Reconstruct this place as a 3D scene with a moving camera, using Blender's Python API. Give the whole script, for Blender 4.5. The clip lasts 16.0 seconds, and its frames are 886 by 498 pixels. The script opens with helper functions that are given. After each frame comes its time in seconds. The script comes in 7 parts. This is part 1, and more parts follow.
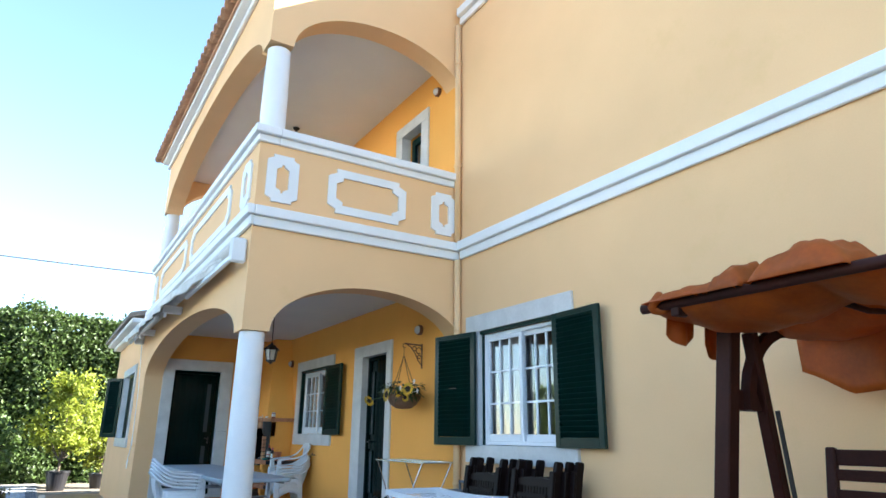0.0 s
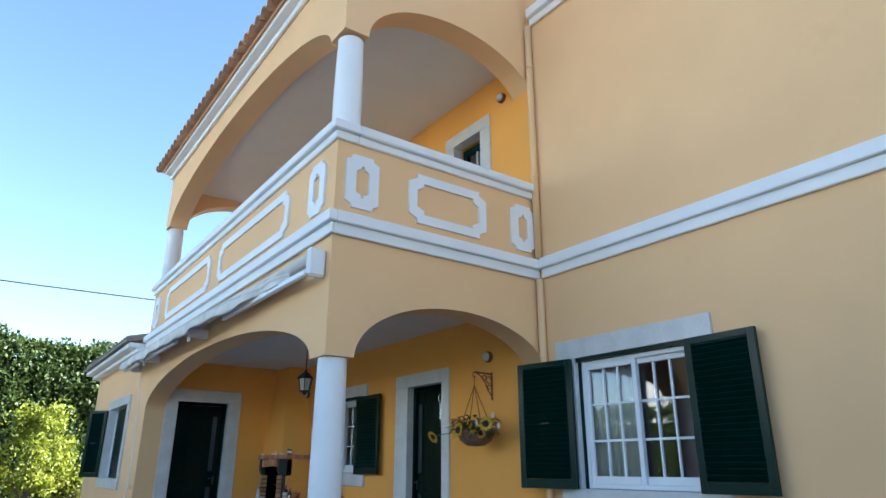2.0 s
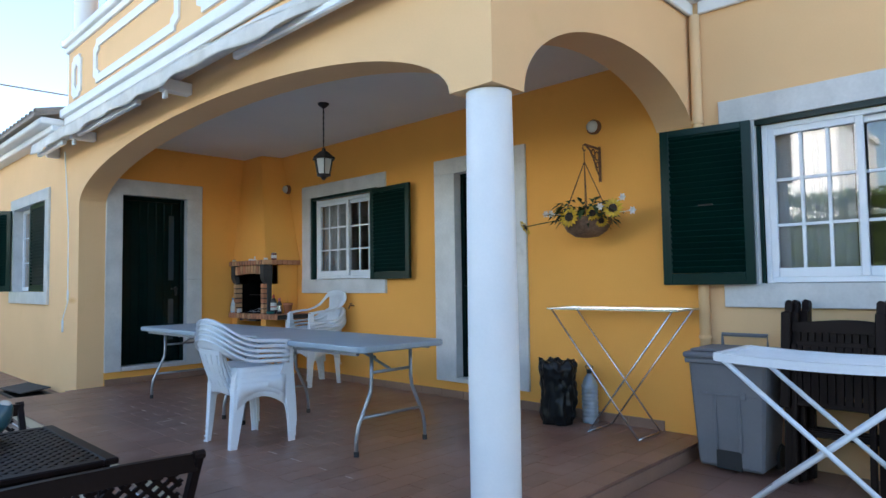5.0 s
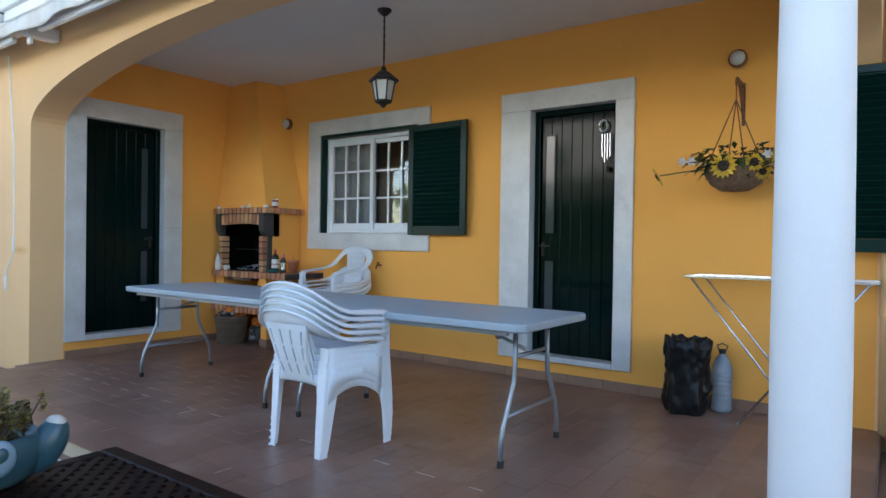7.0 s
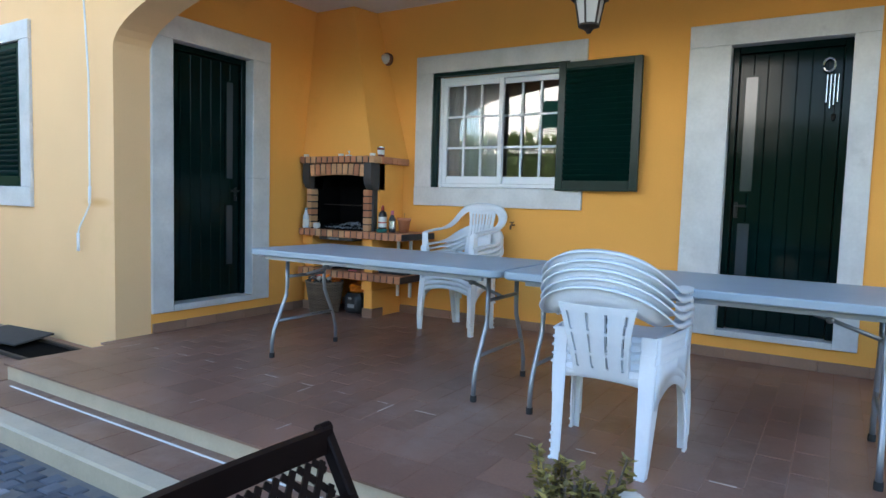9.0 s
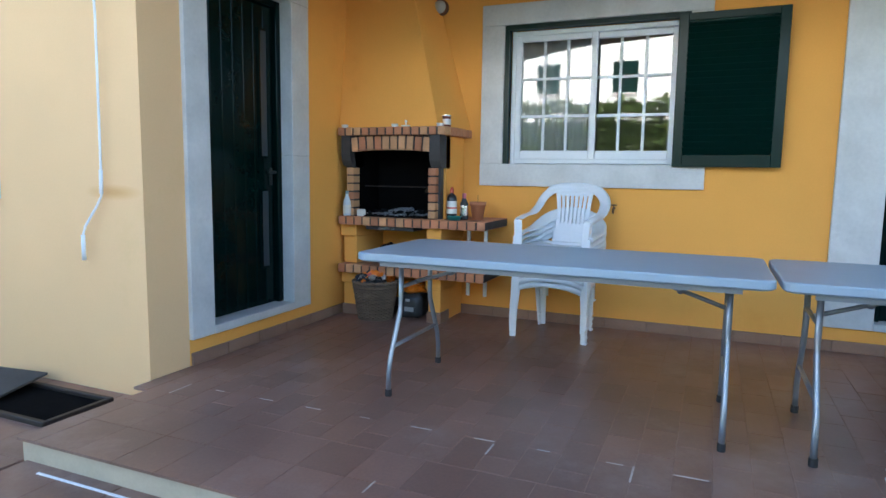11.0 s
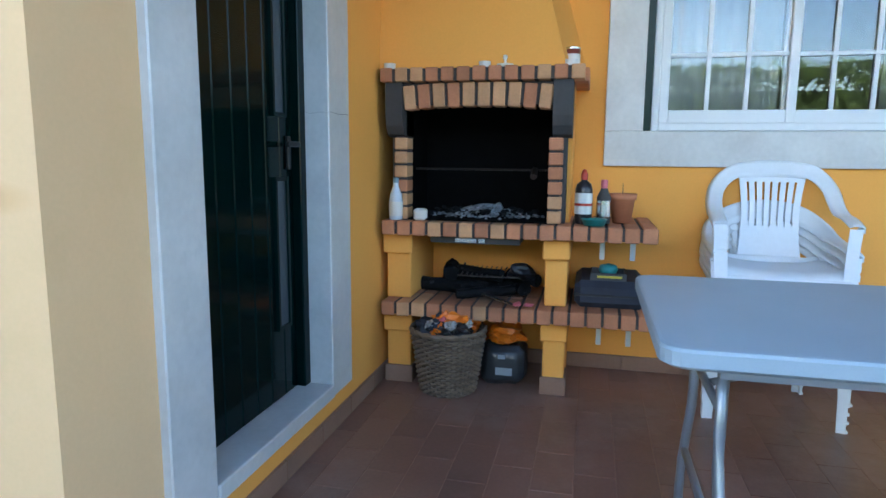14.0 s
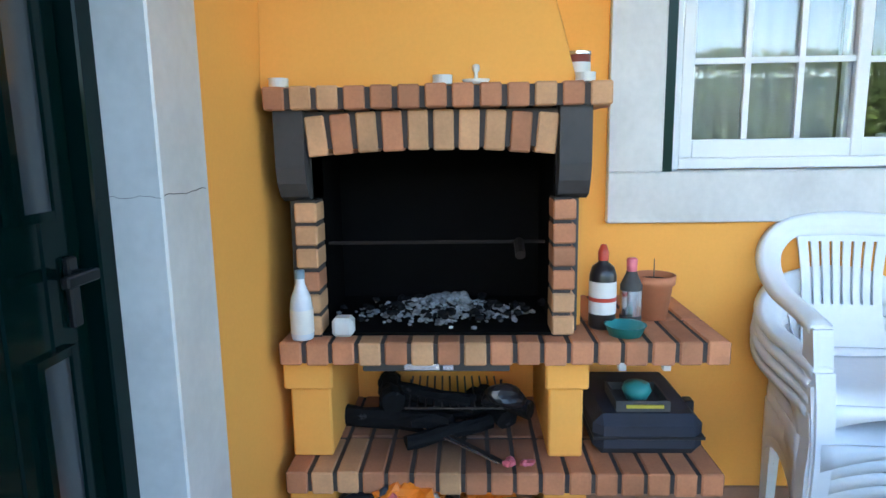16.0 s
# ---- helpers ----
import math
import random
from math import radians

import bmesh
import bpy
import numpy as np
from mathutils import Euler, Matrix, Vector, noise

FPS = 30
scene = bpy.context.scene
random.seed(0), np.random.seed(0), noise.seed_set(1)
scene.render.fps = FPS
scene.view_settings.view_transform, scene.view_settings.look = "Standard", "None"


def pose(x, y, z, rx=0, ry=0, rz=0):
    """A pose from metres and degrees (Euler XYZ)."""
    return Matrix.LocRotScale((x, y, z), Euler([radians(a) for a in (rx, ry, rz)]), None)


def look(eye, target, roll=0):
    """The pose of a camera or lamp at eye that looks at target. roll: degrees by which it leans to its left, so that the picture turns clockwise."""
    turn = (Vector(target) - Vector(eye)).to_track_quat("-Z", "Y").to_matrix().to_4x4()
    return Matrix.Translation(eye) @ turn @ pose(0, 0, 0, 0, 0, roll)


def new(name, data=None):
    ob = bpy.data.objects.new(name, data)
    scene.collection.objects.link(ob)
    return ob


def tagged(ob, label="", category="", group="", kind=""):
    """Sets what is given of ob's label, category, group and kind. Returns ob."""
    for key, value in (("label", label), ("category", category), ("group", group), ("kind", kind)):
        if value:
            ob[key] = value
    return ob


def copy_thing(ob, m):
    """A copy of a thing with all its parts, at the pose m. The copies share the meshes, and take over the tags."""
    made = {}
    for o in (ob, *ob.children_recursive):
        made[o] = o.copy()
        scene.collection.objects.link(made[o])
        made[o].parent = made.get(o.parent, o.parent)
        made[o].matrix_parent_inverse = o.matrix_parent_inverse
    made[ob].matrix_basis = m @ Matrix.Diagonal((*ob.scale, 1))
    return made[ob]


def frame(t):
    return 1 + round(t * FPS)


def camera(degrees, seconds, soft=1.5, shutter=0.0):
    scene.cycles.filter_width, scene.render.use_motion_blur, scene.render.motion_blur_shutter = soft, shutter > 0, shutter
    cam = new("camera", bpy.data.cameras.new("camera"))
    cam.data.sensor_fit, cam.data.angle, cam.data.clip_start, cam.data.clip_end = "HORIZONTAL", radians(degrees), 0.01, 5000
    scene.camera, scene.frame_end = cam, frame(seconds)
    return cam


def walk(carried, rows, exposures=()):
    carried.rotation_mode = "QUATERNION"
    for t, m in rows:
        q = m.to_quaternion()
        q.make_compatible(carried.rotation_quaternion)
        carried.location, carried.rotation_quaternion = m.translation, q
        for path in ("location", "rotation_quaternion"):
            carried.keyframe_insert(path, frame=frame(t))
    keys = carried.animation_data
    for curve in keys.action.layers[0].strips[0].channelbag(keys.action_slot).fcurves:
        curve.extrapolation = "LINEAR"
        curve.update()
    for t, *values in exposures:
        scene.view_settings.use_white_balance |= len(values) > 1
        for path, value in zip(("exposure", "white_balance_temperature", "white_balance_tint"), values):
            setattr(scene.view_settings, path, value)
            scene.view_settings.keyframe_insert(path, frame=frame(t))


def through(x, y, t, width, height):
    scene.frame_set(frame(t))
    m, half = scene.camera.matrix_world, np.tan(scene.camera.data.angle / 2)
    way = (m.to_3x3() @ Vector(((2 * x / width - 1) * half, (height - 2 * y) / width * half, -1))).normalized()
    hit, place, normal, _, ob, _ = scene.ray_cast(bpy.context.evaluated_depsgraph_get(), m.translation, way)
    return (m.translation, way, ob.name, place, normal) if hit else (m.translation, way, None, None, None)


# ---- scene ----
cam = camera(69.7, 16.0)
METRES, EYE, TILT, LEAN, TURN = 13.4, 1.46, 0.0, 0.0, -31.6
ROWS = [
    (0.0, 0.0, 0.0, 0.0, -0.17, 16.5, -0.58),
    (0.5, -0.0235, 0.0146, 0.0039, -5.02, 18.69, -0.35),
    (1.0, -0.0486, 0.0293, 0.0074, -4.75, 22.07, 0.47),
    (1.5, -0.0695, 0.045, 0.0105, -5.12, 25.32, -0.32),
    (2.0, -0.0975, 0.0602, 0.0074, -4.27, 19.02, -0.11),
    (2.5, -0.1173, 0.0831, 0.0031, -3.81, 12.09, 0.26),
    (3.0, -0.1374, 0.1121, 0.0008, -4.65, 6.98, -0.3),
    (3.5, -0.1585, 0.1372, -0.0014, -6.99, 5.3, -0.46),
    (4.0, -0.1762, 0.1679, -0.0027, -8.2, 4.45, 0.31),
    (6.5, -0.2734, 0.3036, -0.0028, -22.95, 1.24, -0.26),
    (7.0, -0.2917, 0.3352, -0.0041, -22.53, -0.55, -0.84),
    (7.5, -0.3127, 0.3622, -0.0069, -24.23, -2.83, -0.87),
    (8.0, -0.3377, 0.3884, -0.007, -25.37, -4.57, -1.92),
    (8.5, -0.3574, 0.4167, -0.0055, -23.39, -3.76, -0.92),
    (9.0, -0.3789, 0.444, -0.0071, -26.39, -4.31, -1.65),
    (9.5, -0.3976, 0.4702, -0.0077, -27.16, -3.86, -1.68),
    (12.0, -0.4373, 0.6286, -0.0023, -39.91, -7.78, -0.35),
    (12.5, -0.4305, 0.6586, -0.0038, -39.17, -6.66, 0.86),
    (13.0, -0.4237, 0.6902, -0.0051, -41.31, -6.54, -1.87),
    (13.5, -0.4202, 0.7153, -0.0062, -44.59, -6.9, -1.52),
    (14.0, -0.408, 0.7384, -0.0069, -45.28, -8.4, -0.5),
    (14.5, -0.3953, 0.7575, -0.0074, -48.28, -9.8, -1.52),
    (15.0, -0.3817, 0.7814, -0.0031, -53.19, -9.45, -1.11),
    (15.5, -0.368, 0.7969, 0.0011, -55.59, -10.88, -0.4),
    (16.0, -0.3515, 0.8098, 0.0113, -56.09, -9.7, 0.89),
]
EXPOSURES = [(0.0, 2.68, 6000, 7), (1.0, 2.4, 5900, 7), (2.0, 2.12, 5800, 7), (3.5, 2.08, 6000, 9), (4.2, 2.38, 6100, 10), (6.5, 2.72, 6500, 12), (8.0, 2.97, 6400, 11), (9.5, 3.02, 6300, 10), (12.5, 3.22, 5900, 9), (14.0, 3.32, 5850, 7), (15.0, 3.42, 5950, 7), (16.0, 3.78, 6150, 8)]
walk(cam, [(t, pose(0, 0, EYE, TILT, LEAN, TURN) @ pose(METRES * x, METRES * y, METRES * z, 90 + pitch, roll, yaw)) for t, x, y, z, yaw, pitch, roll in ROWS], exposures=EXPOSURES)
SKY, SUN = 0.09, 7.0

# ---- light ----
SUN_DIR = Vector((1.0, -0.55, 0.69)).normalized()
world = bpy.data.worlds.new("sky")
scene.world = world
world.use_nodes = True
_wn = world.node_tree.nodes
_sky = _wn.new("ShaderNodeTexSky")
_sky.sky_type, _sky.sun_disc = "NISHITA", False
_sky.sun_elevation = math.asin(SUN_DIR.z)
_sky.sun_rotation = math.atan2(SUN_DIR.x, SUN_DIR.y)
_sky.air_density, _sky.dust_density, _sky.ozone_density = 1.0, 0.25, 1.2
world.node_tree.links.new(_sky.outputs["Color"], _wn["Background"].inputs["Color"])
_wn["Background"].inputs["Strength"].default_value = SKY
sun = new("sun", bpy.data.lights.new("sun", "SUN"))
sun.data.energy, sun.data.angle, sun.data.color = SUN, radians(0.5), (1.0, 0.93, 0.82)
sun.matrix_world = look(SUN_DIR * 30, (0, 0, 0))


# ---- materials ----
def mat(name, colour, rough=0.6, metal=0.0, vary=0.12, scale=3.0, fine=60.0, bump=0.15, spec=0.5, dirt=None, dirt_at=0.62, obvar=0.0, coat=0.0):
    """A surface with two scales of variation in colour and relief."""
    m = bpy.data.materials.new(name)
    m.use_nodes = True
    n, l = m.node_tree.nodes, m.node_tree.links
    b = n["Principled BSDF"]
    b.inputs["Roughness"].default_value, b.inputs["Metallic"].default_value = rough, metal
    b.inputs["Specular IOR Level"].default_value = spec
    b.inputs["Coat Weight"].default_value = coat
    geo = n.new("ShaderNodeNewGeometry")
    big, small = n.new("ShaderNodeTexNoise"), n.new("ShaderNodeTexNoise")
    big.inputs["Scale"].default_value, big.inputs["Detail"].default_value = scale, 5
    small.inputs["Scale"].default_value, small.inputs["Detail"].default_value = fine, 3
    for t in (big, small):
        l.new(geo.outputs["Position"], t.inputs["Vector"])
    add = n.new("ShaderNodeMath")
    add.operation = "MULTIPLY_ADD"
    l.new(small.outputs["Fac"], add.inputs[0])
    add.inputs[1].default_value = 0.4
    l.new(big.outputs["Fac"], add.inputs[2])
    ramp = n.new("ShaderNodeMapRange")
    ramp.inputs["From Min"].default_value, ramp.inputs["From Max"].default_value = 0.4, 1.0
    ramp.inputs["To Min"].default_value, ramp.inputs["To Max"].default_value = 1 - vary, 1 + vary
    l.new(add.outputs[0], ramp.inputs["Value"])
    value = ramp.outputs[0]
    if obvar:
        info = n.new("ShaderNodeObjectInfo")
        r2 = n.new("ShaderNodeMapRange")
        r2.inputs["To Min"].default_value, r2.inputs["To Max"].default_value = 1 - obvar, 1 + obvar
        l.new(info.outputs["Random"], r2.inputs["Value"])
        mul = n.new("ShaderNodeMath")
        mul.operation = "MULTIPLY"
        l.new(value, mul.inputs[0])
        isl = n.new("ShaderNodeMapRange")
        isl.inputs["To Min"].default_value, isl.inputs["To Max"].default_value = 1 - obvar, 1 + obvar
        l.new(geo.outputs["Random Per Island"], isl.inputs["Value"])
        mul2 = n.new("ShaderNodeMath")
        mul2.operation = "MULTIPLY"
        l.new(r2.outputs[0], mul2.inputs[0])
        l.new(isl.outputs[0], mul2.inputs[1])
        l.new(mul2.outputs[0], mul.inputs[1])
        value = mul.outputs[0]
    mix = n.new("ShaderNodeVectorMath")
    mix.operation = "SCALE"
    mix.inputs[0].default_value = colour
    l.new(value, mix.inputs["Scale"])
    out = mix.outputs[0]
    if dirt:
        d = n.new("ShaderNodeTexNoise")
        d.inputs["Scale"].default_value, d.inputs["Detail"].default_value, d.inputs["Roughness"].default_value = scale * 0.7, 8, 0.7
        l.new(geo.outputs["Position"], d.inputs["Vector"])
        f = n.new("ShaderNodeMapRange")
        f.inputs["From Min"].default_value, f.inputs["From Max"].default_value = dirt_at, dirt_at + 0.2
        l.new(d.outputs["Fac"], f.inputs["Value"])
        mc = n.new("ShaderNodeMix")
        mc.data_type = "RGBA"
        l.new(f.outputs[0], mc.inputs["Factor"])
        l.new(out, mc.inputs[6])
        mc.inputs[7].default_value = (*dirt, 1)
        out = mc.outputs[2]
    l.new(out, b.inputs["Base Color"])
    if bump:
        bp = n.new("ShaderNodeBump")
        bp.inputs["Strength"].default_value, bp.inputs["Distance"].default_value = bump, 0.004
        l.new(add.outputs[0], bp.inputs["Height"])
        l.new(bp.outputs[0], b.inputs["Normal"])
    return m


def glass_mat(name, tint=(1, 1, 1)):
    m = bpy.data.materials.new(name)
    m.use_nodes = True
    b = m.node_tree.nodes["Principled BSDF"]
    b.inputs["Base Color"].default_value = (*tint, 1)
    b.inputs["Transmission Weight"].default_value = 1.0
    b.inputs["Roughness"].default_value, b.inputs["IOR"].default_value = 0.0, 1.6
    return m


def leaf_mat(name, colour, vary=0.35, through=0.35):
    m = mat(name, colour, rough=0.5, vary=0.25, scale=6, fine=40, bump=0, obvar=vary)
    n, l = m.node_tree.nodes, m.node_tree.links
    b = n["Principled BSDF"]
    tr, mx = n.new("ShaderNodeBsdfTranslucent"), n.new("ShaderNodeMixShader")
    l.new(b.inputs["Base Color"].links[0].from_socket, tr.inputs["Color"])
    mx.inputs[0].default_value = through
    l.new(b.outputs[0], mx.inputs[1])
    l.new(tr.outputs[0], mx.inputs[2])
    l.new(mx.outputs[0], n["Material Output"].inputs["Surface"])
    return m


# Paler copy of YELLOW; the open skylight on outer walls is in its colour.
YELLOW_SKYLIT = mat("yellow_render_skylit", (0.81, 0.518, 0.268), 0.85, vary=0.05, scale=1.2, fine=90, bump=0.25, spec=0.2, dirt=(0.74, 0.48, 0.225), dirt_at=0.60)
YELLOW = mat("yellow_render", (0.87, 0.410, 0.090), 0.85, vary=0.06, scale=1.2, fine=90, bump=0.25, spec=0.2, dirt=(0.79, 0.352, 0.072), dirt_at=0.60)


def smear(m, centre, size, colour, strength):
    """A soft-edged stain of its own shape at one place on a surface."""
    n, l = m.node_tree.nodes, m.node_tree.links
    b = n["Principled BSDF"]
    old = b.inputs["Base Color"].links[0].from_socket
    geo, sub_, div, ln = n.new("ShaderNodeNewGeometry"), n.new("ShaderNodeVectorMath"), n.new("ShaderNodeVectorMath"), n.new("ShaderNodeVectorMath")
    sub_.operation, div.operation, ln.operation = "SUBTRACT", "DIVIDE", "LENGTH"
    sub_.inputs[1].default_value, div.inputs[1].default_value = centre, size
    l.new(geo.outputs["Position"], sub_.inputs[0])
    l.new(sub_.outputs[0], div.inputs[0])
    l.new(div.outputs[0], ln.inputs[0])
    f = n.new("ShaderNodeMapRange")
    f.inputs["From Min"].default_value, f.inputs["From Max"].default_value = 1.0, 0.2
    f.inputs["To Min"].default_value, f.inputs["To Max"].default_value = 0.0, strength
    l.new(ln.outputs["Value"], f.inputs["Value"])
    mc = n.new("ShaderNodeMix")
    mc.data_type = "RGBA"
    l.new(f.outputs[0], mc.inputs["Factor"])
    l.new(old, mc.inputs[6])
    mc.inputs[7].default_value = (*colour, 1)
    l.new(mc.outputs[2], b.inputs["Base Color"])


smear(YELLOW_SKYLIT, (1.5, 12.50, 1.28), (0.1, 0.22, 0.045), (0.66, 0.33, 0.12), 0.75)
WHITE = mat("white_paint", (0.80, 0.80, 0.79), 0.6, vary=0.05, scale=2, fine=80, bump=0.12, spec=0.3)
MARBLE = mat("grey_marble", (0.60, 0.59, 0.57), 0.35, vary=0.14, scale=5, fine=45, bump=0.06, dirt=(0.45, 0.44, 0.43), dirt_at=0.60)
CEIL = mat("ceiling_white", (0.75, 0.72, 0.65), 0.8, vary=0.04, scale=1.5, bump=0.1)
GREEN = mat("green_lacquer", (0.002, 0.020, 0.016), 0.28, vary=0.2, scale=4, bump=0.03, spec=0.20)
GREEN_D = mat("green_door_lacquer", (0.0010, 0.0085, 0.0078), 0.10, vary=0.2, scale=4, bump=0.02, spec=0.11)
ALU = mat("white_aluminium", (0.78, 0.79, 0.80), 0.35, vary=0.03, bump=0.02)
PLASTIC = mat("white_plastic", (0.76, 0.79, 0.82), 0.35, vary=0.05, scale=5, bump=0.04, dirt=(0.62, 0.64, 0.64), dirt_at=0.68)
TABLETOP = mat("grey_blow_moulded_plastic", (0.33, 0.395, 0.44), 0.42, vary=0.06, scale=4, fine=220, bump=0.2)
TUBE = mat("grey_powder_coated_steel", (0.30, 0.32, 0.35), 0.35, metal=0.6, vary=0.08, bump=0.02)
RUBBER = mat("black_rubber", (0.02, 0.02, 0.02), 0.7, vary=0.2, bump=0.05)
TILE = mat("terracotta_tile", (0.238, 0.125, 0.088), 0.36, vary=0.24, scale=2.2, fine=70, bump=0.12, obvar=0.15, dirt=(0.30, 0.195, 0.155), dirt_at=0.50)
TILE_G = mat("terracotta_grout", (0.30, 0.18, 0.13), 0.85, vary=0.2, scale=4, bump=0.3)
LIME = mat("lime_bloom", (0.52, 0.45, 0.40), 0.9, vary=0.3, scale=20, bump=0.3)
SKIRT = mat("terracotta_skirting", (0.27, 0.155, 0.105), 0.5, vary=0.15, scale=4, bump=0.1, obvar=0.08)
BRICK = mat("fire_brick", (0.47, 0.195, 0.095), 0.8, vary=0.2, scale=9, fine=120, bump=0.4, obvar=0.16, dirt=(0.30, 0.15, 0.09), dirt_at=0.64)
BRICK_P = mat("pale_fire_brick", (0.58, 0.315, 0.155), 0.8, vary=0.2, scale=9, fine=120, bump=0.4, obvar=0.14)
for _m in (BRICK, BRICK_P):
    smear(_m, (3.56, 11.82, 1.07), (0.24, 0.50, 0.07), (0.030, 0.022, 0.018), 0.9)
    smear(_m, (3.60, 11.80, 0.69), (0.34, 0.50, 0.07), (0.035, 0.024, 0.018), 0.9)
MORTAR = mat("dark_mortar", (0.055, 0.043, 0.038), 0.9, vary=0.3, scale=12, bump=0.4)
STONE_D = mat("dark_grey_cement", (0.05, 0.047, 0.046), 0.7, vary=0.2, scale=8, bump=0.3)
SOOT = mat("sooty_lining", (0.005, 0.0045, 0.0045), 0.95, vary=0.3, scale=8, bump=0.3, spec=0.05)
ASH = mat("grey_ash", (0.21, 0.22, 0.235), 0.95, vary=0.7, scale=30, fine=160, bump=0.6, obvar=0.4)
CHAR = mat("charcoal", (0.008, 0.008, 0.009), 0.8, vary=0.4, scale=20, bump=0.5, spec=0.12, dirt=(0.10, 0.10, 0.11), dirt_at=0.60)
BROWN = mat("dark_brown_plastic", (0.011, 0.0055, 0.0045), 0.45, vary=0.25, scale=6, bump=0.1, spec=0.12)
WOOD_D = mat("dark_stained_wood", (0.040, 0.011, 0.007), 0.55, vary=0.3, scale=5, fine=50, bump=0.2, spec=0.15)
IRON = mat("wrought_iron", (0.03, 0.022, 0.018), 0.5, metal=0.3, vary=0.3, bump=0.2)
RUST = mat("rusty_iron", (0.16, 0.065, 0.03), 0.7, vary=0.3, scale=12, bump=0.3)
CHROME = mat("bright_steel", (0.62, 0.63, 0.65), 0.25, metal=0.9, vary=0.05, bump=0.02)
BIN = mat("grey_bin_plastic", (0.155, 0.155, 0.165), 0.5, vary=0.1, scale=5, bump=0.1)
CLOTH_O = leaf_mat("orange_canvas", (0.52, 0.115, 0.008), 0.08, 0.38)
AWN = mat("grey_awning_canvas", (0.66, 0.63, 0.57), 0.8, vary=0.2, scale=5, fine=250, bump=0.25)
BAG = mat("black_bin_bag", (0.008, 0.009, 0.010), 0.32, vary=0.2, scale=6, bump=0.1, spec=0.25)
ROOF_OLD = mat("weathered_roof_tile", (0.26, 0.215, 0.18), 0.9, vary=0.25, scale=5, fine=60, bump=0.4, obvar=0.15)
ROOF_T = mat("clay_roof_tile", (0.50, 0.27, 0.15), 0.85, vary=0.25, scale=5, fine=60, bump=0.4, obvar=0.15)
COBBLE = mat("pale_limestone_cobble", (0.36, 0.37, 0.39), 0.75, vary=0.2, scale=8, bump=0.4, obvar=0.2)
COBBLE_D = mat("dark_basalt_cobble", (0.105, 0.115, 0.135), 0.7, vary=0.2, scale=8, bump=0.4, obvar=0.25)
SAND = mat("joint_sand", (0.17, 0.155, 0.14), 0.95, vary=0.2, scale=10, bump=0.4)
EARTH = mat("dry_earth", (0.17, 0.135, 0.10), 0.95, vary=0.25, scale=0.8, fine=20, bump=0.5)
KERB = mat("cream_step_edge", (0.52, 0.44, 0.32), 0.8, vary=0.12, scale=4, bump=0.3, dirt=(0.34, 0.28, 0.20), dirt_at=0.58)
GLASS = glass_mat("window_glass")
FROST = mat("obscured_glass", (0.035, 0.045, 0.052), 0.12, vary=0.1, bump=0.02, spec=0.5)
LAMPGLASS = mat("milky_lamp_glass", (0.55, 0.55, 0.52), 0.25, vary=0.06, bump=0.03)
CURTAIN = mat("white_net_curtain", (0.36, 0.36, 0.34), 0.9, vary=0.06, scale=6, bump=0.1)
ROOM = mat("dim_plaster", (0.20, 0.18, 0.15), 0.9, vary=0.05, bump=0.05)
# Darker copy of the leaf green: the shade inside the hedge as colour.
HEDGE_SHADE = mat("shaded_foliage", (0.018, 0.030, 0.010), 0.9, vary=0.5, scale=5, fine=30, bump=0.6, spec=0.1)
HEDGE = leaf_mat("hedge_leaf", (0.075, 0.12, 0.026), 0.4)
BUSH = leaf_mat("citrus_leaf", (0.20, 0.23, 0.022), 0.3, 0.45)
BARK = mat("bark", (0.10, 0.075, 0.055), 0.9, vary=0.3, scale=12, bump=0.6)
SUCC = leaf_mat("succulent_leaf", (0.135, 0.105, 0.026), 0.6, 0.1)
BASKETLEAF = leaf_mat("dark_leaf", (0.05, 0.085, 0.02), 0.4, 0.2)
PETAL = leaf_mat("yellow_petal", (0.70, 0.44, 0.03), 0.15, 0.25)
PETAL_W = leaf_mat("white_petal", (0.72, 0.68, 0.66), 0.1, 0.2)
SEED = mat("dark_seed_head", (0.035, 0.02, 0.012), 0.9, bump=0.5)
COIR = mat("coir_lining", (0.17, 0.10, 0.06), 0.95, vary=0.3, scale=30, bump=0.6)
TEAL = mat("teal_glaze", (0.028, 0.072, 0.09), 0.3, vary=0.2, scale=5, bump=0.05)
PETAL_C = mat("cream_glaze", (0.50, 0.47, 0.42), 0.3, vary=0.1, bump=0.03)
PALE = mat("pale_glaze", (0.19, 0.28, 0.34), 0.35, vary=0.1, bump=0.03)
TERRA = mat("terracotta_pot_clay", (0.46, 0.17, 0.08), 0.8, vary=0.15, scale=9, bump=0.2)
WICKER = mat("grey_wicker", (0.150, 0.105, 0.072), 0.75, vary=0.3, scale=14, bump=0.3, obvar=0.25)


# ---- mesh helpers ----
BASE = {}


def thing(name, base, label, category, group="", kind=""):
    """An Empty at the base of a thing; its parts are given in world places."""
    ob = new(name)
    ob.empty_display_size = 0.1
    ob.location = base
    BASE[ob] = Vector(base)
    return tagged(ob, label, category, group, kind)


def link(name, bm, material, smooth=False):
    bm.normal_update()
    me = bpy.data.meshes.new(name)
    bm.to_mesh(me)
    bm.free()
    me.materials.append(material)
    if smooth:
        for p in me.polygons:
            p.use_smooth = True
    return new(name, me)


def part(name, bm, material, parent, label="", smooth=False):
    base = BASE.get(parent, Vector())
    bmesh.ops.translate(bm, verts=bm.verts, vec=-base)
    ob = link(name, bm, material, smooth)
    ob.parent = parent
    BASE[ob] = base
    return tagged(ob, label)


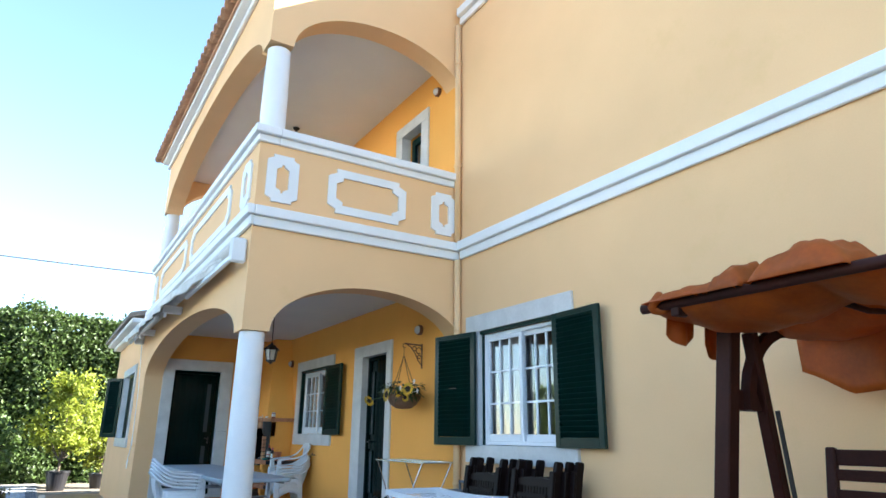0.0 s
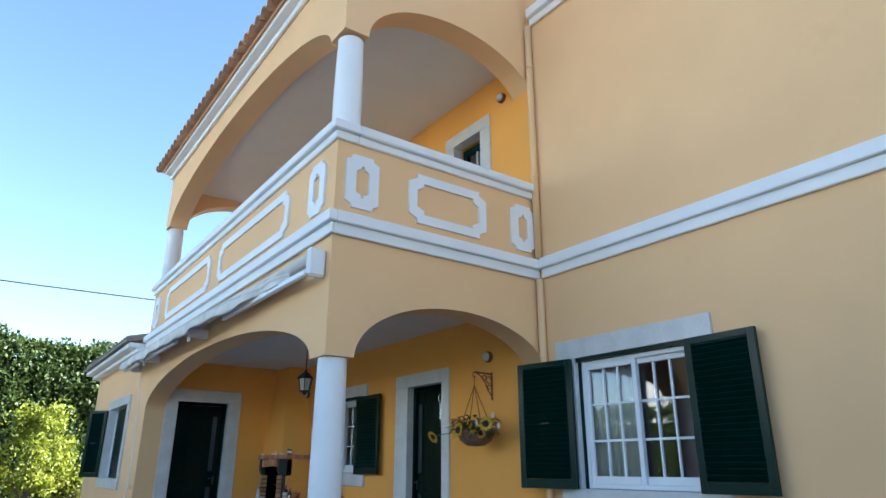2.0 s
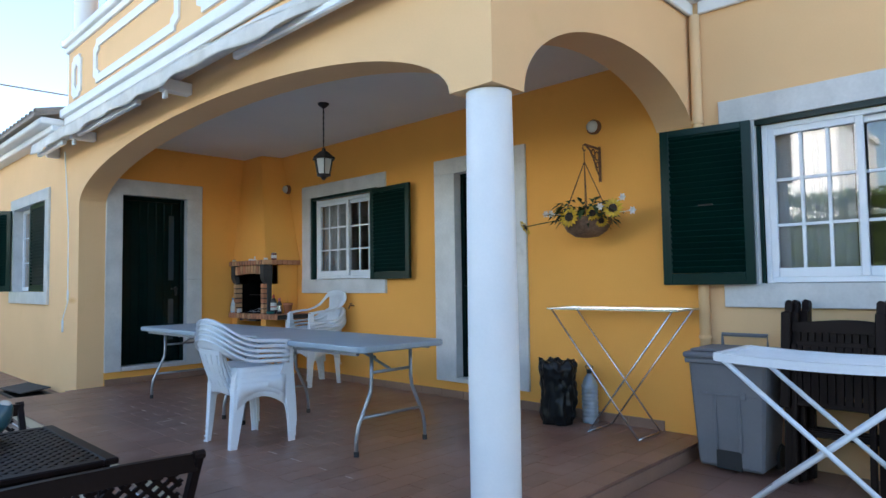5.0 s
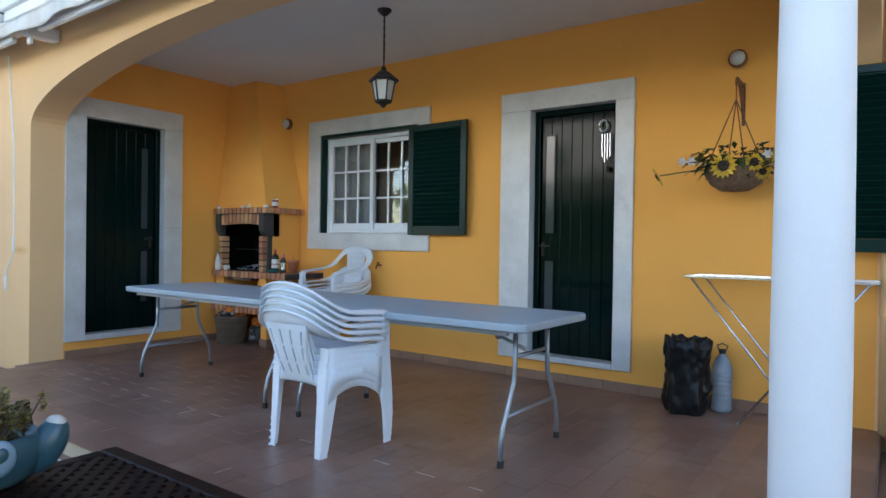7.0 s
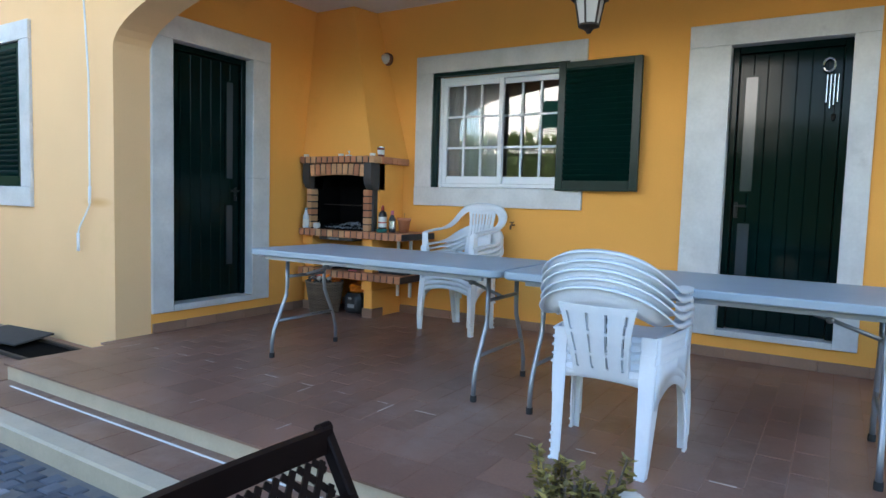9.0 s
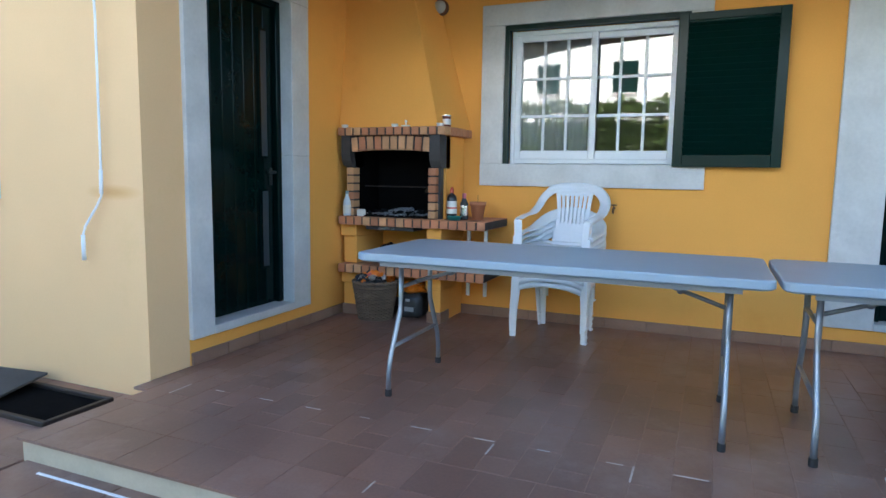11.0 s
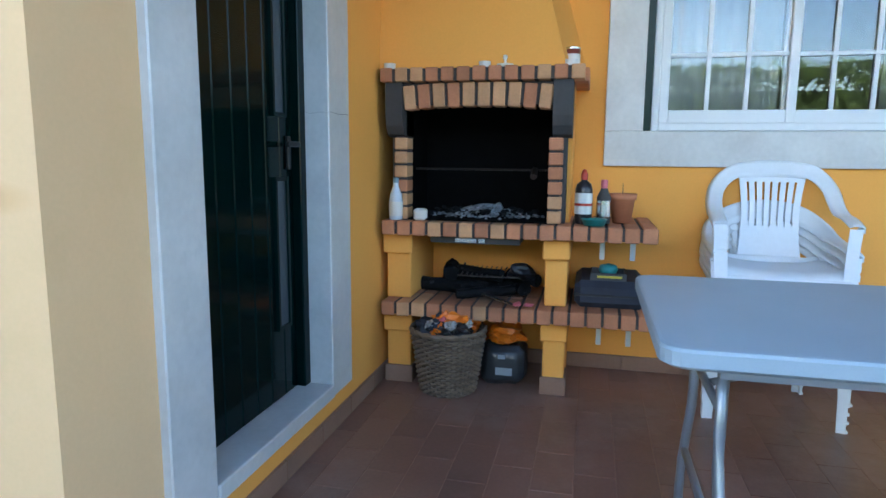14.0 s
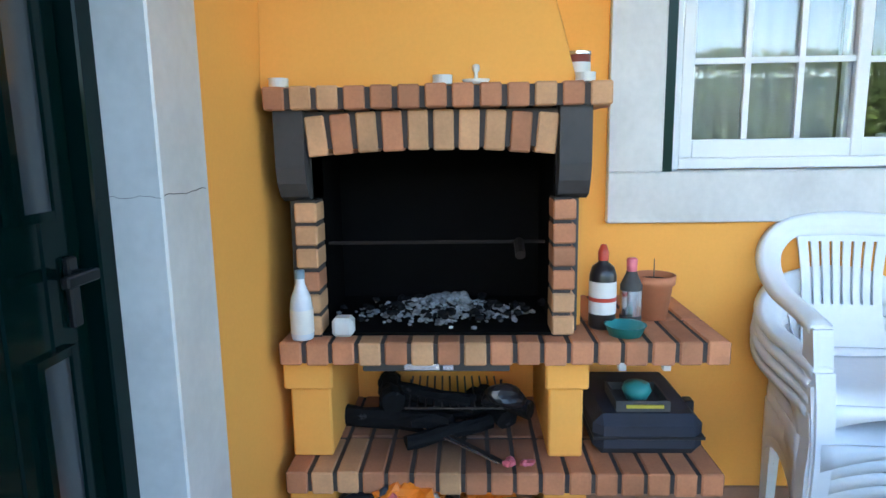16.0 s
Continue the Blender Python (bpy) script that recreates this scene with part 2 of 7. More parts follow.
def solid(name, bm, material, label, kind="structure", category="", smooth=False):
    return tagged(link(name, bm, material, smooth), label, category, "", kind)


def box(bm, x0, x1, y0, y1, z0, z1, bevel=0.0, m=None):
    vs = [bm.verts.new((x, y, z)) for x in (x0, x1) for y in (y0, y1) for z in (z0, z1)]
    fs = [bm.faces.new([vs[i] for i in f]) for f in ((0, 1, 3, 2), (4, 6, 7, 5), (0, 4, 5, 1), (2, 3, 7, 6), (0, 2, 6, 4), (1, 5, 7, 3))]
    if bevel:
        es = list({e for f in fs for e in f.edges})
        r = bmesh.ops.bevel(bm, geom=es, offset=bevel, segments=1, affect="EDGES")
        vs = list({v for f in r["faces"] for v in f.verts} | {v for v in vs if v.is_valid})
    if m is not None:
        bmesh.ops.transform(bm, matrix=m, verts=vs)
    return vs


def boxes(*rows, bevel=0.0):
    bm = bmesh.new()
    for r in rows:
        box(bm, *r, bevel=bevel)
    return bm


def beam(bm, a, b, w, h, up=(0, 0, 1), bevel=0.0):
    """A bar of section w by h from a to b."""
    a, b = Vector(a), Vector(b)
    d = (b - a)
    n = d.length
    d.normalize()
    s = d.cross(Vector(up))
    s = s.normalized() if s.length > 1e-4 else Vector((1, 0, 0))
    u = s.cross(d)
    m = Matrix((s, d, u)).transposed().to_4x4()
    m.translation = a
    return box(bm, -w / 2, w / 2, 0, n, -h / 2, h / 2, bevel, m)


def tube(bm, pts, r, seg=8, closed=False, taper=None):
    """A round bar along points."""
    pts = [Vector(p) for p in pts]
    rings, n = [], len(pts)
    ref = Vector((0.13, 0.31, 0.94))
    for i, p in enumerate(pts):
        d = pts[(i + 1) % n] - pts[i - 1] if closed else pts[min(i + 1, n - 1)] - pts[max(i - 1, 0)]
        d.normalize()
        s = d.cross(ref)
        s = s.normalized() if s.length > 1e-3 else Vector((1, 0, 0))
        u = s.cross(d)
        rr = r if taper is None else r * (1 + (taper - 1) * i / max(n - 1, 1))
        rings.append([bm.verts.new(p + rr * (math.cos(2 * math.pi * k / seg) * s + math.sin(2 * math.pi * k / seg) * u)) for k in range(seg)])
    for i in range(n if closed else n - 1):
        a, b = rings[i], rings[(i + 1) % n]
        for k in range(seg):
            bm.faces.new((a[k], a[(k + 1) % seg], b[(k + 1) % seg], b[k]))
    if not closed:
        bm.faces.new(rings[0])
        bm.faces.new(rings[-1][::-1])
    bmesh.ops.recalc_face_normals(bm, faces=bm.faces)


def sweep(bm, pts, w, h, up=(0, 0, 1)):
    """One bent bar of section w by h through points."""
    pts, up = [Vector(p) for p in pts], Vector(up)
    rings = []
    for i, p in enumerate(pts):
        d = (pts[min(i + 1, len(pts) - 1)] - pts[max(i - 1, 0)]).normalized()
        s = d.cross(up).normalized()
        u = s.cross(d)
        rings.append([bm.verts.new(p + s * a * w / 2 + u * b * h / 2) for a, b in ((-1, -1), (1, -1), (1, 1), (-1, 1))])
    for a, b in zip(rings, rings[1:]):
        for k in range(4):
            bm.faces.new((a[k], a[(k + 1) % 4], b[(k + 1) % 4], b[k]))
    bm.faces.new(rings[0][::-1])
    bm.faces.new(rings[-1])
    bmesh.ops.recalc_face_normals(bm, faces=bm.faces)


def lathe(bm, profile, cx, cy, seg=24, wobble=0.0, squash=1.0):
    """A turned body from (radius, height) pairs."""
    rings = []
    for r, z in profile:
        if r < 1e-5:
            rings.append([bm.verts.new((cx, cy, z))])
        else:
            ring = []
            for k in range(seg):
                a = 2 * math.pi * k / seg
                rr = r * (1 + wobble * noise.noise(Vector((math.cos(a) * 2, math.sin(a) * 2, z * 9))))
                ring.append(bm.verts.new((cx + rr * math.cos(a), cy + rr * squash * math.sin(a), z)))
            rings.append(ring)
    for a, b in zip(rings, rings[1:]):
        for k in range(seg):
            j = (k + 1) % seg
            if len(a) == 1 and len(b) > 1:
                bm.faces.new((a[0], b[j], b[k]))
            elif len(b) == 1 and len(a) > 1:
                bm.faces.new((a[k], a[j], b[0]))
            elif len(a) > 1:
                bm.faces.new((a[k], a[j], b[j], b[k]))
    bmesh.ops.recalc_face_normals(bm, faces=bm.faces)


def sheet(bm, fn, us, vs, thick=0.0):
    """A surface fn(u, v) -> place, given thickness along its normal."""
    g = [[bm.verts.new(fn(u, v)) for v in vs] for u in us]
    fs = [bm.faces.new((g[i][j], g[i + 1][j], g[i + 1][j + 1], g[i][j + 1])) for i in range(len(us) - 1) for j in range(len(vs) - 1)]
    if thick:
        bm.normal_update()
        bmesh.ops.solidify(bm, geom=fs, thickness=thick)


def steps(a, b, n):
    return [a + (b - a) * i / n for i in range(n + 1)]


def wall(axis, p0, p1, u0, u1, z0, z1, holes=()):
    """A wall between p0 and p1 on an axis, with openings (u0, u1, z0, z1) cut through."""
    bm = bmesh.new()
    us = sorted({u0, u1, *[h[0] for h in holes], *[h[1] for h in holes]})
    zs = sorted({z0, z1, *[h[2] for h in holes], *[h[3] for h in holes]})
    put = (lambda p, u, z: (p, u, z)) if axis == "x" else (lambda p, u, z: (u, p, z))

    def full(i, j):
        if not (0 <= i < len(us) - 1 and 0 <= j < len(zs) - 1):
            return False
        u, z = (us[i] + us[i + 1]) / 2, (zs[j] + zs[j + 1]) / 2
        return not any(h[0] < u < h[1] and h[2] < z < h[3] for h in holes)

    def quad(*c):
        bm.faces.new([bm.verts.new(put(*k)) for k in c])
    for i in range(len(us) - 1):
        for j in range(len(zs) - 1):
            if not full(i, j):
                continue
            a, b, c, d = us[i], us[i + 1], zs[j], zs[j + 1]
            for p in (p0, p1):
                quad((p, a, c), (p, b, c), (p, b, d), (p, a, d))
            for cond, e in ((full(i - 1, j), ((a, c), (a, d))), (full(i + 1, j), ((b, c), (b, d))), (full(i, j - 1), ((a, c), (b, c))), (full(i, j + 1), ((a, d), (b, d)))):
                if not cond:
                    (s0, t0), (s1, t1) = e
                    quad((p0, s0, t0), (p1, s0, t0), (p1, s1, t1), (p0, s1, t1))
    bmesh.ops.remove_doubles(bm, verts=bm.verts, dist=1e-5)
    bmesh.ops.recalc_face_normals(bm, faces=bm.faces)
    return bm


def arch(axis, p0, p1, u0, u1, z_spring, rise, top, c=None, a=None, n=40):
    """A beam whose underside is an elliptical arch; top(u) gives its upper edge."""
    bm = bmesh.new()
    c = (u0 + u1) / 2 if c is None else c
    a = (u1 - u0) / 2 if a is None else a
    put = (lambda p, u, z: (p, u, z)) if axis == "x" else (lambda p, u, z: (u, p, z))
    us = [min(max(c - a * math.cos(math.pi * i / n), u0), u1) for i in range(n + 1)]
    us = ([u0] if us[0] > u0 + 1e-4 else []) + us
    rows = []
    for u in us:
        z = z_spring + rise * math.sqrt(max(0, 1 - ((u - c) / a) ** 2))
        rows.append([bm.verts.new(put(p, u, q)) for p in (p0, p1) for q in (z, top(u))])
    for r, s in zip(rows, rows[1:]):
        bm.faces.new((r[0], s[0], s[1], r[1]))
        bm.faces.new((r[2], r[3], s[3], s[2]))
        bm.faces.new((r[0], r[2], s[2], s[0]))
        bm.faces.new((r[1], s[1], s[3], r[3]))
    for r in (rows[0], rows[-1]):
        bm.faces.new((r[0], r[1], r[3], r[2]))
    bmesh.ops.recalc_face_normals(bm, faces=bm.faces)
    return bm

# ---- ground and platform ----
FX, BT = 1.50, 0.29     # porch front face, beam thickness
END = 12.28             # end wall of the porch
SY, PY = 6.0, 12.77     # porch side face, far end of the balcony
G0 = 0.06          # paved yard
LOW = 0.150         # lower step and side terrace
FLOOR = 0.255       # porch floor
bm = bmesh.new()
sheet(bm, lambda u, v: (u, v, G0 - 0.03), [-900, -60, -20, 40, 900], [-900, -40, 10, 60, 900])
ground = solid("ground", bm, EARTH, "dry bare earth reaching to the horizon", category="ground")
road_bed = solid("pavement", boxes((-14, 0.33, -14, 30, G0 - 0.2, G0 - 0.012)), SAND, "pale sand bed of the cobbled yard", category="pavement")
PEND = 12.16        # far edge of the porch platform
porch_base = solid("floor", boxes((0.745, 3.90, 5.98, PEND, -0.1, FLOOR - 0.0018), (1.5, 3.9, PEND, END, -0.1, FLOOR - 0.0018)), TILE_G, "terracotta tiled porch floor", category="floor")
step_base = solid("step", boxes((0.45, 0.745, 5.62, PEND, -0.1, LOW - 0.010), (0.45, 1.5, PEND, 17.4, -0.1, LOW - 0.010), (0.745, 3.9, 5.62, 5.98, -0.1, LOW - 0.010), (0.45, 3.9, -2.0, 5.62, -0.1, LOW - 0.010)), TILE_G, "terracotta tiled lower step", category="step")
solid("trim", boxes((0.725, 0.745, 5.96, PEND + 0.02, LOW - 0.01, FLOOR - 0.022), (0.745, 1.5, PEND, PEND + 0.02, LOW - 0.01, FLOOR - 0.022)), KERB, "cream painted riser of the porch step", category="trim")
solid("trim", boxes((0.745, 3.9, 5.96, 5.98, LOW - 0.01, FLOOR - 0.022)), SKIRT, "terracotta riser along the porch side", category="trim")
solid("trim", boxes((0.325, 0.45, -2.0, 17.4, -0.1, LOW), bevel=0.012), KERB, "cream cement edge of the lower step", category="trim")
solid("trim", boxes((0.655, 0.667, 6.2, 12.0, LOW - 0.005, LOW + 0.004)), WHITE, "thin white strip along the lower step", category="trim")

# ---- main house ----
WX, WB = 3.90, 4.18
HOLES = [(4.12, 5.72, 1.38, 2.56), (7.72, 8.48, 0.45, 2.555), (9.70, 11.06, 1.49, 2.56), (6.90, 7.46, 3.63, 5.62)]
# Tone changes at SY: deeper copy under cover, skylit copy in the open.
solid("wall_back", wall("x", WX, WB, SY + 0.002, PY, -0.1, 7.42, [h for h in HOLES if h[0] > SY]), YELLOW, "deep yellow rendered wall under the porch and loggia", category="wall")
solid("wall_house", wall("x", WX, WB, -9.0, SY + 0.002, -0.1, 7.42, [h for h in HOLES if h[0] < SY]), YELLOW_SKYLIT, "yellow rendered house wall in the skylit tone", category="wall")
solid("wall_house_rear", boxes((8.7, 9.0, -9, PY, -0.1, 7.42), (WB, 8.7, -9, -8.7, -0.1, 7.42), (WB, 8.7, PY - 0.3, PY, -0.1, 7.42)), YELLOW_SKYLIT, "yellow rendered outer walls of the house", category="wall")
solid("ceiling_house", boxes((WB, 8.7, -8.7, PY - 0.3, 7.05, 7.25)), CEIL, "flat roof slab of the house", category="ceiling")
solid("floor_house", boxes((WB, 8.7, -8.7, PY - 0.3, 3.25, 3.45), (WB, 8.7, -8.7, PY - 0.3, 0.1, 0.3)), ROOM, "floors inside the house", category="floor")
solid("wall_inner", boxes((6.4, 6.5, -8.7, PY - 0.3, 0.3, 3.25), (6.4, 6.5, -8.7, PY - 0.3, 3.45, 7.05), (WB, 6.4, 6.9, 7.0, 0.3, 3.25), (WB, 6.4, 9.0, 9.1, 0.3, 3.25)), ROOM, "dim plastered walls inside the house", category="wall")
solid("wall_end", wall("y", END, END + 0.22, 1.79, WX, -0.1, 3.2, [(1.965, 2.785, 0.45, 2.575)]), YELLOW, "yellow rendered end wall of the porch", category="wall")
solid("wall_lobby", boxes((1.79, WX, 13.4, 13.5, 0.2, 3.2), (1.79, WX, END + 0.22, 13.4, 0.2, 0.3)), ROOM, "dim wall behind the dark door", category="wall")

# ---- porch and balcony ----
solid("ceiling_porch", boxes((FX + BT, WX, SY + BT, END, 3.20, 3.42)), CEIL, "white painted porch ceiling", category="ceiling")
solid("wall_front_beam", arch("x", FX, FX + BT, SY + BT, END, 2.41, 0.545, lambda u: 3.43), YELLOW_SKYLIT, "yellow arched beam along the porch front", category="wall")
solid("wall_side_beam", arch("y", SY, SY + BT, FX, WX, 2.41, 0.545, lambda u: 3.43, c=2.86, a=1.10), YELLOW_SKYLIT, "yellow arched beam across the porch side", category="wall")
solid("wall_front_pilaster", boxes((FX, FX + BT, END, PY, -0.1, 3.43)), YELLOW_SKYLIT, "yellow pilaster at the porch end", category="wall")
solid("floor_balcony", boxes((FX + 0.02, WX, SY + 0.02, PY - 0.02, 3.43, 3.62)), CEIL, "balcony floor slab", category="floor")
solid("wall_balcony_front", boxes((FX, FX + 0.16, SY, PY, 3.62, 4.33)), YELLOW_SKYLIT, "yellow balcony parapet along the front", category="wall")
solid("wall_balcony_side", boxes((FX + 0.16, WX, SY, SY + 0.16, 3.62, 4.33)), YELLOW_SKYLIT, "yellow balcony parapet across the side", category="wall")
solid("wall_balcony_far", boxes((FX + 0.16, WX, PY - 0.16, PY, 3.62, 4.33)), YELLOW_SKYLIT, "yellow balcony parapet at the far side", category="wall")


def moulding(name, zs, label, y_far=PY):
    """White stepped moulding round the balcony: rows of z0, z1, projection."""
    for z0, z1, d in zs:
        solid(name, boxes((FX - d, FX - 0.002, SY - d, y_far + d, z0, z1), (FX - 0.002, WX - 0.002, SY - d, SY - 0.002, z0, z1), bevel=0.008), WHITE, label, category="trim")


moulding("trim", [(3.43, 3.53, 0.035), (3.53, 3.63, 0.075)], "white moulded band below the balcony parapet")
for z0, z1, d in ((4.33, 4.41, 0.03), (4.41, 4.50, 0.07)):
    solid("trim", boxes((FX - d, FX + 0.19, SY - d, PY + d, z0, z1), (FX + 0.19, WX - 0.002, SY - d, SY + 0.19, z0, z1), (FX + 0.19, WX - 0.002, PY - 0.19, PY + d, z0, z1), bevel=0.01), WHITE, "white coping of the balcony parapet", category="trim")
for z0, z1, d in ((3.43, 3.53, 0.035), (3.53, 3.64, 0.075), (6.58, 6.68, 0.04), (6.68, 6.80, 0.09)):
    solid("trim", boxes((WX - d, WX - 0.002, -9, SY - 0.077, z0, z1), bevel=0.008), WHITE, "white moulded band across the house wall", category="trim")
solid("trim", boxes((WX - 0.07, WB + 0.05, -9, SY + 0.3, 7.42, 7.52), bevel=0.012), WHITE, "white coping of the roof parapet", category="trim")


def framed_panel(axis, p, u0, u1, z0, z1, cut, w, label):
    """A raised white frame with notched corners, on the face p of a wall."""
    def ring(a0, a1, b0, b1, c):
        return [(a0 + c, b0), (a1 - c, b0), (a1 - c, b0 + c * 0.5), (a1, b0 + c), (a1, b1 - c), (a1 - c, b1 - c * 0.5), (a1 - c, b1), (a0 + c, b1), (a0 + c, b1 - c * 0.5), (a0, b1 - c), (a0, b0 + c), (a0 + c, b0 + c * 0.5)]
    bm = bmesh.new()
    o, i = ring(u0, u1, z0, z1, cut), ring(u0 + w, u1 - w, z0 + w, z1 - w, cut * 0.85)
    put = (lambda q, u, z: (q, u, z)) if axis == "x" else (lambda q, u, z: (u, q, z))
    vs = [[bm.verts.new(put(q, *c)) for c in r] for r, q in ((o, p + 0.002), (o, p - 0.022), (i, p - 0.022), (i, p + 0.002))]
    for r, s in zip(vs, vs[1:]):
        for k in range(12):
            bm.faces.new((r[k], r[(k + 1) % 12], s[(k + 1) % 12], s[k]))
    bmesh.ops.recalc_face_normals(bm, faces=bm.faces)
    return solid("trim", bm, WHITE, label, category="trim")


for u0, u1 in ((1.59, 1.92), (3.52, 3.85)):
    framed_panel("y", SY, u0, u1, 3.71, 4.22, 0.060, 0.10, "white octagonal frame on the balcony parapet")
framed_panel("y", SY, 2.25, 3.18, 3.72, 4.22, 0.09, 0.09, "white oblong frame on the balcony parapet")
for u0, u1 in ((6.19, 6.52), (12.25, 12.58)):
    framed_panel("x", FX, u0, u1, 3.71, 4.22, 0.060, 0.10, "white octagonal frame on the balcony parapet")
for u0, u1 in ((7.00, 9.20), (9.56, 11.80)):
    framed_panel("x", FX, u0, u1, 3.72, 4.22, 0.09, 0.09, "white oblong frame on the balcony parapet")
for k in range(4):
    y0 = 5.40 - k * 2.56
    framed_panel("x", WX, y0, y0 + 0.36, 6.86, 7.34, 0.060, 0.10, "white octagonal frame on the roof parapet")
    framed_panel("x", WX, y0 - 1.95, y0 - 0.45, 6.88, 7.32, 0.09, 0.09, "white oblong frame on the roof parapet")

# upper storey of the loggia


def roof_z(x):
    return 6.70 + (x - 1.38) * 0.285


solid("wall_upper_front", arch("x", FX, FX + BT, SY + BT, PY - BT, 5.50, 0.69, lambda u: 6.58), YELLOW_SKYLIT, "yellow arched beam of the upper loggia front", category="wall")
solid("wall_upper_side", arch("y", SY, SY + BT, FX, WX, 5.53, 0.63, lambda u: roof_z(u) - 0.06, c=2.87, a=1.11), YELLOW_SKYLIT, "yellow arched gable of the upper loggia", category="wall")
solid("wall_upper_far", arch("y", PY - BT, PY, FX, WX, 5.53, 0.63, lambda u: roof_z(u) - 0.06, c=2.87, a=1.11), YELLOW_SKYLIT, "yellow arched far gable of the upper loggia", category="wall")
solid("ceiling_loggia", boxes((FX + BT, WX, SY + BT, PY - BT, 6.24, 6.34)), CEIL, "pale ceiling of the upper loggia", category="ceiling")
solid("trim", boxes((FX - 0.05, FX - 0.002, SY, PY + 0.05, 6.50, 6.58), (FX - 0.15, FX + 0.02, SY, PY + 0.05, 6.58, 6.65), bevel=0.01), WHITE, "white cornice under the tiled eave", category="trim")
bm = bmesh.new()
vs = [bm.verts.new(p) for p in [(x, y, roof_z(x) + d) for d in (-0.06, 0.0) for x, y in ((1.32, SY), (WX, SY), (WX, PY + 0.1), (1.32, PY + 0.1))]]
for f in ((0, 1, 2, 3), (4, 7, 6, 5), (0, 4, 5, 1), (1, 5, 6, 2), (2, 6, 7, 3), (3, 7, 4, 0)):
    bm.faces.new([vs[i] for i in f])
roof_1 = solid("roof_loggia", bm, ROOF_T, "clay tiled lean-to roof over the loggia", category="roof")


def tile_mesh(length, r0, r1, material):
    """One half-round clay tile with thickness, lying along x."""
    bm = bmesh.new()
    def fn(u, v):
        a, r = math.pi * v, r0 + (r1 - r0) * u
        return (u * length, r * math.cos(a), r * math.sin(a) * 0.8)
    sheet(bm, fn, [0, 1], steps(0, 1, 8), -0.014)
    bm.normal_update()
    me = bpy.data.meshes.new("roof_tile")
    bm.to_mesh(me)
    bm.free()
    me.materials.append(material)
    for p in me.polygons:
        p.use_smooth = True
    return me


EAVE = tile_mesh(0.44, 0.088, 0.075, ROOF_T)
EAVE_OLD = tile_mesh(0.44, 0.088, 0.075, ROOF_OLD)
slope = math.degrees(math.atan(0.285))
k = 0
y = SY + 0.06
while y < PY + 0.1:
    for row in range(3):
        t = new("roof_tile", EAVE)
        t.parent = roof_1
        x = 1.22 + row * 0.38
        t.matrix_basis = Matrix.Translation((x, y, roof_z(x) + 0.012)) @ pose(0, 0, 0, 0, -slope, random.uniform(-1.5, 1.5))
        c = new("roof_tile", EAVE)
        c.parent = roof_1
        c.matrix_basis = Matrix.Translation((x + 0.02, y + 0.10, roof_z(x) + 0.075)) @ pose(0, 0, 0, 180, -slope, random.uniform(-1.5, 1.5))
    y += 0.20

# columns


def column(x, y, z0, z1, r, label):
    ob = thing("column", (x, y, z0), label, "column", kind="structure")
    bm = bmesh.new()
    h = z1 - z0
    lathe(bm, [(r * 1.0, z0), (r * 1.02, z0 + h * 0.33), (r * 0.98, z0 + h * 0.7), (r * 0.93, z1 - 0.05), (r * 0.93, z1)], x, y, 40)
    part("shaft", bm, WHITE, ob, smooth=True)
    bm = bmesh.new()
    lathe(bm, [(0, z0), (r * 1.10, z0), (r * 1.10, z0 + 0.025), (r * 1.0, z0 + 0.04)], x, y, 40)
    part("base_ring", bm, WHITE, ob, smooth=False)
    return ob


column(1.635, 6.135, FLOOR, 2.405, 0.128, "round white painted column on the porch floor")
column(1.645, 6.155, 4.50, 5.505, 0.132, "round white painted column on the balcony coping")
column(1.645, 12.62, 4.50, 5.505, 0.132, "round white painted column on the balcony coping")

# ---- low wing beyond the porch ----
WING = [(13.60, 15.25, 1.38, 2.60)]
solid("wall_wing", wall("x", FX, FX + 0.25, PY, 17.0, -0.1, 3.36, WING), YELLOW_SKYLIT, "yellow rendered wall of the low wing", category="wall")
solid("wall_wing_end", boxes((FX, 6.3, 17.0, 17.25, -0.1, 3.36), (6.05, 6.3, PY, 17.0, -0.1, 3.36)), YELLOW_SKYLIT, "yellow rendered end wall of the low wing", category="wall")
solid("trim", boxes((FX - 0.16, FX + 0.1, PY + 0.08, 17.25, 3.36, 3.44), (FX - 0.28, FX + 0.1, PY + 0.08, 17.35, 3.44, 3.52), bevel=0.015), WHITE, "white eaves cornice of the low wing", category="trim")
bm = bmesh.new()
vs = [bm.verts.new(p) for p in [(x, y, z + d) for d in (-0.04, 0.0) for x, y, z in ((1.16, PY + 0.1, 3.56), (WX, PY + 0.1, 4.3), (WX, 17.4, 4.3), (1.16, 17.4, 3.56))]]
for f in ((0, 1, 2, 3), (4, 7, 6, 5), (0, 4, 5, 1), (1, 5, 6, 2), (2, 6, 7, 3), (3, 7, 4, 0)):
    bm.faces.new([vs[i] for i in f])
roof_2 = solid("roof_wing", bm, ROOF_OLD, "clay tiled roof of the low wing", category="roof")
y = PY + 0.2
while y < 17.3:
    for z_up, rx in ((0.0, 0), (0.06, 180)):
        t = new("roof_tile", EAVE_OLD)
        t.parent = roof_2
        t.matrix_basis = Matrix.Translation((1.20, y + (0.1 if rx else 0), 3.57 + z_up)) @ pose(0, 0, 0, rx, -15.1, random.uniform(-1.5, 1.5))
    y += 0.20

# ---- windows, shutters, doors ----


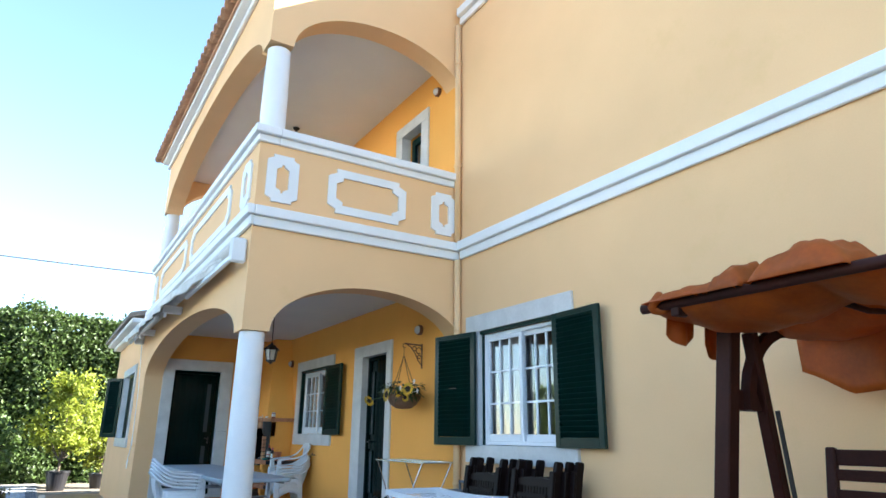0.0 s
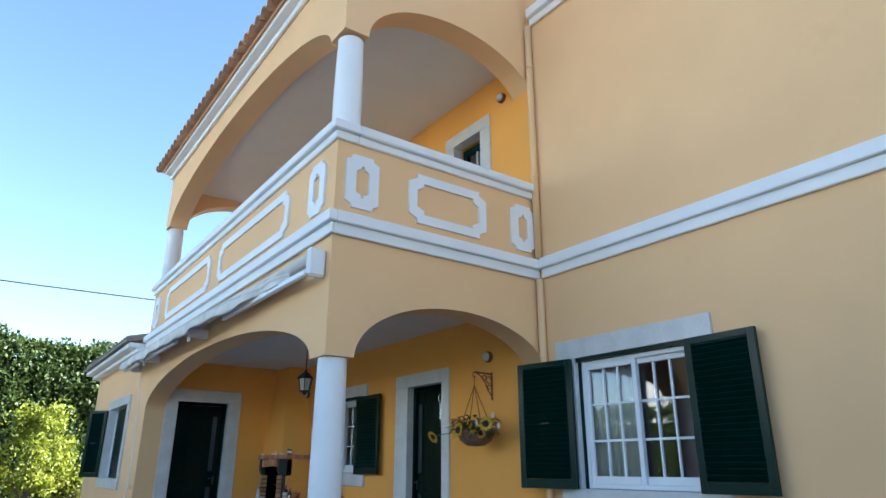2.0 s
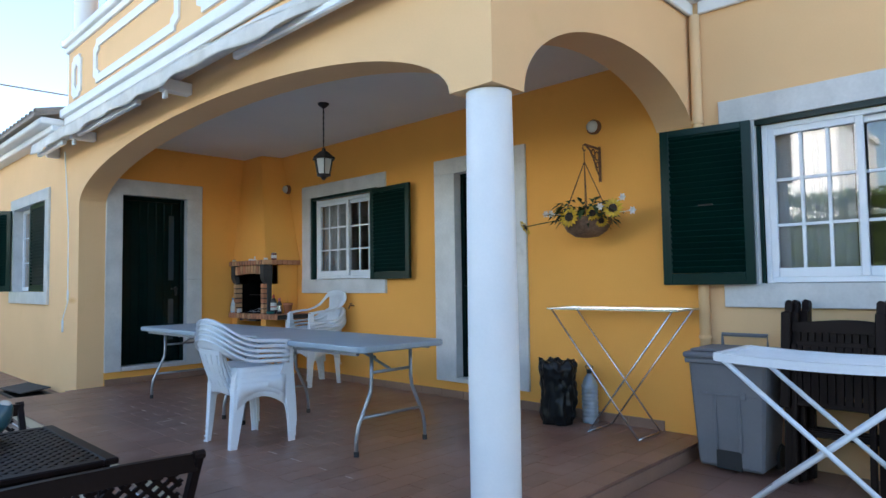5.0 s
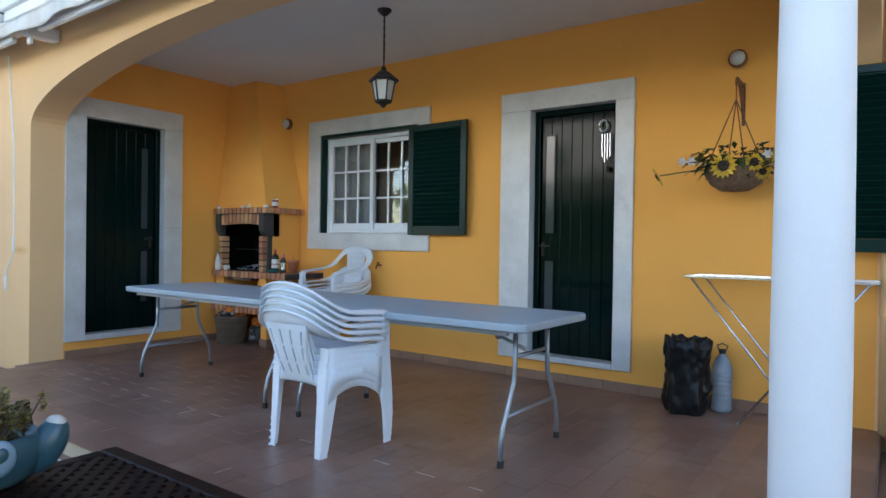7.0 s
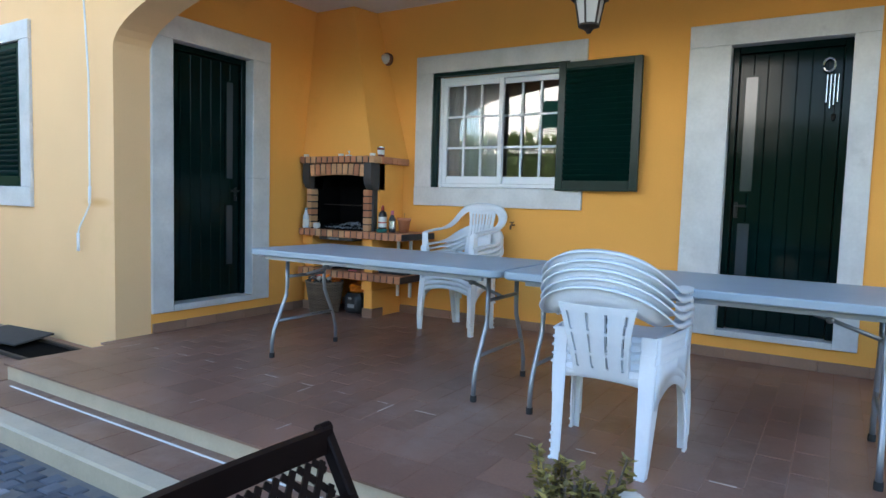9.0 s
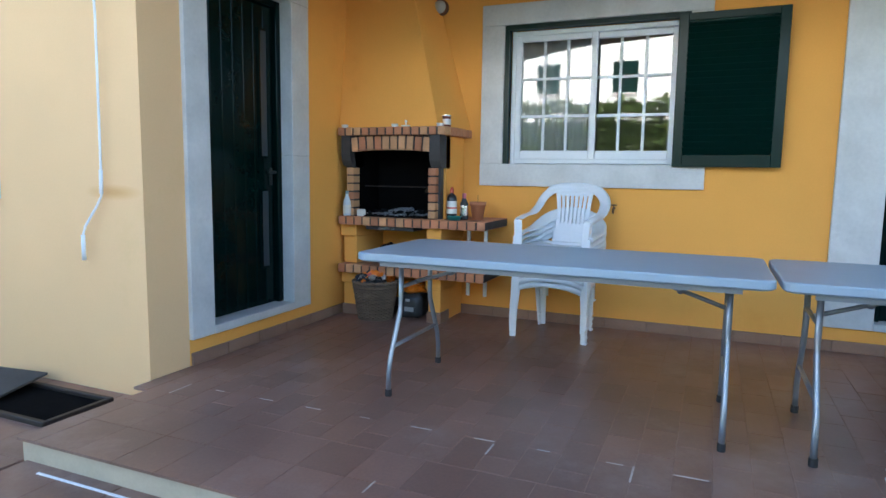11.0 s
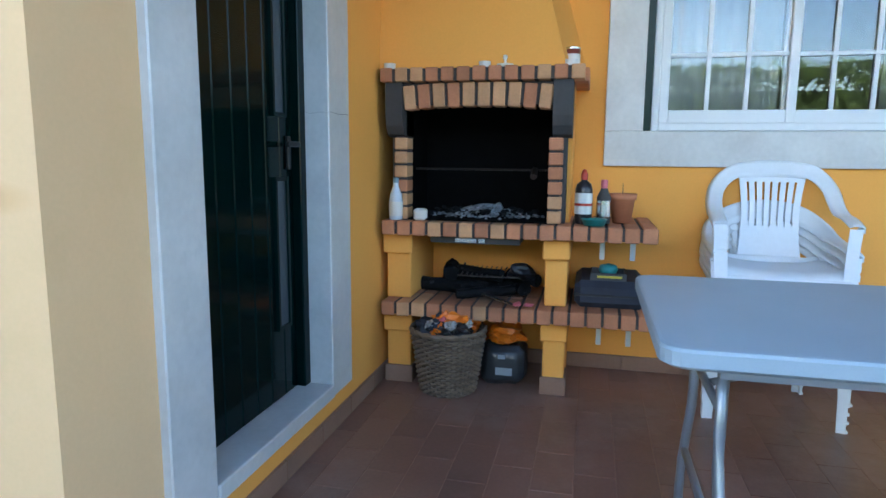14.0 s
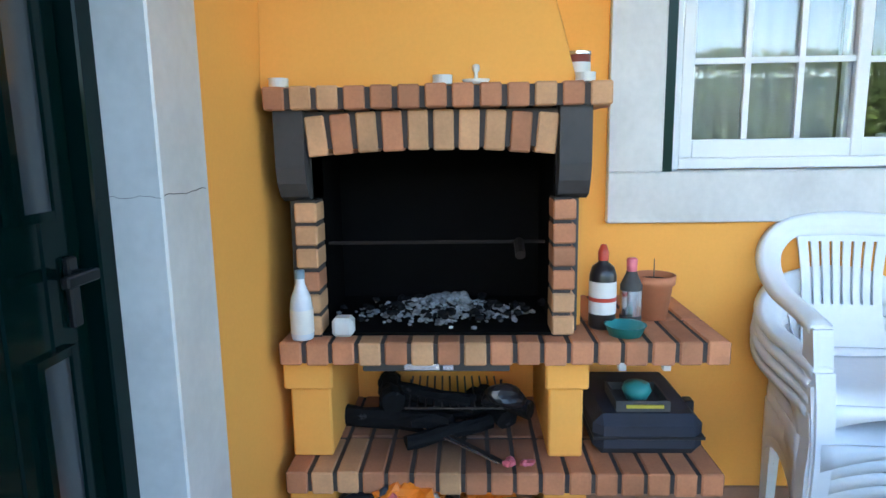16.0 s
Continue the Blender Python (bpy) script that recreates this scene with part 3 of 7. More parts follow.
def surround(axis, p, u0, u1, z0, z1, h, out=0.028, sill=True, label="grey marble surround of the opening"):
    """Stone frame round an opening h, on the face p, whose outer edge is u0..u1, z0..z1."""
    put = (lambda a, b, c, d, q, r: (q, r, a, b, c, d)) if axis == "x" else (lambda a, b, c, d, q, r: (a, b, q, r, c, d))
    q, r = p - out, p + 0.12
    h = (h[0] + 0.004, h[1] - 0.004, h[2] + 0.004, h[3] - 0.004)
    ob = thing("window_surround", ((p, (u0 + u1) / 2, z0) if axis == "x" else ((u0 + u1) / 2, p, z0)), label, "surround", kind="structure")
    part("lintel", boxes(put(u0, u1, h[3], z1, q, r), bevel=0.004), MARBLE, ob)
    part("jamb", boxes(put(u0, h[0], z0 if not sill else h[2], h[3], q + 0.002, r), bevel=0.004), MARBLE, ob)
    part("jamb", boxes(put(h[1], u1, z0 if not sill else h[2], h[3], q + 0.002, r), bevel=0.004), MARBLE, ob)
    if sill:
        part("sill", boxes(put(u0, u1, z0, h[2], q - 0.004, r), bevel=0.004), MARBLE, ob)
    else:
        part("threshold", boxes(put(h[0], h[1], z0, h[2] + 0.012, q - 0.004, r + 0.02), bevel=0.004), MARBLE, ob)
    return ob


def sash(ob, x, y0, y1, z0, z1, cols, rows, curtain=False):
    """A white sliding sash with glazing bars, facing -x."""
    f, t = 0.045, 0.035
    s = part("sash", boxes((x, x + t, y0, y0 + f, z0, z1), (x, x + t, y1 - f, y1, z0, z1), (x + 0.001, x + t - 0.001, y0 + f, y1 - f, z0, z0 + f + 0.02), (x + 0.001, x + t - 0.001, y0 + f, y1 - f, z1 - f, z1), bevel=0.004), ALU, ob)
    for i in range(1, cols):
        y = y0 + f + (y1 - y0 - 2 * f) * i / cols
        part("glazing_bar", boxes((x + 0.008, x + 0.024, y - 0.010, y + 0.010, z0 + f + 0.02, z1 - f)), ALU, s)
    for j in range(1, rows):
        z = z0 + f + (z1 - z0 - 2 * f) * j / rows
        part("glazing_bar", boxes((x + 0.0095, x + 0.0225, y0 + f, y1 - f, z - 0.010, z + 0.010)), ALU, s)
    g = part("pane", boxes((x + 0.026, x + 0.031, y0 + f, y1 - f, z0 + f + 0.02, z1 - f)), GLASS, s, "clear window glass")
    g.visible_shadow = False


def window(name, h, label, cols=3, rows=3, deep=0.08):
    y0, y1, z0, z1 = h
    x = WX + deep
    ob = thing(name, (x, (y0 + y1) / 2, z0), label, "window", kind="structure")
    f = 0.04
    part("window_frame", boxes((x, x + 0.08, y0 + 0.004, y0 + f, z0, z1), (x, x + 0.08, y1 - f, y1 - 0.004, z0, z1), (x + 0.001, x + 0.079, y0 + f, y1 - f, z0 + 0.003, z0 + f), (x + 0.001, x + 0.079, y0 + f, y1 - f, z1 - f, z1 - 0.003), bevel=0.004), ALU, ob)
    ym = (y0 + y1) / 2
    sash(ob, x + 0.004, ym - 0.03, y1 - f, z0 + f, z1 - f, cols, rows)
    sash(ob, x + 0.042, y0 + f, ym + 0.03, z0 + f, z1 - f, cols, rows)
    return ob


def curtain(x, y0, y1, z0, z1):
    bm = bmesh.new()
    sheet(bm, lambda u, v: (x + 0.004 * math.sin(u * 47 + 1.5 * math.sin(u * 9)) + 0.002 * math.sin(u * 113 + 2), u, v), steps(y0, y1, 90), [z0, (z0 + z1) / 2, z1], 0.003)
    return solid("curtain", bm, CURTAIN, "white net curtain hanging inside the window", kind="thing", category="curtain", smooth=True)


def shutter(hinge, width, z0, z1, angle, label, side):
    """A louvred shutter leaf hinged at a place on the wall; angle 0 lies flat on the wall, opening away from the window; side +1 runs to +y."""
    ob = thing("shutter", (0, 0, 0), label, "shutter", "louvred shutters")
    f, t = 0.065, 0.035
    part("stile", boxes((-t, 0, 0, f, z0, z1), bevel=0.004), GREEN, ob)
    part("stile", boxes((-t, 0, width - f, width, z0, z1), bevel=0.004), GREEN, ob)
    part("rail", boxes((-t + 0.001, -0.001, f, width - f, z0, z0 + f * 1.3), bevel=0.003), GREEN, ob)
    part("rail", boxes((-t + 0.001, -0.001, f, width - f, z1 - f, z1), bevel=0.003), GREEN, ob)
    n = int((z1 - z0 - 2.3 * f) / 0.0425)
    bm = bmesh.new()
    box(bm, -0.029, 0.029, f, width - f, -0.0035, 0.0035)
    bmesh.ops.rotate(bm, verts=bm.verts, matrix=Matrix.Rotation(radians(47 if side > 0 else -47), 3, "Y"))
    bm.normal_update()
    me = bpy.data.meshes.new("slat")
    bm.to_mesh(me)
    bm.free()
    me.materials.append(GREEN)
    for i in range(n):
        s = new("slat", me)
        s.parent = ob
        s.location = (-t / 2, 0, z0 + f * 1.3 + 0.025 + i * (z1 - z0 - 2.3 * f - 0.03) / (n - 1))
    part("latch", boxes((-t - 0.012, -t, width * 0.5 - 0.05, width * 0.5 + 0.05, (z0 + z1) / 2 - 0.006, (z0 + z1) / 2 + 0.006)), IRON, ob)
    ob.matrix_basis = Matrix.Translation(hinge) @ Matrix.Rotation(radians(angle), 4, "Z") @ (Matrix.Identity(4) if side > 0 else Matrix.Rotation(math.pi, 4, "Z") @ Matrix.Translation((0.035, 0, 0)))
    return ob


surround("x", WX, 4.12, 5.80, 1.22, 2.73, (4.32, 5.56, 1.385, 2.555))
solid("trim", boxes((WX - 0.01, WX + 0.03, 4.30, 5.58, 2.515, 2.553), (WX + 0.02, WX + 0.08, 4.322, 4.35, 1.39, 2.51), (WX + 0.02, WX + 0.08, 5.53, 5.558, 1.39, 2.51)), GREEN, "dark green shutter frame in the opening", category="trim")
window("window_1", (4.35, 5.53, 1.39, 2.515), "white sliding window with glazing bars", deep=0.03)
curtain(4.012, 4.985, 5.475, 1.44, 2.47)
shutter((WX - 0.045, 5.57, 0), 0.63, 1.385, 2.545, 10, "dark green louvred shutter folded open against the wall", 1)
shutter((WX - 0.03, 4.35, 0), 0.61, 1.385, 2.545, -3, "dark green louvred shutter folded open against the wall", -1)

surround("x", WX, 9.56, 11.24, 1.32, 2.715, (9.70, 11.06, 1.49, 2.56))
solid("trim", boxes((WX - 0.01, WX + 0.05, 9.702, 9.74, 1.492, 2.52), (WX - 0.01, WX + 0.05, 11.02, 11.058, 1.492, 2.52), (WX - 0.012, WX + 0.05, 9.702, 11.058, 2.52, 2.558)), GREEN, "dark green shutter frame in the opening", category="trim")
window("window_2", (9.74, 11.02, 1.495, 2.52), "white sliding window with glazing bars", deep=0.052)
curtain(4.034, 10.42, 10.965, 1.545, 2.475)
curtain(4.34, 9.66, 9.86, 1.4, 2.7)
shutter((WX - 0.035, 9.78, 0), 0.69, 1.48, 2.53, -2, "dark green louvred shutter folded open against the wall", -1)

# window of the wing
surround("x", FX, 13.44, 15.42, 1.22, 2.75, (13.60, 15.25, 1.38, 2.60), label="white surround of the wing window")
shutter((FX + 0.03, 14.42, 0), 0.80, 1.39, 2.59, 0, "dark green louvred shutter closed in the opening", -1)
shutter((FX - 0.035, 15.26, 0), 0.40, 1.39, 2.59, 40, "dark green louvred shutter standing half open", 1)
w3 = thing("window_3", (FX + 0.10, 14.42, 1.39), "white framed window of the low wing", "window", kind="structure")
sash(w3, FX + 0.10, 14.42, 15.24, 1.39, 2.59, 2, 3)
sash(w3, FX + 0.14, 13.61, 14.46, 1.39, 2.59, 2, 3)
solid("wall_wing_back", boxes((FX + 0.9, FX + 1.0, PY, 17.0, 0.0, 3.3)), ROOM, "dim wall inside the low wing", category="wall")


def planked_door(name, axis, p, u0, u1, z0, z1, glass_u, handle_u, label):
    """A glossy planked door with two narrow panes, set back in its opening."""
    put = (lambda a, b, c, d, q, r: (q, r, a, b, c, d)) if axis == "x" else (lambda a, b, c, d, q, r: (a, b, q, r, c, d))
    ob = thing(name, ((p, (u0 + u1) / 2, z0) if axis == "x" else ((u0 + u1) / 2, p, z0)), label, "door", kind="structure")
    f = 0.05
    part("door_frame", boxes(put(u0, u0 + f, z0, z1, p - 0.03, p + 0.05), put(u1 - f, u1, z0, z1, p - 0.03, p + 0.05), put(u0 + f, u1 - f, z1 - f, z1, p - 0.029, p + 0.049), bevel=0.004), GREEN_D, ob)
    a, b = u0 + f + 0.004, u1 - f - 0.004
    g0, g1 = glass_u
    n = 7
    rows = []
    for i in range(n):
        c, d = a + (b - a) * i / n, a + (b - a) * (i + 1) / n
        rows.append((c + 0.0012, d - 0.0012))
    for c, d in rows:
        part("board", boxes(put(c, d, z0 + 0.006, z1 - f - 0.004, p, p + 0.035), bevel=0.0035), GREEN_D, ob)
    part("backing", boxes(put(a, b, z0 + 0.006, z1 - f - 0.004, p + 0.008, p + 0.03)), GREEN_D, ob)
    zm = z0 + (z1 - z0) * 0.43
    for c, d in ((z0 + 0.28, zm - 0.10), (zm + 0.14, z1 - 0.22)):
        part("glass_slit", boxes(put(g0, g1, c, d, p - 0.006, p + 0.002)), FROST, ob, "narrow obscured pane")
        part("bead", boxes(put(g0 - 0.015, g0, c - 0.015, d + 0.015, p - 0.012, p + 0.003), put(g1, g1 + 0.015, c - 0.015, d + 0.015, p - 0.012, p + 0.003), put(g0, g1, c - 0.015, c, p - 0.0115, p + 0.003), put(g0, g1, d, d + 0.015, p - 0.0115, p + 0.003)), GREEN_D, ob)
    h = part("door_handle", boxes(put(handle_u - 0.013, handle_u + 0.013, zm - 0.06, zm + 0.06, p - 0.012, p), put(handle_u - 0.012, handle_u + 0.10 * (1 if handle_u < (u0 + u1) / 2 else -1), zm + 0.02, zm + 0.04, p - 0.05, p - 0.035) if handle_u < (u0 + u1) / 2 else put(handle_u - 0.075, handle_u + 0.012, zm + 0.02, zm + 0.04, p - 0.05, p - 0.035), put(handle_u - 0.010, handle_u + 0.010, zm + 0.022, zm + 0.038, p - 0.036, p - 0.01), bevel=0.003), BAG, ob, "dark metal lever handle")
    return ob


surround("x", WX, 7.575, 8.765, 0.42, 2.712, (7.72, 8.48, 0.45, 2.555), sill=False, label="grey marble surround of the green door")
surround("y", END, 1.791, 2.985, 0.412, 2.76, (1.975, 2.785, 0.45, 2.575), sill=False, label="grey marble surround of the dark door")
planked_door("door_1", "x", WX + 0.10, 7.722, 8.478, 0.464, 2.553, (8.30, 8.38), 8.40, "glossy dark green planked door with narrow panes")
planked_door("door_2", "y", END + 0.10, 1.967, 2.783, 0.464, 2.573, (2.585, 2.655), 2.685, "glossy dark green planked door with narrow panes")

# hairline crack across the stone jamb beside the dark door
bm = bmesh.new()
tube(bm, [(2.7815, 12.372 - 0.0095 * k, 1.520 + 0.0022 * math.sin(k * 0.9) + 0.001 * math.sin(k * 2.6)) for k in range(13)] + [(2.790 + 0.016 * k, 12.2533, 1.521 + 0.0022 * math.sin(k * 0.7 + 1) + 0.001 * math.sin(k * 2.1)) for k in range(12)], 0.0008, 5)
solid("crack", bm, STONE_D, "dark hairline crack in the marble jamb", category="crack")

# balcony door
surround("x", WX, 6.72, 7.64, 3.63, 5.78, (6.90, 7.46, 3.64, 5.62), sill=False, label="grey marble surround of the balcony door")
b = thing("door_3", (WX + 0.16, 7.18, 3.64), "dark glazed balcony door with glazing bars", "door", kind="structure")
part("door_frame", boxes((WX + 0.14, WX + 0.2, 6.902, 6.99, 3.65, 5.6), (WX + 0.14, WX + 0.2, 7.37, 7.458, 3.65, 5.6), (WX + 0.141, WX + 0.199, 6.99, 7.37, 5.5, 5.6), (WX + 0.141, WX + 0.199, 6.99, 7.37, 4.5, 4.6), bevel=0.004), GREEN, b)
part("glazing_bar", boxes((WX + 0.15, WX + 0.18, 7.17, 7.19, 4.6, 5.5), (WX + 0.151, WX + 0.179, 6.99, 7.37, 5.04, 5.06)), ALU, b)
part("pane", boxes((WX + 0.16, WX + 0.166, 6.99, 7.37, 3.65, 5.5)), GLASS, b).visible_shadow = False

# skirting tiles along the porch walls
SK = 0.075
rows = [("x", WX, 6.30, END - 0.016), ("y", END, 1.80, 3.885)]
for axis, p, u0, u1 in rows:
    host = solid("baseboard", boxes((p - 0.004, p - 0.001, u0, u1, FLOOR - 0.01, FLOOR + SK) if axis == "x" else (u0, u1, p - 0.004, p - 0.001, FLOOR - 0.01, FLOOR + SK)), TILE_G, "terracotta skirting along the porch wall", category="baseboard")
    u = u0
    while u < u1 - 0.01:
        e = min(u + 0.30, u1)
        t = part("skirting_tile", boxes((p - 0.014, p - 0.003, u + 0.002, e - 0.002, FLOOR, FLOOR + SK) if axis == "x" else (u + 0.002, e - 0.002, p - 0.014, p - 0.003, FLOOR, FLOOR + SK), bevel=0.002), SKIRT, host)
        u = e

# downpipe in the corner
p = thing("downpipe", (3.85, 5.945, 0.13), "yellow painted rainwater downpipe in the wall corner", "pipe", kind="structure")
bm = bmesh.new()
tube(bm, [(3.855, 5.945, 0.13), (3.855, 5.945, 3.42)], 0.038, 14)
tube(bm, [(3.855, 5.945, 3.65), (3.855, 5.945, 6.57)], 0.038, 14)
part("pipe", bm, YELLOW_SKYLIT, p, smooth=True)
for z in (1.0, 2.6, 4.6, 6.0):
    bm = bmesh.new()
    lathe(bm, [(0.038, z - 0.012), (0.046, z - 0.012), (0.046, z + 0.012), (0.038, z + 0.012)], 3.855, 5.945, 14)
    part("clip", bm, YELLOW_SKYLIT, p)

# ---- folding tables ----


def folding_table(y0, y1, z, label):
    """A trestle table with a moulded top and folding tubular legs, long side along y."""
    x0, x1 = 1.77, 2.57
    ob = thing("folding_table", ((x0 + x1) / 2, (y0 + y1) / 2, FLOOR), label, "table", "folding tables")
    bm = bmesh.new()
    r, n = 0.055, 5
    out = []
    for cx, cy, a0 in ((x1 - r, y1 - r, 0), (x0 + r, y1 - r, 90), (x0 + r, y0 + r, 180), (x1 - r, y0 + r, 270)):
        out += [(cx + r * math.cos(radians(a0 + 90 * i / n)), cy + r * math.sin(radians(a0 + 90 * i / n))) for i in range(n + 1)]
    cx, cy = (x0 + x1) / 2, (y0 + y1) / 2
    rings = []
    for inset, h in ((0.012, -0.045), (0.0, -0.036), (0.0, -0.008), (0.003, -0.002), (0.010, 0.0)):
        rings.append([bm.verts.new((cx + (px - cx) * (1 - inset / 0.38), cy + (py - cy) * (1 - inset / 0.9), z + h)) for px, py in out])
    for a, b in zip(rings, rings[1:]):
        for k in range(len(out)):
            bm.faces.new((a[k], a[(k + 1) % len(out)], b[(k + 1) % len(out)], b[k]))
    bm.faces.new(rings[0][::-1])
    bm.faces.new(rings[-1])
    top = part("tabletop", bm, TABLETOP, ob, "grey speckled moulded plastic top")
    part("side_rail", boxes((x0 + 0.05, x0 + 0.075, y0 + 0.12, y1 - 0.12, z - 0.07, z - 0.044), (x1 - 0.075, x1 - 0.05, y0 + 0.12, y1 - 0.12, z - 0.07, z - 0.044)), TUBE, ob)
    for end, s in ((y0 + 0.16, 1), (y1 - 0.16, -1)):
        for x in (x0 + 0.075, x1 - 0.075):
            bm = bmesh.new()
            m = -1 if x < cx else 1
            foot = cx + m * 0.325
            tube(bm, [(cx + m * 0.185, end, z - 0.05), (cx + m * 0.187, end, z - 0.26), (cx + m * 0.196, end, z - 0.33), (cx + m * 0.305, end, FLOOR + 0.20), (cx + m * 0.322, end, FLOOR + 0.12), (foot, end, FLOOR + 0.03)], 0.0135, 10)
            leg = part("leg", bm, TUBE, ob, smooth=True)
            bm = bmesh.new()
            lathe(bm, [(0, FLOOR), (0.018, FLOOR), (0.018, FLOOR + 0.035), (0.0136, FLOOR + 0.035)], foot, end, 10)
            part("rubber_foot", bm, RUBBER, leg, "black rubber foot")
        bm = bmesh.new()
        tube(bm, [(cx - 0.285, end, FLOOR + 0.25), (cx + 0.285, end, FLOOR + 0.25)], 0.011, 8)
        tube(bm, [(cx - 0.187, end, z - 0.20), (cx + 0.187, end, z - 0.20)], 0.011, 8)
        part("crossbar", bm, TUBE, ob, smooth=True)
        bm = bmesh.new()
        tube(bm, [(cx, end, z - 0.20), (cx, end + s * 0.24, z - 0.12), (cx, end + s * 0.50, z - 0.05)], 0.010, 8)
        tube(bm, [(cx - 0.02, end + s * 0.21, z - 0.13), (cx + 0.02, end + s * 0.21, z - 0.13)], 0.017, 8)
        part("folding_brace", bm, TUBE, ob, smooth=True)
    return ob


folding_table(9.24, 11.15, 1.007, "grey plastic folding table with tubular legs on the tiles")
folding_table(7.37, 9.22, 1.007, "grey plastic folding table standing end to end with another")


# ---- stacking chairs ----


def shell(bm, fn, us, vs, thick=0.009, keep=None):
    """A moulded sheet of even thickness over a grid; keep(i, j) leaves openings out."""
    vt, fs = {}, []
    for i in range(len(us) - 1):
        for j in range(len(vs) - 1):
            if keep and not keep(i, j):
                continue
            q = []
            for a, b in ((i, j), (i + 1, j), (i + 1, j + 1), (i, j + 1)):
                if (a, b) not in vt:
                    vt[a, b] = bm.verts.new(fn(us[a], vs[b]))
                q.append(vt[a, b])
            fs.append(bm.faces.new(q))
    bm.normal_update()
    bmesh.ops.solidify(bm, geom=fs, thickness=thick)
    bmesh.ops.recalc_face_normals(bm, faces=bm.faces)


def along(points, t):
    """A smooth curve through points, t from 0 to 1."""
    n = len(points) - 1
    k = min(int(t * n), n - 1)
    f = t * n - k
    p = [Vector(points[max(0, min(n, k + d))]) for d in (-1, 0, 1, 2)]
    return 0.5 * (2 * p[1] + (p[2] - p[0]) * f + (2 * p[0] - 5 * p[1] + 4 * p[2] - p[3]) * f * f + (3 * p[1] - p[0] - 3 * p[2] + p[3]) * f ** 3)


LOW_RIM = [(-0.335, 0, 0.785), (-0.329, 0.10, 0.775), (-0.302, 0.190, 0.742), (-0.245, 0.250, 0.690), (-0.16, 0.276, 0.645), (-0.05, 0.284, 0.625), (0.08, 0.282, 0.618), (0.20, 0.272, 0.605)]
LOW_BAND = [(0.030, 0, -0.085), (0.030, -0.010, -0.083), (0.036, -0.030, -0.075), (0.030, -0.050, -0.052), (0.010, -0.058, -0.022), (0, -0.058, -0.004), (0, -0.055, 0), (0, -0.05, 0)]
TALL_RIM = [(-0.305, 0, 0.868), (-0.303, 0.10, 0.862), (-0.293, 0.192, 0.838), (-0.266, 0.252, 0.772), (-0.20, 0.274, 0.700), (-0.08, 0.279, 0.648), (0.06, 0.279, 0.635), (0.20, 0.272, 0.615)]
TALL_BAND = [(0.014, 0, -0.070), (0.014, -0.010, -0.068), (0.020, -0.040, -0.048), (0.020, -0.050, -0.030), (0.010, -0.056, -0.014), (0, -0.058, -0.004), (0, -0.055, 0), (0, -0.05, 0)]


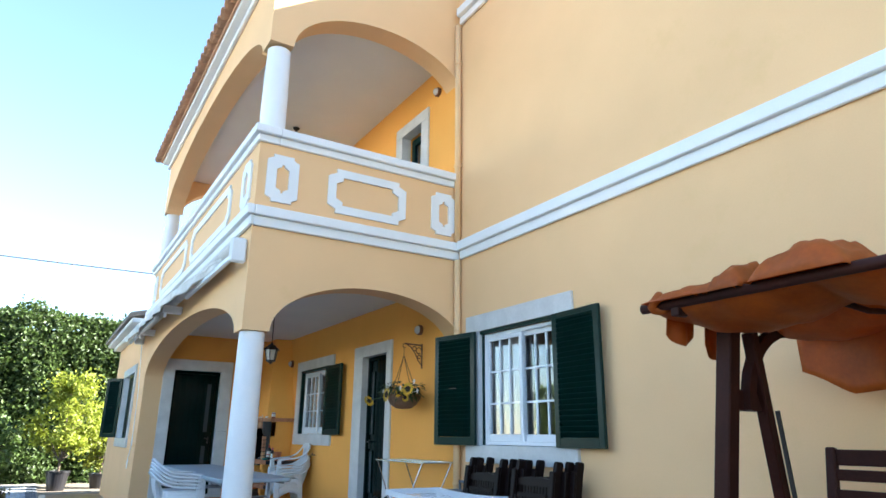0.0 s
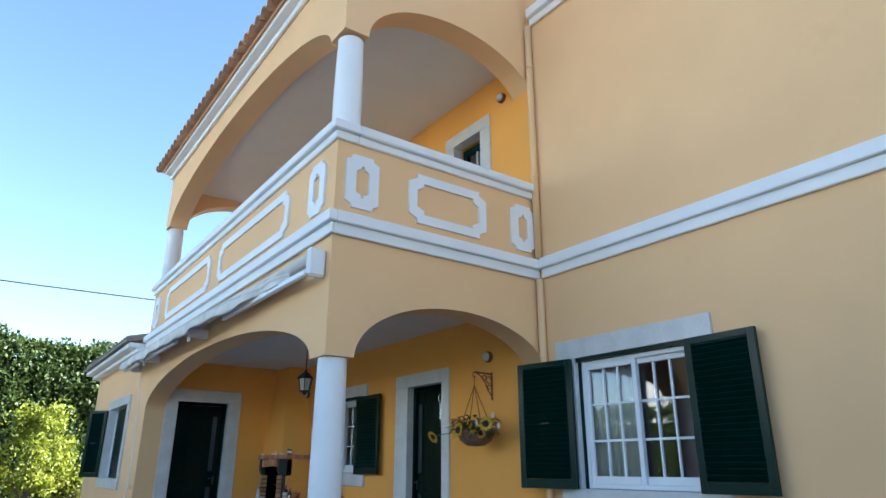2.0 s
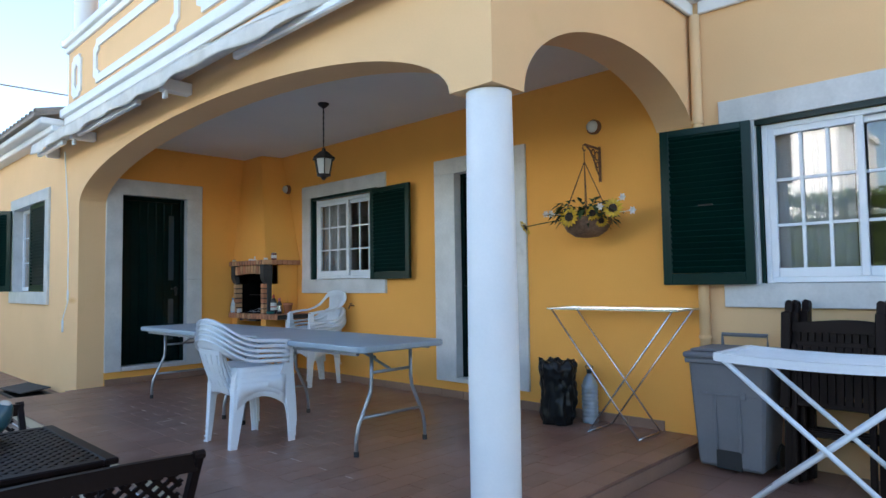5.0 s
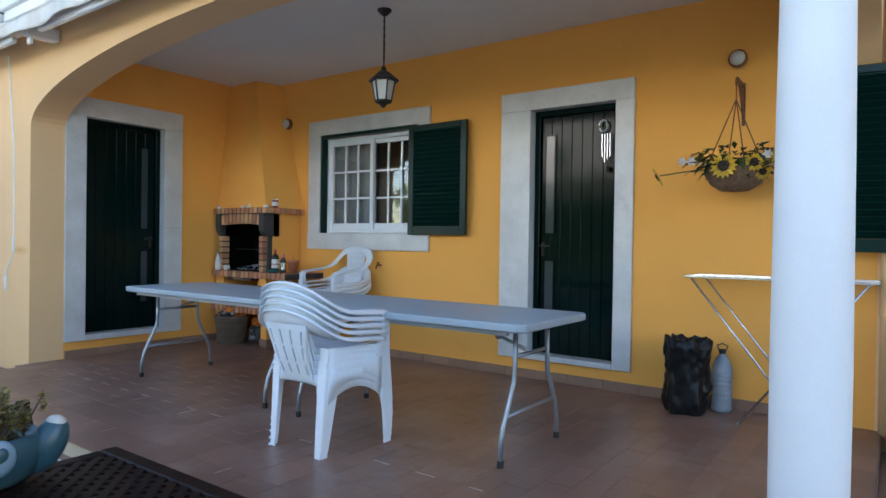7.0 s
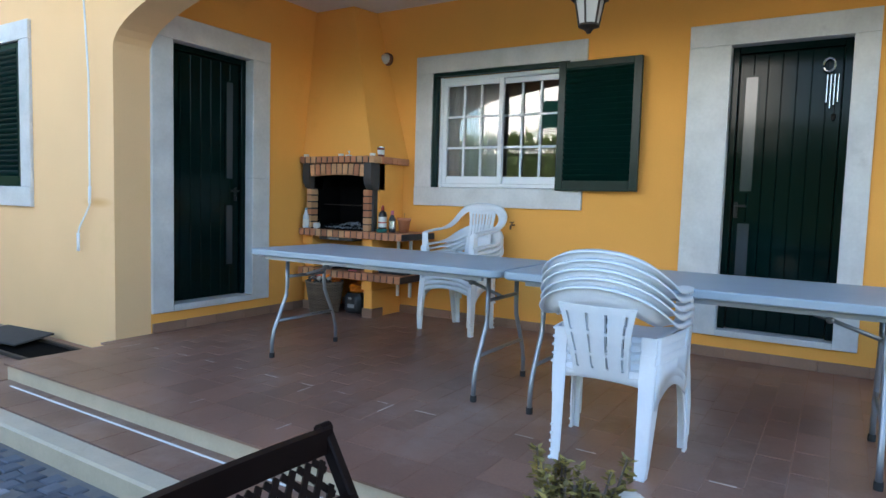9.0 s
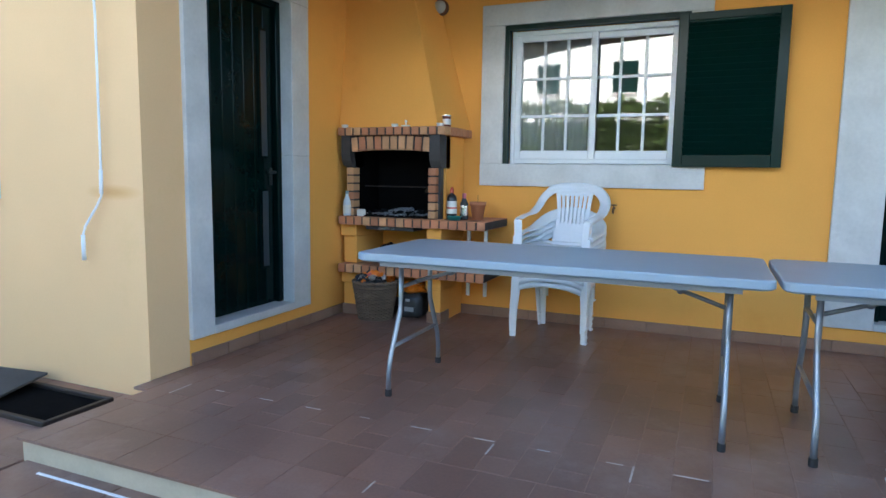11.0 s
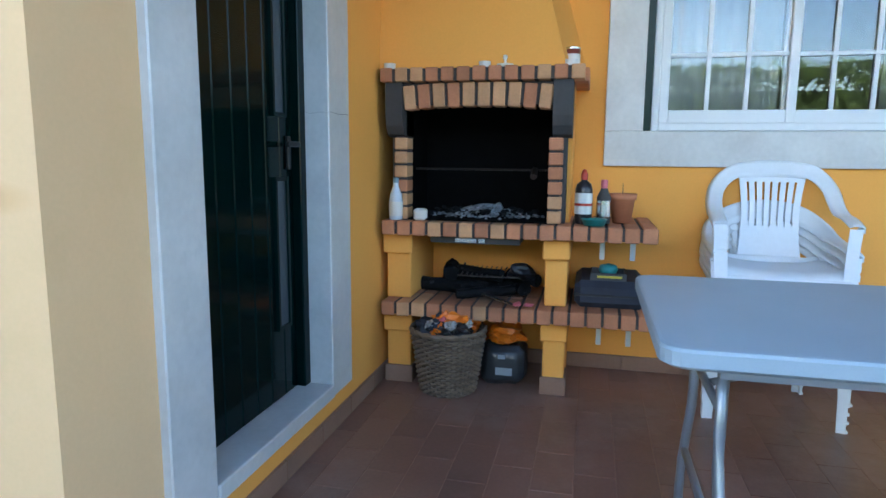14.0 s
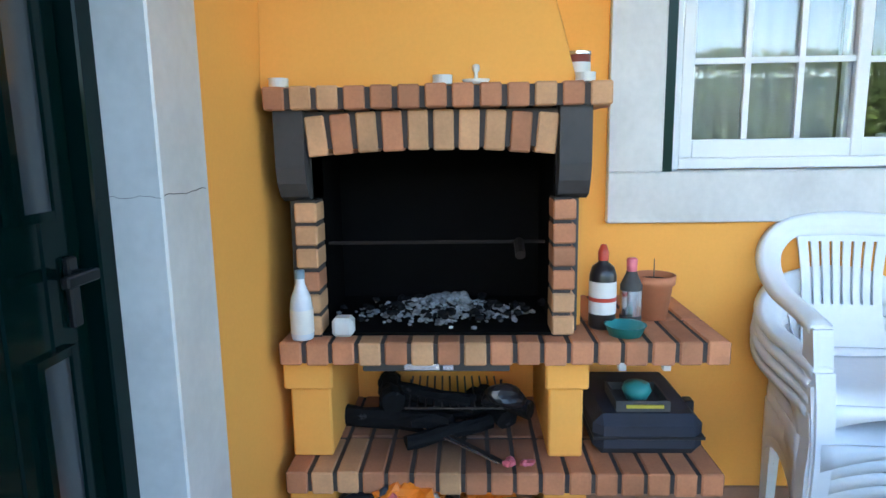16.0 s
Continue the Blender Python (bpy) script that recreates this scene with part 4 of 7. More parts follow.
def plastic_chair(label, group, tall=False):
    """A moulded armchair facing +x, its floor point at the origin."""
    ob = thing("plastic_chair", (0, 0, 0), label, "chair", group)
    rim, band = (TALL_RIM, TALL_BAND) if tall else (LOW_RIM, LOW_BAND)
    # seat: dished, with a front edge rolled over
    bm = bmesh.new()
    shell(bm, lambda u, v: (u, v * (0.225 + 0.06 * (u + 0.205)), 0.415 + 0.03 * (u + 0.22) + 0.016 * abs(v) ** 3 - 0.012 * (1 - v * v) - 0.035 * max(0, (u - 0.15) / 0.07) ** 2), steps(-0.205, 0.222, 12), steps(-1, 1, 12), 0.008)
    part("seat", bm, PLASTIC, ob, smooth=True)
    # the rim runs from one arm round the back to the other
    bm = bmesh.new()

    def rail(u, v):
        m = 1 if u >= 0 else -1
        p, w = along(rim, abs(u)), along(band, abs(u))
        p.y *= m
        w.y *= m
        if v < 0:
            k = abs(u)
            return tuple(p + Vector((-0.020 * (1 - k), 0.016 * m * math.sin(math.pi * min(1, k * 1.3)), -0.006 - 0.014 * k)) * -v)
        return tuple(p + w * v + Vector((-0.010 * (1 - abs(u)), 0, 0.006 * abs(u))) * math.sin(math.pi * v))
    shell(bm, rail, steps(-1, 1, 44), [-1, -0.4, 0, 0.12, 0.35, 0.65, 1.0], 0.006)
    part("back_rim", bm, PLASTIC, ob, smooth=True)
    # splat with slots
    top = rim[0][2] + band[0][2] + 0.006
    x_top = rim[0][0] + band[0][0]
    us, slot_u, n = [-1.0], set(), 7 if tall else 4
    gap = 0.075 if tall else 0.085
    lo = -0.74 if tall else -0.80
    for k in range(n):
        c = lo + (-2 * lo) * k / (n - 1) if n > 1 else 0
        us += [c - gap / 2, c + gap / 2]
        slot_u.add(len(us) - 2)
    us.append(1.0)
    vs = [0, 0.16, 0.30, 0.42, 0.55, 0.68, 0.80, 0.93, 1.0] if tall else [0, 0.12, 0.30, 0.345, 0.52, 0.605, 0.65, 0.78, 0.90, 1.0]
    slot_v = {3, 4, 5, 6} if tall else {1, 3, 4, 6, 7}

    def splat(u, v):
        z = 0.395 + (top - 0.395) * v
        w = (0.140 - 0.070 * v + 0.075 * v * v if tall else 0.118 + 0.045 * v * v)
        y = u * w
        return (-0.200 + (x_top + 0.200) * v + 0.34 * y * y * (0.4 + 0.6 * v) - 0.012 * math.sin(math.pi * v), y, z)
    bm = bmesh.new()
    shell(bm, splat, us, vs, 0.009, lambda i, j: not (i in slot_u and j in slot_v))
    part("back_splat", bm, PLASTIC, ob, smooth=False)
    bm = bmesh.new()
    shell(bm, lambda u, v: (-0.207 + 0.03 * u * u * 0.3, 0.212 * u, 0.432 - 0.050 * v - 0.02 * u * u * v), steps(-1, 1, 10), [0, 0.5, 1], 0.009)
    part("back_foot", bm, PLASTIC, ob, smooth=True)
    arm = rim[-1][2]
    for s in (-1, 1):
        # front leg: an angle section from the arm down to the floor
        def front(u, v):
            z = arm * (1 - v) - 0.004
            k = max(0.0, 1 - z / arm)
            w = 0.052 + 0.045 * math.exp(-((z - 0.40) / 0.10) ** 2) - 0.012 * k * k
            x, y = 0.205 + 0.030 * k, s * (0.270 - 0.012 * math.sin(math.pi * min(1, k * 1.4)) + 0.0 * k)
            if u < 0:
                return (x + u * w, y, z)
            return (x + 0.006 * (1 - u), y - s * u * (0.046 - 0.012 * k), z)
        bm = bmesh.new()
        shell(bm, front, [-1, -0.5, 0, 0.5, 1], steps(0, 1, 12), 0.008)
        box(bm, 0.196, 0.243, s * 0.271 - 0.008, s * 0.271 + 0.008, 0.0, 0.013, bevel=0.003)
        part("leg", bm, PLASTIC, ob, smooth=False)

        def rear(u, v):
            z = 0.437 * (1 - v)
            w = 0.088 - 0.045 * v
            x, y = -0.206 - 0.024 * v, s * (0.214 - 0.014 * v)
            if u > 0:
                return (x + u * w, y + s * 0.010 * u * (1 - v), z)
            return (x, y + s * u * (0.055 - 0.020 * v), z)
        bm = bmesh.new()
        shell(bm, rear, [-1, -0.5, 0, 0.5, 1], steps(0, 1, 8), 0.008)
        box(bm, -0.240, -0.190, s * 0.202 - 0.007, s * 0.202 + 0.007, 0.0, 0.013, bevel=0.003)
        part("leg", bm, PLASTIC, ob, smooth=False)
        bm = bmesh.new()
        shell(bm, lambda u, v: (-0.198 + 0.36 * u, s * (0.220 + 0.044 * u), 0.437 - 0.006 * u - v * (0.075 + 0.075 * (2 * u - 1) ** 2)), steps(0, 1, 10), [0, 0.5, 1], 0.008)
        part("seat_apron", bm, PLASTIC, ob, smooth=True)
    bm = bmesh.new()
    shell(bm, lambda u, v: (0.222 + 0.004 * v, u * 0.25, 0.402 - v * (0.028 + 0.05 * u * u)), steps(-1, 1, 12), [0, 0.5, 1], 0.008)
    part("front_apron", bm, PLASTIC, ob, smooth=True)
    return ob


def chair_stack(x, y, z, turn, count, group, label, first=None, tall=False, rise=0.040):
    for i in range(count):
        m = pose(x, y, z + rise * i, 0, 0, turn + 0.7 * math.sin(i * 2.3)) @ Matrix.Translation((0.004 * i, 0.002 * math.sin(i * 5), 0))
        if first is None:
            first = plastic_chair(label, group, tall)
            first.matrix_basis = m
        else:
            c = copy_thing(first, m)
            tagged(c, label, "chair", group)
    return first


white_chair = chair_stack(1.588, 8.54, FLOOR, 0, 5, "stacked chairs by the table", "white plastic garden armchair stacked beside the folding table", rise=0.036)
chair_stack(3.555, 10.495, FLOOR, 176, 4, "stacked chairs by the barbecue", "white plastic garden armchair stacked against the yellow wall", white_chair)
chair_stack(3.555, 10.49, FLOOR + 0.225, 174, 1, "stacked chairs by the barbecue", "white slotted-back plastic armchair on top of a stack", tall=True)
chair_stack(3.15, 3.30, LOW, 200, 3, "stacked chairs under the window", "white plastic garden armchair stacked on the side terrace", white_chair)

# ---- barbecue ----
BY0, BXB = 11.0, WX - 0.004
bbq = thing("barbecue", (3.64, 11.7, FLOOR), "brick and yellow plaster corner barbecue with tapering hood", "barbecue")


def brick_mesh(lx, ly, lz, material, taper=0.0):
    bm = bmesh.new()
    vs = box(bm, -lx / 2, lx / 2, -ly / 2, ly / 2, -lz / 2, lz / 2, bevel=0.0045)
    bm.normal_update()
    me = bpy.data.meshes.new("brick")
    bm.to_mesh(me)
    bm.free()
    me.materials.append(material)
    return me


def brick(me, x, y, z, parent=None, rot=(0, 0, 0)):
    o = new("brick", me)
    o.parent = parent or bbq
    j = 0.0012
    o.matrix_basis = Matrix.Translation(Vector((x + random.uniform(-j, j), y, z + random.uniform(-j, j))) - BASE[bbq]) @ pose(0, 0, 0, rot[0] + random.uniform(-0.6, 0.6), rot[1], rot[2] + random.uniform(-0.5, 0.5))
    return o


def brick_shelf(y0, y1, z0, z1, xf, n, x_back):
    """A slab of bricks set side by side with dark joints, ends to the front."""
    part("mortar_bed", boxes((xf + 0.006, x_back, y0 + 0.004, y1 - 0.004, z0 + 0.006, z1 - 0.005)), MORTAR, bbq)
    w = (y1 - y0) / n
    a, b = brick_mesh(0.215, w - 0.012, z1 - z0, BRICK), brick_mesh(x_back - xf - 0.227, w - 0.012, z1 - z0, BRICK)
    p = brick_mesh(0.215, w - 0.012, z1 - z0, BRICK_P)
    for i in range(n):
        y = y0 + (i + 0.5) * w
        brick(p if random.random() < 0.22 else a, xf + 0.1075, y, (z0 + z1) / 2)
        brick(b, (xf + 0.227 + x_back) / 2, y, (z0 + z1) / 2)


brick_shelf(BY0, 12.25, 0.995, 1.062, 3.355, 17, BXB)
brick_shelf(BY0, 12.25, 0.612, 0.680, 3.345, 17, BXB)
# mantel: front row and angled return
part("mortar_bed", boxes((3.375, BXB, 11.345, 12.255, 1.698, 1.752)), MORTAR, bbq)
mb = brick_mesh(0.12, 0.0575, 0.062, BRICK)
mp = brick_mesh(0.12, 0.0575, 0.062, BRICK_P)
for i in range(13):
    brick(random.choice((mb, mb, mp)), 3.43, 11.367 + i * 0.0716, 1.727)
mr = brick_mesh(0.068, 0.11, 0.062, BRICK)
for i in range(6):
    brick(mr, 3.52 + i * 0.074, 11.375, 1.727)
# piers with corbelled heads and tiled feet
for y0, y1 in ((12.125, 12.245), (11.385, 11.485)):
    for z0, z1 in ((FLOOR, 0.612), (0.68, 0.995)):
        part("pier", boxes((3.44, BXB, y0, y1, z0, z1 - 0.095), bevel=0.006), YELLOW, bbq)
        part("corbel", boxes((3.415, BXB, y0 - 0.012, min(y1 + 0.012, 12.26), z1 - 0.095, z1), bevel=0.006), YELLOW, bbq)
    part("tile_foot", boxes((3.430, 3.6, y0 - 0.010, y1 + 0.010, FLOOR, FLOOR + 0.085), bevel=0.003), SKIRT, bbq)
# firebox
for b in ((BXB - 0.04, BXB - 0.002, 11.43, 12.20, 1.062, 1.70), (3.47, BXB - 0.04, 12.155, 12.20, 1.062, 1.70), (3.47, BXB - 0.04, 11.43, 11.475, 1.062, 1.70), (3.47, BXB - 0.04, 11.475, 12.155, 1.66, 1.70)):
    part("firebox_slab", boxes(b), SOOT, bbq, "soot-blackened firebox lining")
part("hearth", boxes((3.42, BXB - 0.04, 11.475, 12.155, 1.0625, 1.072)), SOOT, bbq, "sooty hearth floor")
part("cheek", boxes((3.46, BXB - 0.002, 12.20, 12.222, 1.062, 1.70), bevel=0.004), STONE_D, bbq)
part("cheek", boxes((3.46, BXB - 0.002, 11.405, 11.43, 1.062, 1.70), bevel=0.004), STONE_D, bbq)
part("side_plaster", boxes((3.52, BXB - 0.003, 11.385, 11.404, 1.062, 1.698)), YELLOW, bbq)
jb = brick_mesh(0.10, 0.062, 0.055, BRICK_P)
jb2 = brick_mesh(0.10, 0.062, 0.055, BRICK)
for i in range(6):
    for y in (12.165, 11.452):
        brick(random.choice((jb, jb2)), 3.455, y, 1.062 + 0.033 + i * 0.065)
for y0, y1 in ((12.136, 12.196), (11.432, 11.481)):
    part("mortar_bed", boxes((3.412, 3.50, y0, y1, 1.062, 1.452)), MORTAR, bbq)
# dark corbel stones either side of the brick arch
for y0, y1 in ((12.155, 12.235), (11.385, 11.470)):
    bm = bmesh.new()
    prof = [(3.39, 1.698), (3.39, 1.545), (3.400, 1.50), (3.425, 1.462), (3.46, 1.448), (3.60, 1.448), (3.60, 1.698)]
    a = [bm.verts.new((x, y0, z)) for x, z in prof]
    b = [bm.verts.new((x, y1, z)) for x, z in prof]
    bm.faces.new(a)
    bm.faces.new(b[::-1])
    for i in range(len(prof)):
        j = (i + 1) % len(prof)
        bm.faces.new((a[i], b[i], b[j], a[j]))
    bmesh.ops.recalc_face_normals(bm, faces=bm.faces)
    part("corbel_stone", bm, STONE_D, bbq, "dark grey rounded corbel stone")
part("lintel_mortar", boxes((3.412, 3.52, 11.474, 12.152, 1.592, 1.692)), MORTAR, bbq)
ab, ap = brick_mesh(0.09, 0.055, 0.108, BRICK), brick_mesh(0.09, 0.055, 0.108, BRICK_P)
for i in range(10):
    y = 11.502 + i * 0.0692
    u = (i - 4.5) / 4.5
    brick(ap if i in (4, 5, 3) else random.choice((ab, ab, ap)), 3.45, y, 1.640 - 0.014 * u * u, rot=(-5 * u, 0, 0))
# hood
bm = bmesh.new()
lo = [(3.44, 12.279), (3.44, 11.42), (BXB, 11.33)]
hi = [(3.60, 12.279), (3.60, 11.80), (BXB, 11.74)]
va = [bm.verts.new((*p, 1.758)) for p in lo] + [bm.verts.new((BXB, 12.279, 1.758))]
vb = [bm.verts.new((*p, 3.195)) for p in hi] + [bm.verts.new((BXB, 12.279, 3.195))]
for i in range(4):
    j = (i + 1) % 4
    bm.faces.new((va[i], va[j], vb[j], vb[i]))
bm.faces.new(va)
bm.faces.new(vb[::-1])
bmesh.ops.recalc_face_normals(bm, faces=bm.faces)
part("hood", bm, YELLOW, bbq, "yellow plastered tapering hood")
part("ash_drawer", boxes((3.40, 3.7, 11.60, 12.02, 0.962, 0.992), bevel=0.003), STONE_D, bbq, "blackened steel ash tray")
part("handle_plate", boxes((3.396, 3.4, 11.76, 11.79, 0.968, 0.986), (3.396, 3.4, 11.80, 11.90, 0.968, 0.986)), CHROME, bbq)
bm = bmesh.new()
tube(bm, [(3.62, 11.48, 1.30), (3.62, 12.15, 1.30)], 0.006, 6)
tube(bm, [(3.55, 11.56, 1.27), (3.62, 11.56, 1.30)], 0.016, 8)
part("spit", bm, IRON, bbq)
for y in (11.23, 11.09):
    bm = bmesh.new()
    box(bm, 3.62, 3.645, y - 0.012, y + 0.012, 0.46, 0.612, bevel=0.002)
    part("shelf_bracket", bm, ALU, bbq, "white metal shelf bracket")
    bm = bmesh.new()
    box(bm, 3.62, 3.645, y - 0.012, y + 0.012, 0.88, 0.995, bevel=0.002)
    part("shelf_bracket", bm, ALU, bbq, "white metal shelf bracket")

# ash and charcoal on the hearth


def lump(bm, x, y, z, r, flat=0.7, n=1):
    s = len(bm.verts)
    res = bmesh.ops.create_icosphere(bm, subdivisions=n, radius=r)
    o = Vector((random.random() * 9, random.random() * 9, 0))
    for v in res["verts"]:
        v.co *= 1 + 0.5 * noise.noise(v.co / r * 1.1 + o)
        v.co.z *= flat
        v.co += Vector((x, y, z))


bm = bmesh.new()
for i in range(620):
    u, v = random.gauss(0, 0.62), random.gauss(0, 0.55)
    h = 0.055 * math.exp(-(u * u + v * v) * 1.1)
    lump(bm, 3.62 + 0.10 * v, 11.80 + 0.17 * u, 1.075 + random.uniform(0, h), random.uniform(0.004, 0.012))
for k in range(16):
    lump(bm, 3.64 + random.uniform(-0.03, 0.04), 11.80 + random.uniform(-0.075, 0.075), 1.118 + random.uniform(-0.012, 0.010), random.uniform(0.014, 0.022), 0.6, 2)
tagged(link("ash", bm, ASH), "grey ash and burnt charcoal heaped on the hearth", "ash", "", "stuff")
bm = bmesh.new()
for i in range(90):
    lump(bm, 3.60 + random.gauss(0, 0.06), 11.81 + random.gauss(0, 0.14), 1.08 + random.uniform(0, 0.03), random.uniform(0.008, 0.02))
tagged(link("charcoal", bm, CHAR), "black charcoal crumbs on the hearth", "charcoal", "", "stuff")

# ---- lanterns and wall lamps ----


def lantern(x, y, z_top, drop, label):
    ob = thing("pendant_lantern", (x, y, z_top), label, "lamp", "pendant lanterns")
    zb = z_top - drop
    bm = bmesh.new()
    lathe(bm, [(0, z_top), (0.055, z_top), (0.055, z_top - 0.012), (0.02, z_top - 0.045), (0, z_top - 0.05)], x, y, 16)
    part("ceiling_rose", bm, IRON, ob, smooth=False)
    bm = bmesh.new()
    tube(bm, [(x, y, z_top - 0.04), (x, y, zb + 0.30)], 0.006, 8)
    for i in range(6):
        z = z_top - 0.08 - i * (drop - 0.42) / 6
        lathe(bm, [(0.006, z), (0.011, z - 0.01), (0.006, z - 0.02)], x, y, 8)
    part("chain", bm, IRON, ob)
    bm = bmesh.new()
    lathe(bm, [(0, zb + 0.32), (0.018, zb + 0.31), (0.022, zb + 0.285), (0.05, zb + 0.27), (0.115, zb + 0.215), (0.12, zb + 0.20), (0.10, zb + 0.20)], x, y, 6)
    part("roof_cap", bm, IRON, ob)
    bm = bmesh.new()
    lathe(bm, [(0.088, zb + 0.20), (0.058, zb + 0.05), (0, zb + 0.05)], x, y, 6)
    part("glass_body", bm, LAMPGLASS, ob, "milky glass panes")
    for k in range(6):
        a = 2 * math.pi * k / 6
        bm = bmesh.new()
        beam(bm, (x + 0.092 * math.cos(a), y + 0.092 * math.sin(a), zb + 0.205), (x + 0.062 * math.cos(a), y + 0.062 * math.sin(a), zb + 0.045), 0.010, 0.010)
        part("cage_bar", bm, IRON, ob)
    bm = bmesh.new()
    lathe(bm, [(0.066, zb + 0.055), (0.068, zb + 0.04), (0.03, zb + 0.025), (0.012, zb + 0.0), (0, zb)], x, y, 12)
    part("finial", bm, IRON, ob)
    return ob


lantern(2.74, 9.15, 3.199, 0.755, "black iron pendant lantern hanging from the porch ceiling")
lantern(2.85, 9.2, 6.239, 0.36, "black iron pendant lantern hanging from the loggia ceiling")


def bulkhead(y, z, label):
    ob = thing("wall_lamp", (WX, y, z), label, "lamp", "round wall lamps")
    bm = bmesh.new()
    lathe(bm, [(0, 0), (0.062, 0), (0.064, 0.03), (0.052, 0.045)], 0, 0, 18)
    bmesh.ops.transform(bm, verts=bm.verts, matrix=pose(WX - 0.002, y, z) @ Matrix.Rotation(radians(-90), 4, "Y"))
    part("ring", bm, RUST, ob, "rusted metal ring")
    bm = bmesh.new()
    lathe(bm, [(0.052, 0.04), (0.045, 0.065), (0.02, 0.082), (0, 0.085)], 0, 0, 18)
    bmesh.ops.transform(bm, verts=bm.verts, matrix=pose(WX - 0.002, y, z) @ Matrix.Rotation(radians(-90), 4, "Y"))
    part("lens", bm, LAMPGLASS, ob, smooth=True)


bulkhead(6.84, 2.735, "small round rusty wall lamp above the flower basket")
bulkhead(11.60, 2.735, "small round wall lamp beside the barbecue hood")
bulkhead(6.48, 5.88, "small round rusty wall lamp on the balcony wall")

# ---- flower basket ----
HX, HY = 3.66, 6.80
br = thing("plant_bracket", (WX, HY, 2.27), "rusty wrought iron scroll bracket on the yellow wall", "bracket")
bm = bmesh.new()
beam(bm, (WX - 0.006, HY, 2.26), (WX - 0.006, HY, 2.56), 0.022, 0.008, up=(1, 0, 0))
beam(bm, (WX - 0.006, HY, 2.54), (HX, HY, 2.545), 0.012, 0.018)
tube(bm, [(WX - 0.01, HY, 2.30), (WX - 0.06, HY, 2.36), (WX - 0.10, HY, 2.44), (WX - 0.16, HY, 2.51), (WX - 0.21, HY, 2.535)], 0.007, 6)
for cx, cz, r in ((WX - 0.05, 2.475, 0.035), (WX - 0.11, 2.495, 0.026), (WX - 0.045, 2.40, 0.022)):
    tube(bm, [(cx + r * math.cos(a), HY, cz + r * math.sin(a)) for a in steps(0, 5.4, 14)], 0.006, 6)
tube(bm, [(HX, HY, 2.545), (HX - 0.025, HY, 2.535), (HX - 0.03, HY, 2.51), (HX - 0.012, HY, 2.49), (HX + 0.005, HY, 2.50)], 0.006, 6)
part("scrollwork", bm, RUST, br)
hb = thing("hanging_basket", (HX, HY, 1.75), "coir hanging basket of artificial sunflowers on the wall bracket", "plant basket")
bm = bmesh.new()
lathe(bm, [(0, 1.775), (0.09, 1.785), (0.155, 1.83), (0.19, 1.90), (0.195, 1.935), (0.18, 1.93), (0.0, 1.915)], HX, HY, 22, 0.12)
part("bowl", bm, COIR, hb, smooth=True)
for k in range(4):
    a = k * math.pi / 2 + 0.5
    bm = bmesh.new()
    tube(bm, [(HX + 0.19 * math.cos(a), HY + 0.19 * math.sin(a), 1.93), (HX - 0.012, HY, 2.40), (HX - 0.012, HY, 2.49)], 0.004, 5)
    part("rope", bm, RUST, hb)


def leaf(bm, p, d, length, width, droop=0.25, up=None):
    """A pointed, folded leaf from p along d."""
    d = Vector(d).normalized()
    s = d.cross(up or Vector((0, 0, 1)))
    s = s.normalized() if s.length > 1e-3 else Vector((1, 0, 0))
    n = s.cross(d)
    p = Vector(p)
    mid, tip = p + d * length * 0.5 - n * width * 0.12, p + d * length - Vector((0, 0, droop * length))
    v = [bm.verts.new(q) for q in (p, mid + s * width / 2 + n * width * 0.15, tip, mid - s * width / 2 + n * width * 0.15, mid)]
    bm.faces.new((v[0], v[1], v[4]))
    bm.faces.new((v[1], v[2], v[4]))
    bm.faces.new((v[2], v[3], v[4]))
    bm.faces.new((v[3], v[0], v[4]))


bm = bmesh.new()
rnd = random.Random(5)
for i in range(190):
    a, e = rnd.uniform(0, 6.28), rnd.uniform(-0.7, 0.8)
    r = rnd.uniform(0.05, 0.30)
    p = (HX + r * 0.8 * math.cos(a), HY + r * 0.95 * math.sin(a), 1.93 + rnd.uniform(-0.02, 0.13))
    leaf(bm, p, (math.cos(a), math.sin(a) * 1.3, e), rnd.uniform(0.06, 0.12), rnd.uniform(0.03, 0.055), rnd.uniform(0.1, 0.6))
part("leaves", bm, BASKETLEAF, hb)


def sunflower(p, d, r):
    d = Vector(d).normalized()
    m = Matrix.Translation(p) @ d.to_track_quat("Z", "Y").to_matrix().to_4x4()
    bm = bmesh.new()
    lathe(bm, [(r * 0.42, 0.0), (r * 0.40, 0.012), (r * 0.2, 0.018), (0, 0.014)], 0, 0, 14)
    bmesh.ops.transform(bm, verts=bm.verts, matrix=m)
    head = part("sunflower", bm, SEED, hb, "sunflower head with a dark centre")
    for k in range(16):
        a = 2 * math.pi * k / 16
        bm = bmesh.new()
        leaf(bm, (0.35 * r * math.cos(a), 0.35 * r * math.sin(a), 0.004 * (k % 2)), (math.cos(a), math.sin(a), 0.12), r * 0.72, r * 0.36, 0.05)
        bmesh.ops.transform(bm, verts=bm.verts, matrix=m)
        part("petal", bm, PETAL, head)
    bm = bmesh.new()
    tube(bm, [Vector(p) - d * 0.01, (Vector(p) + Vector((HX, HY, 1.93))) / 2 + Vector((0, 0, 0.02)), (HX, HY, 1.92)], 0.004, 5)
    part("stem", bm, BASKETLEAF, hb)


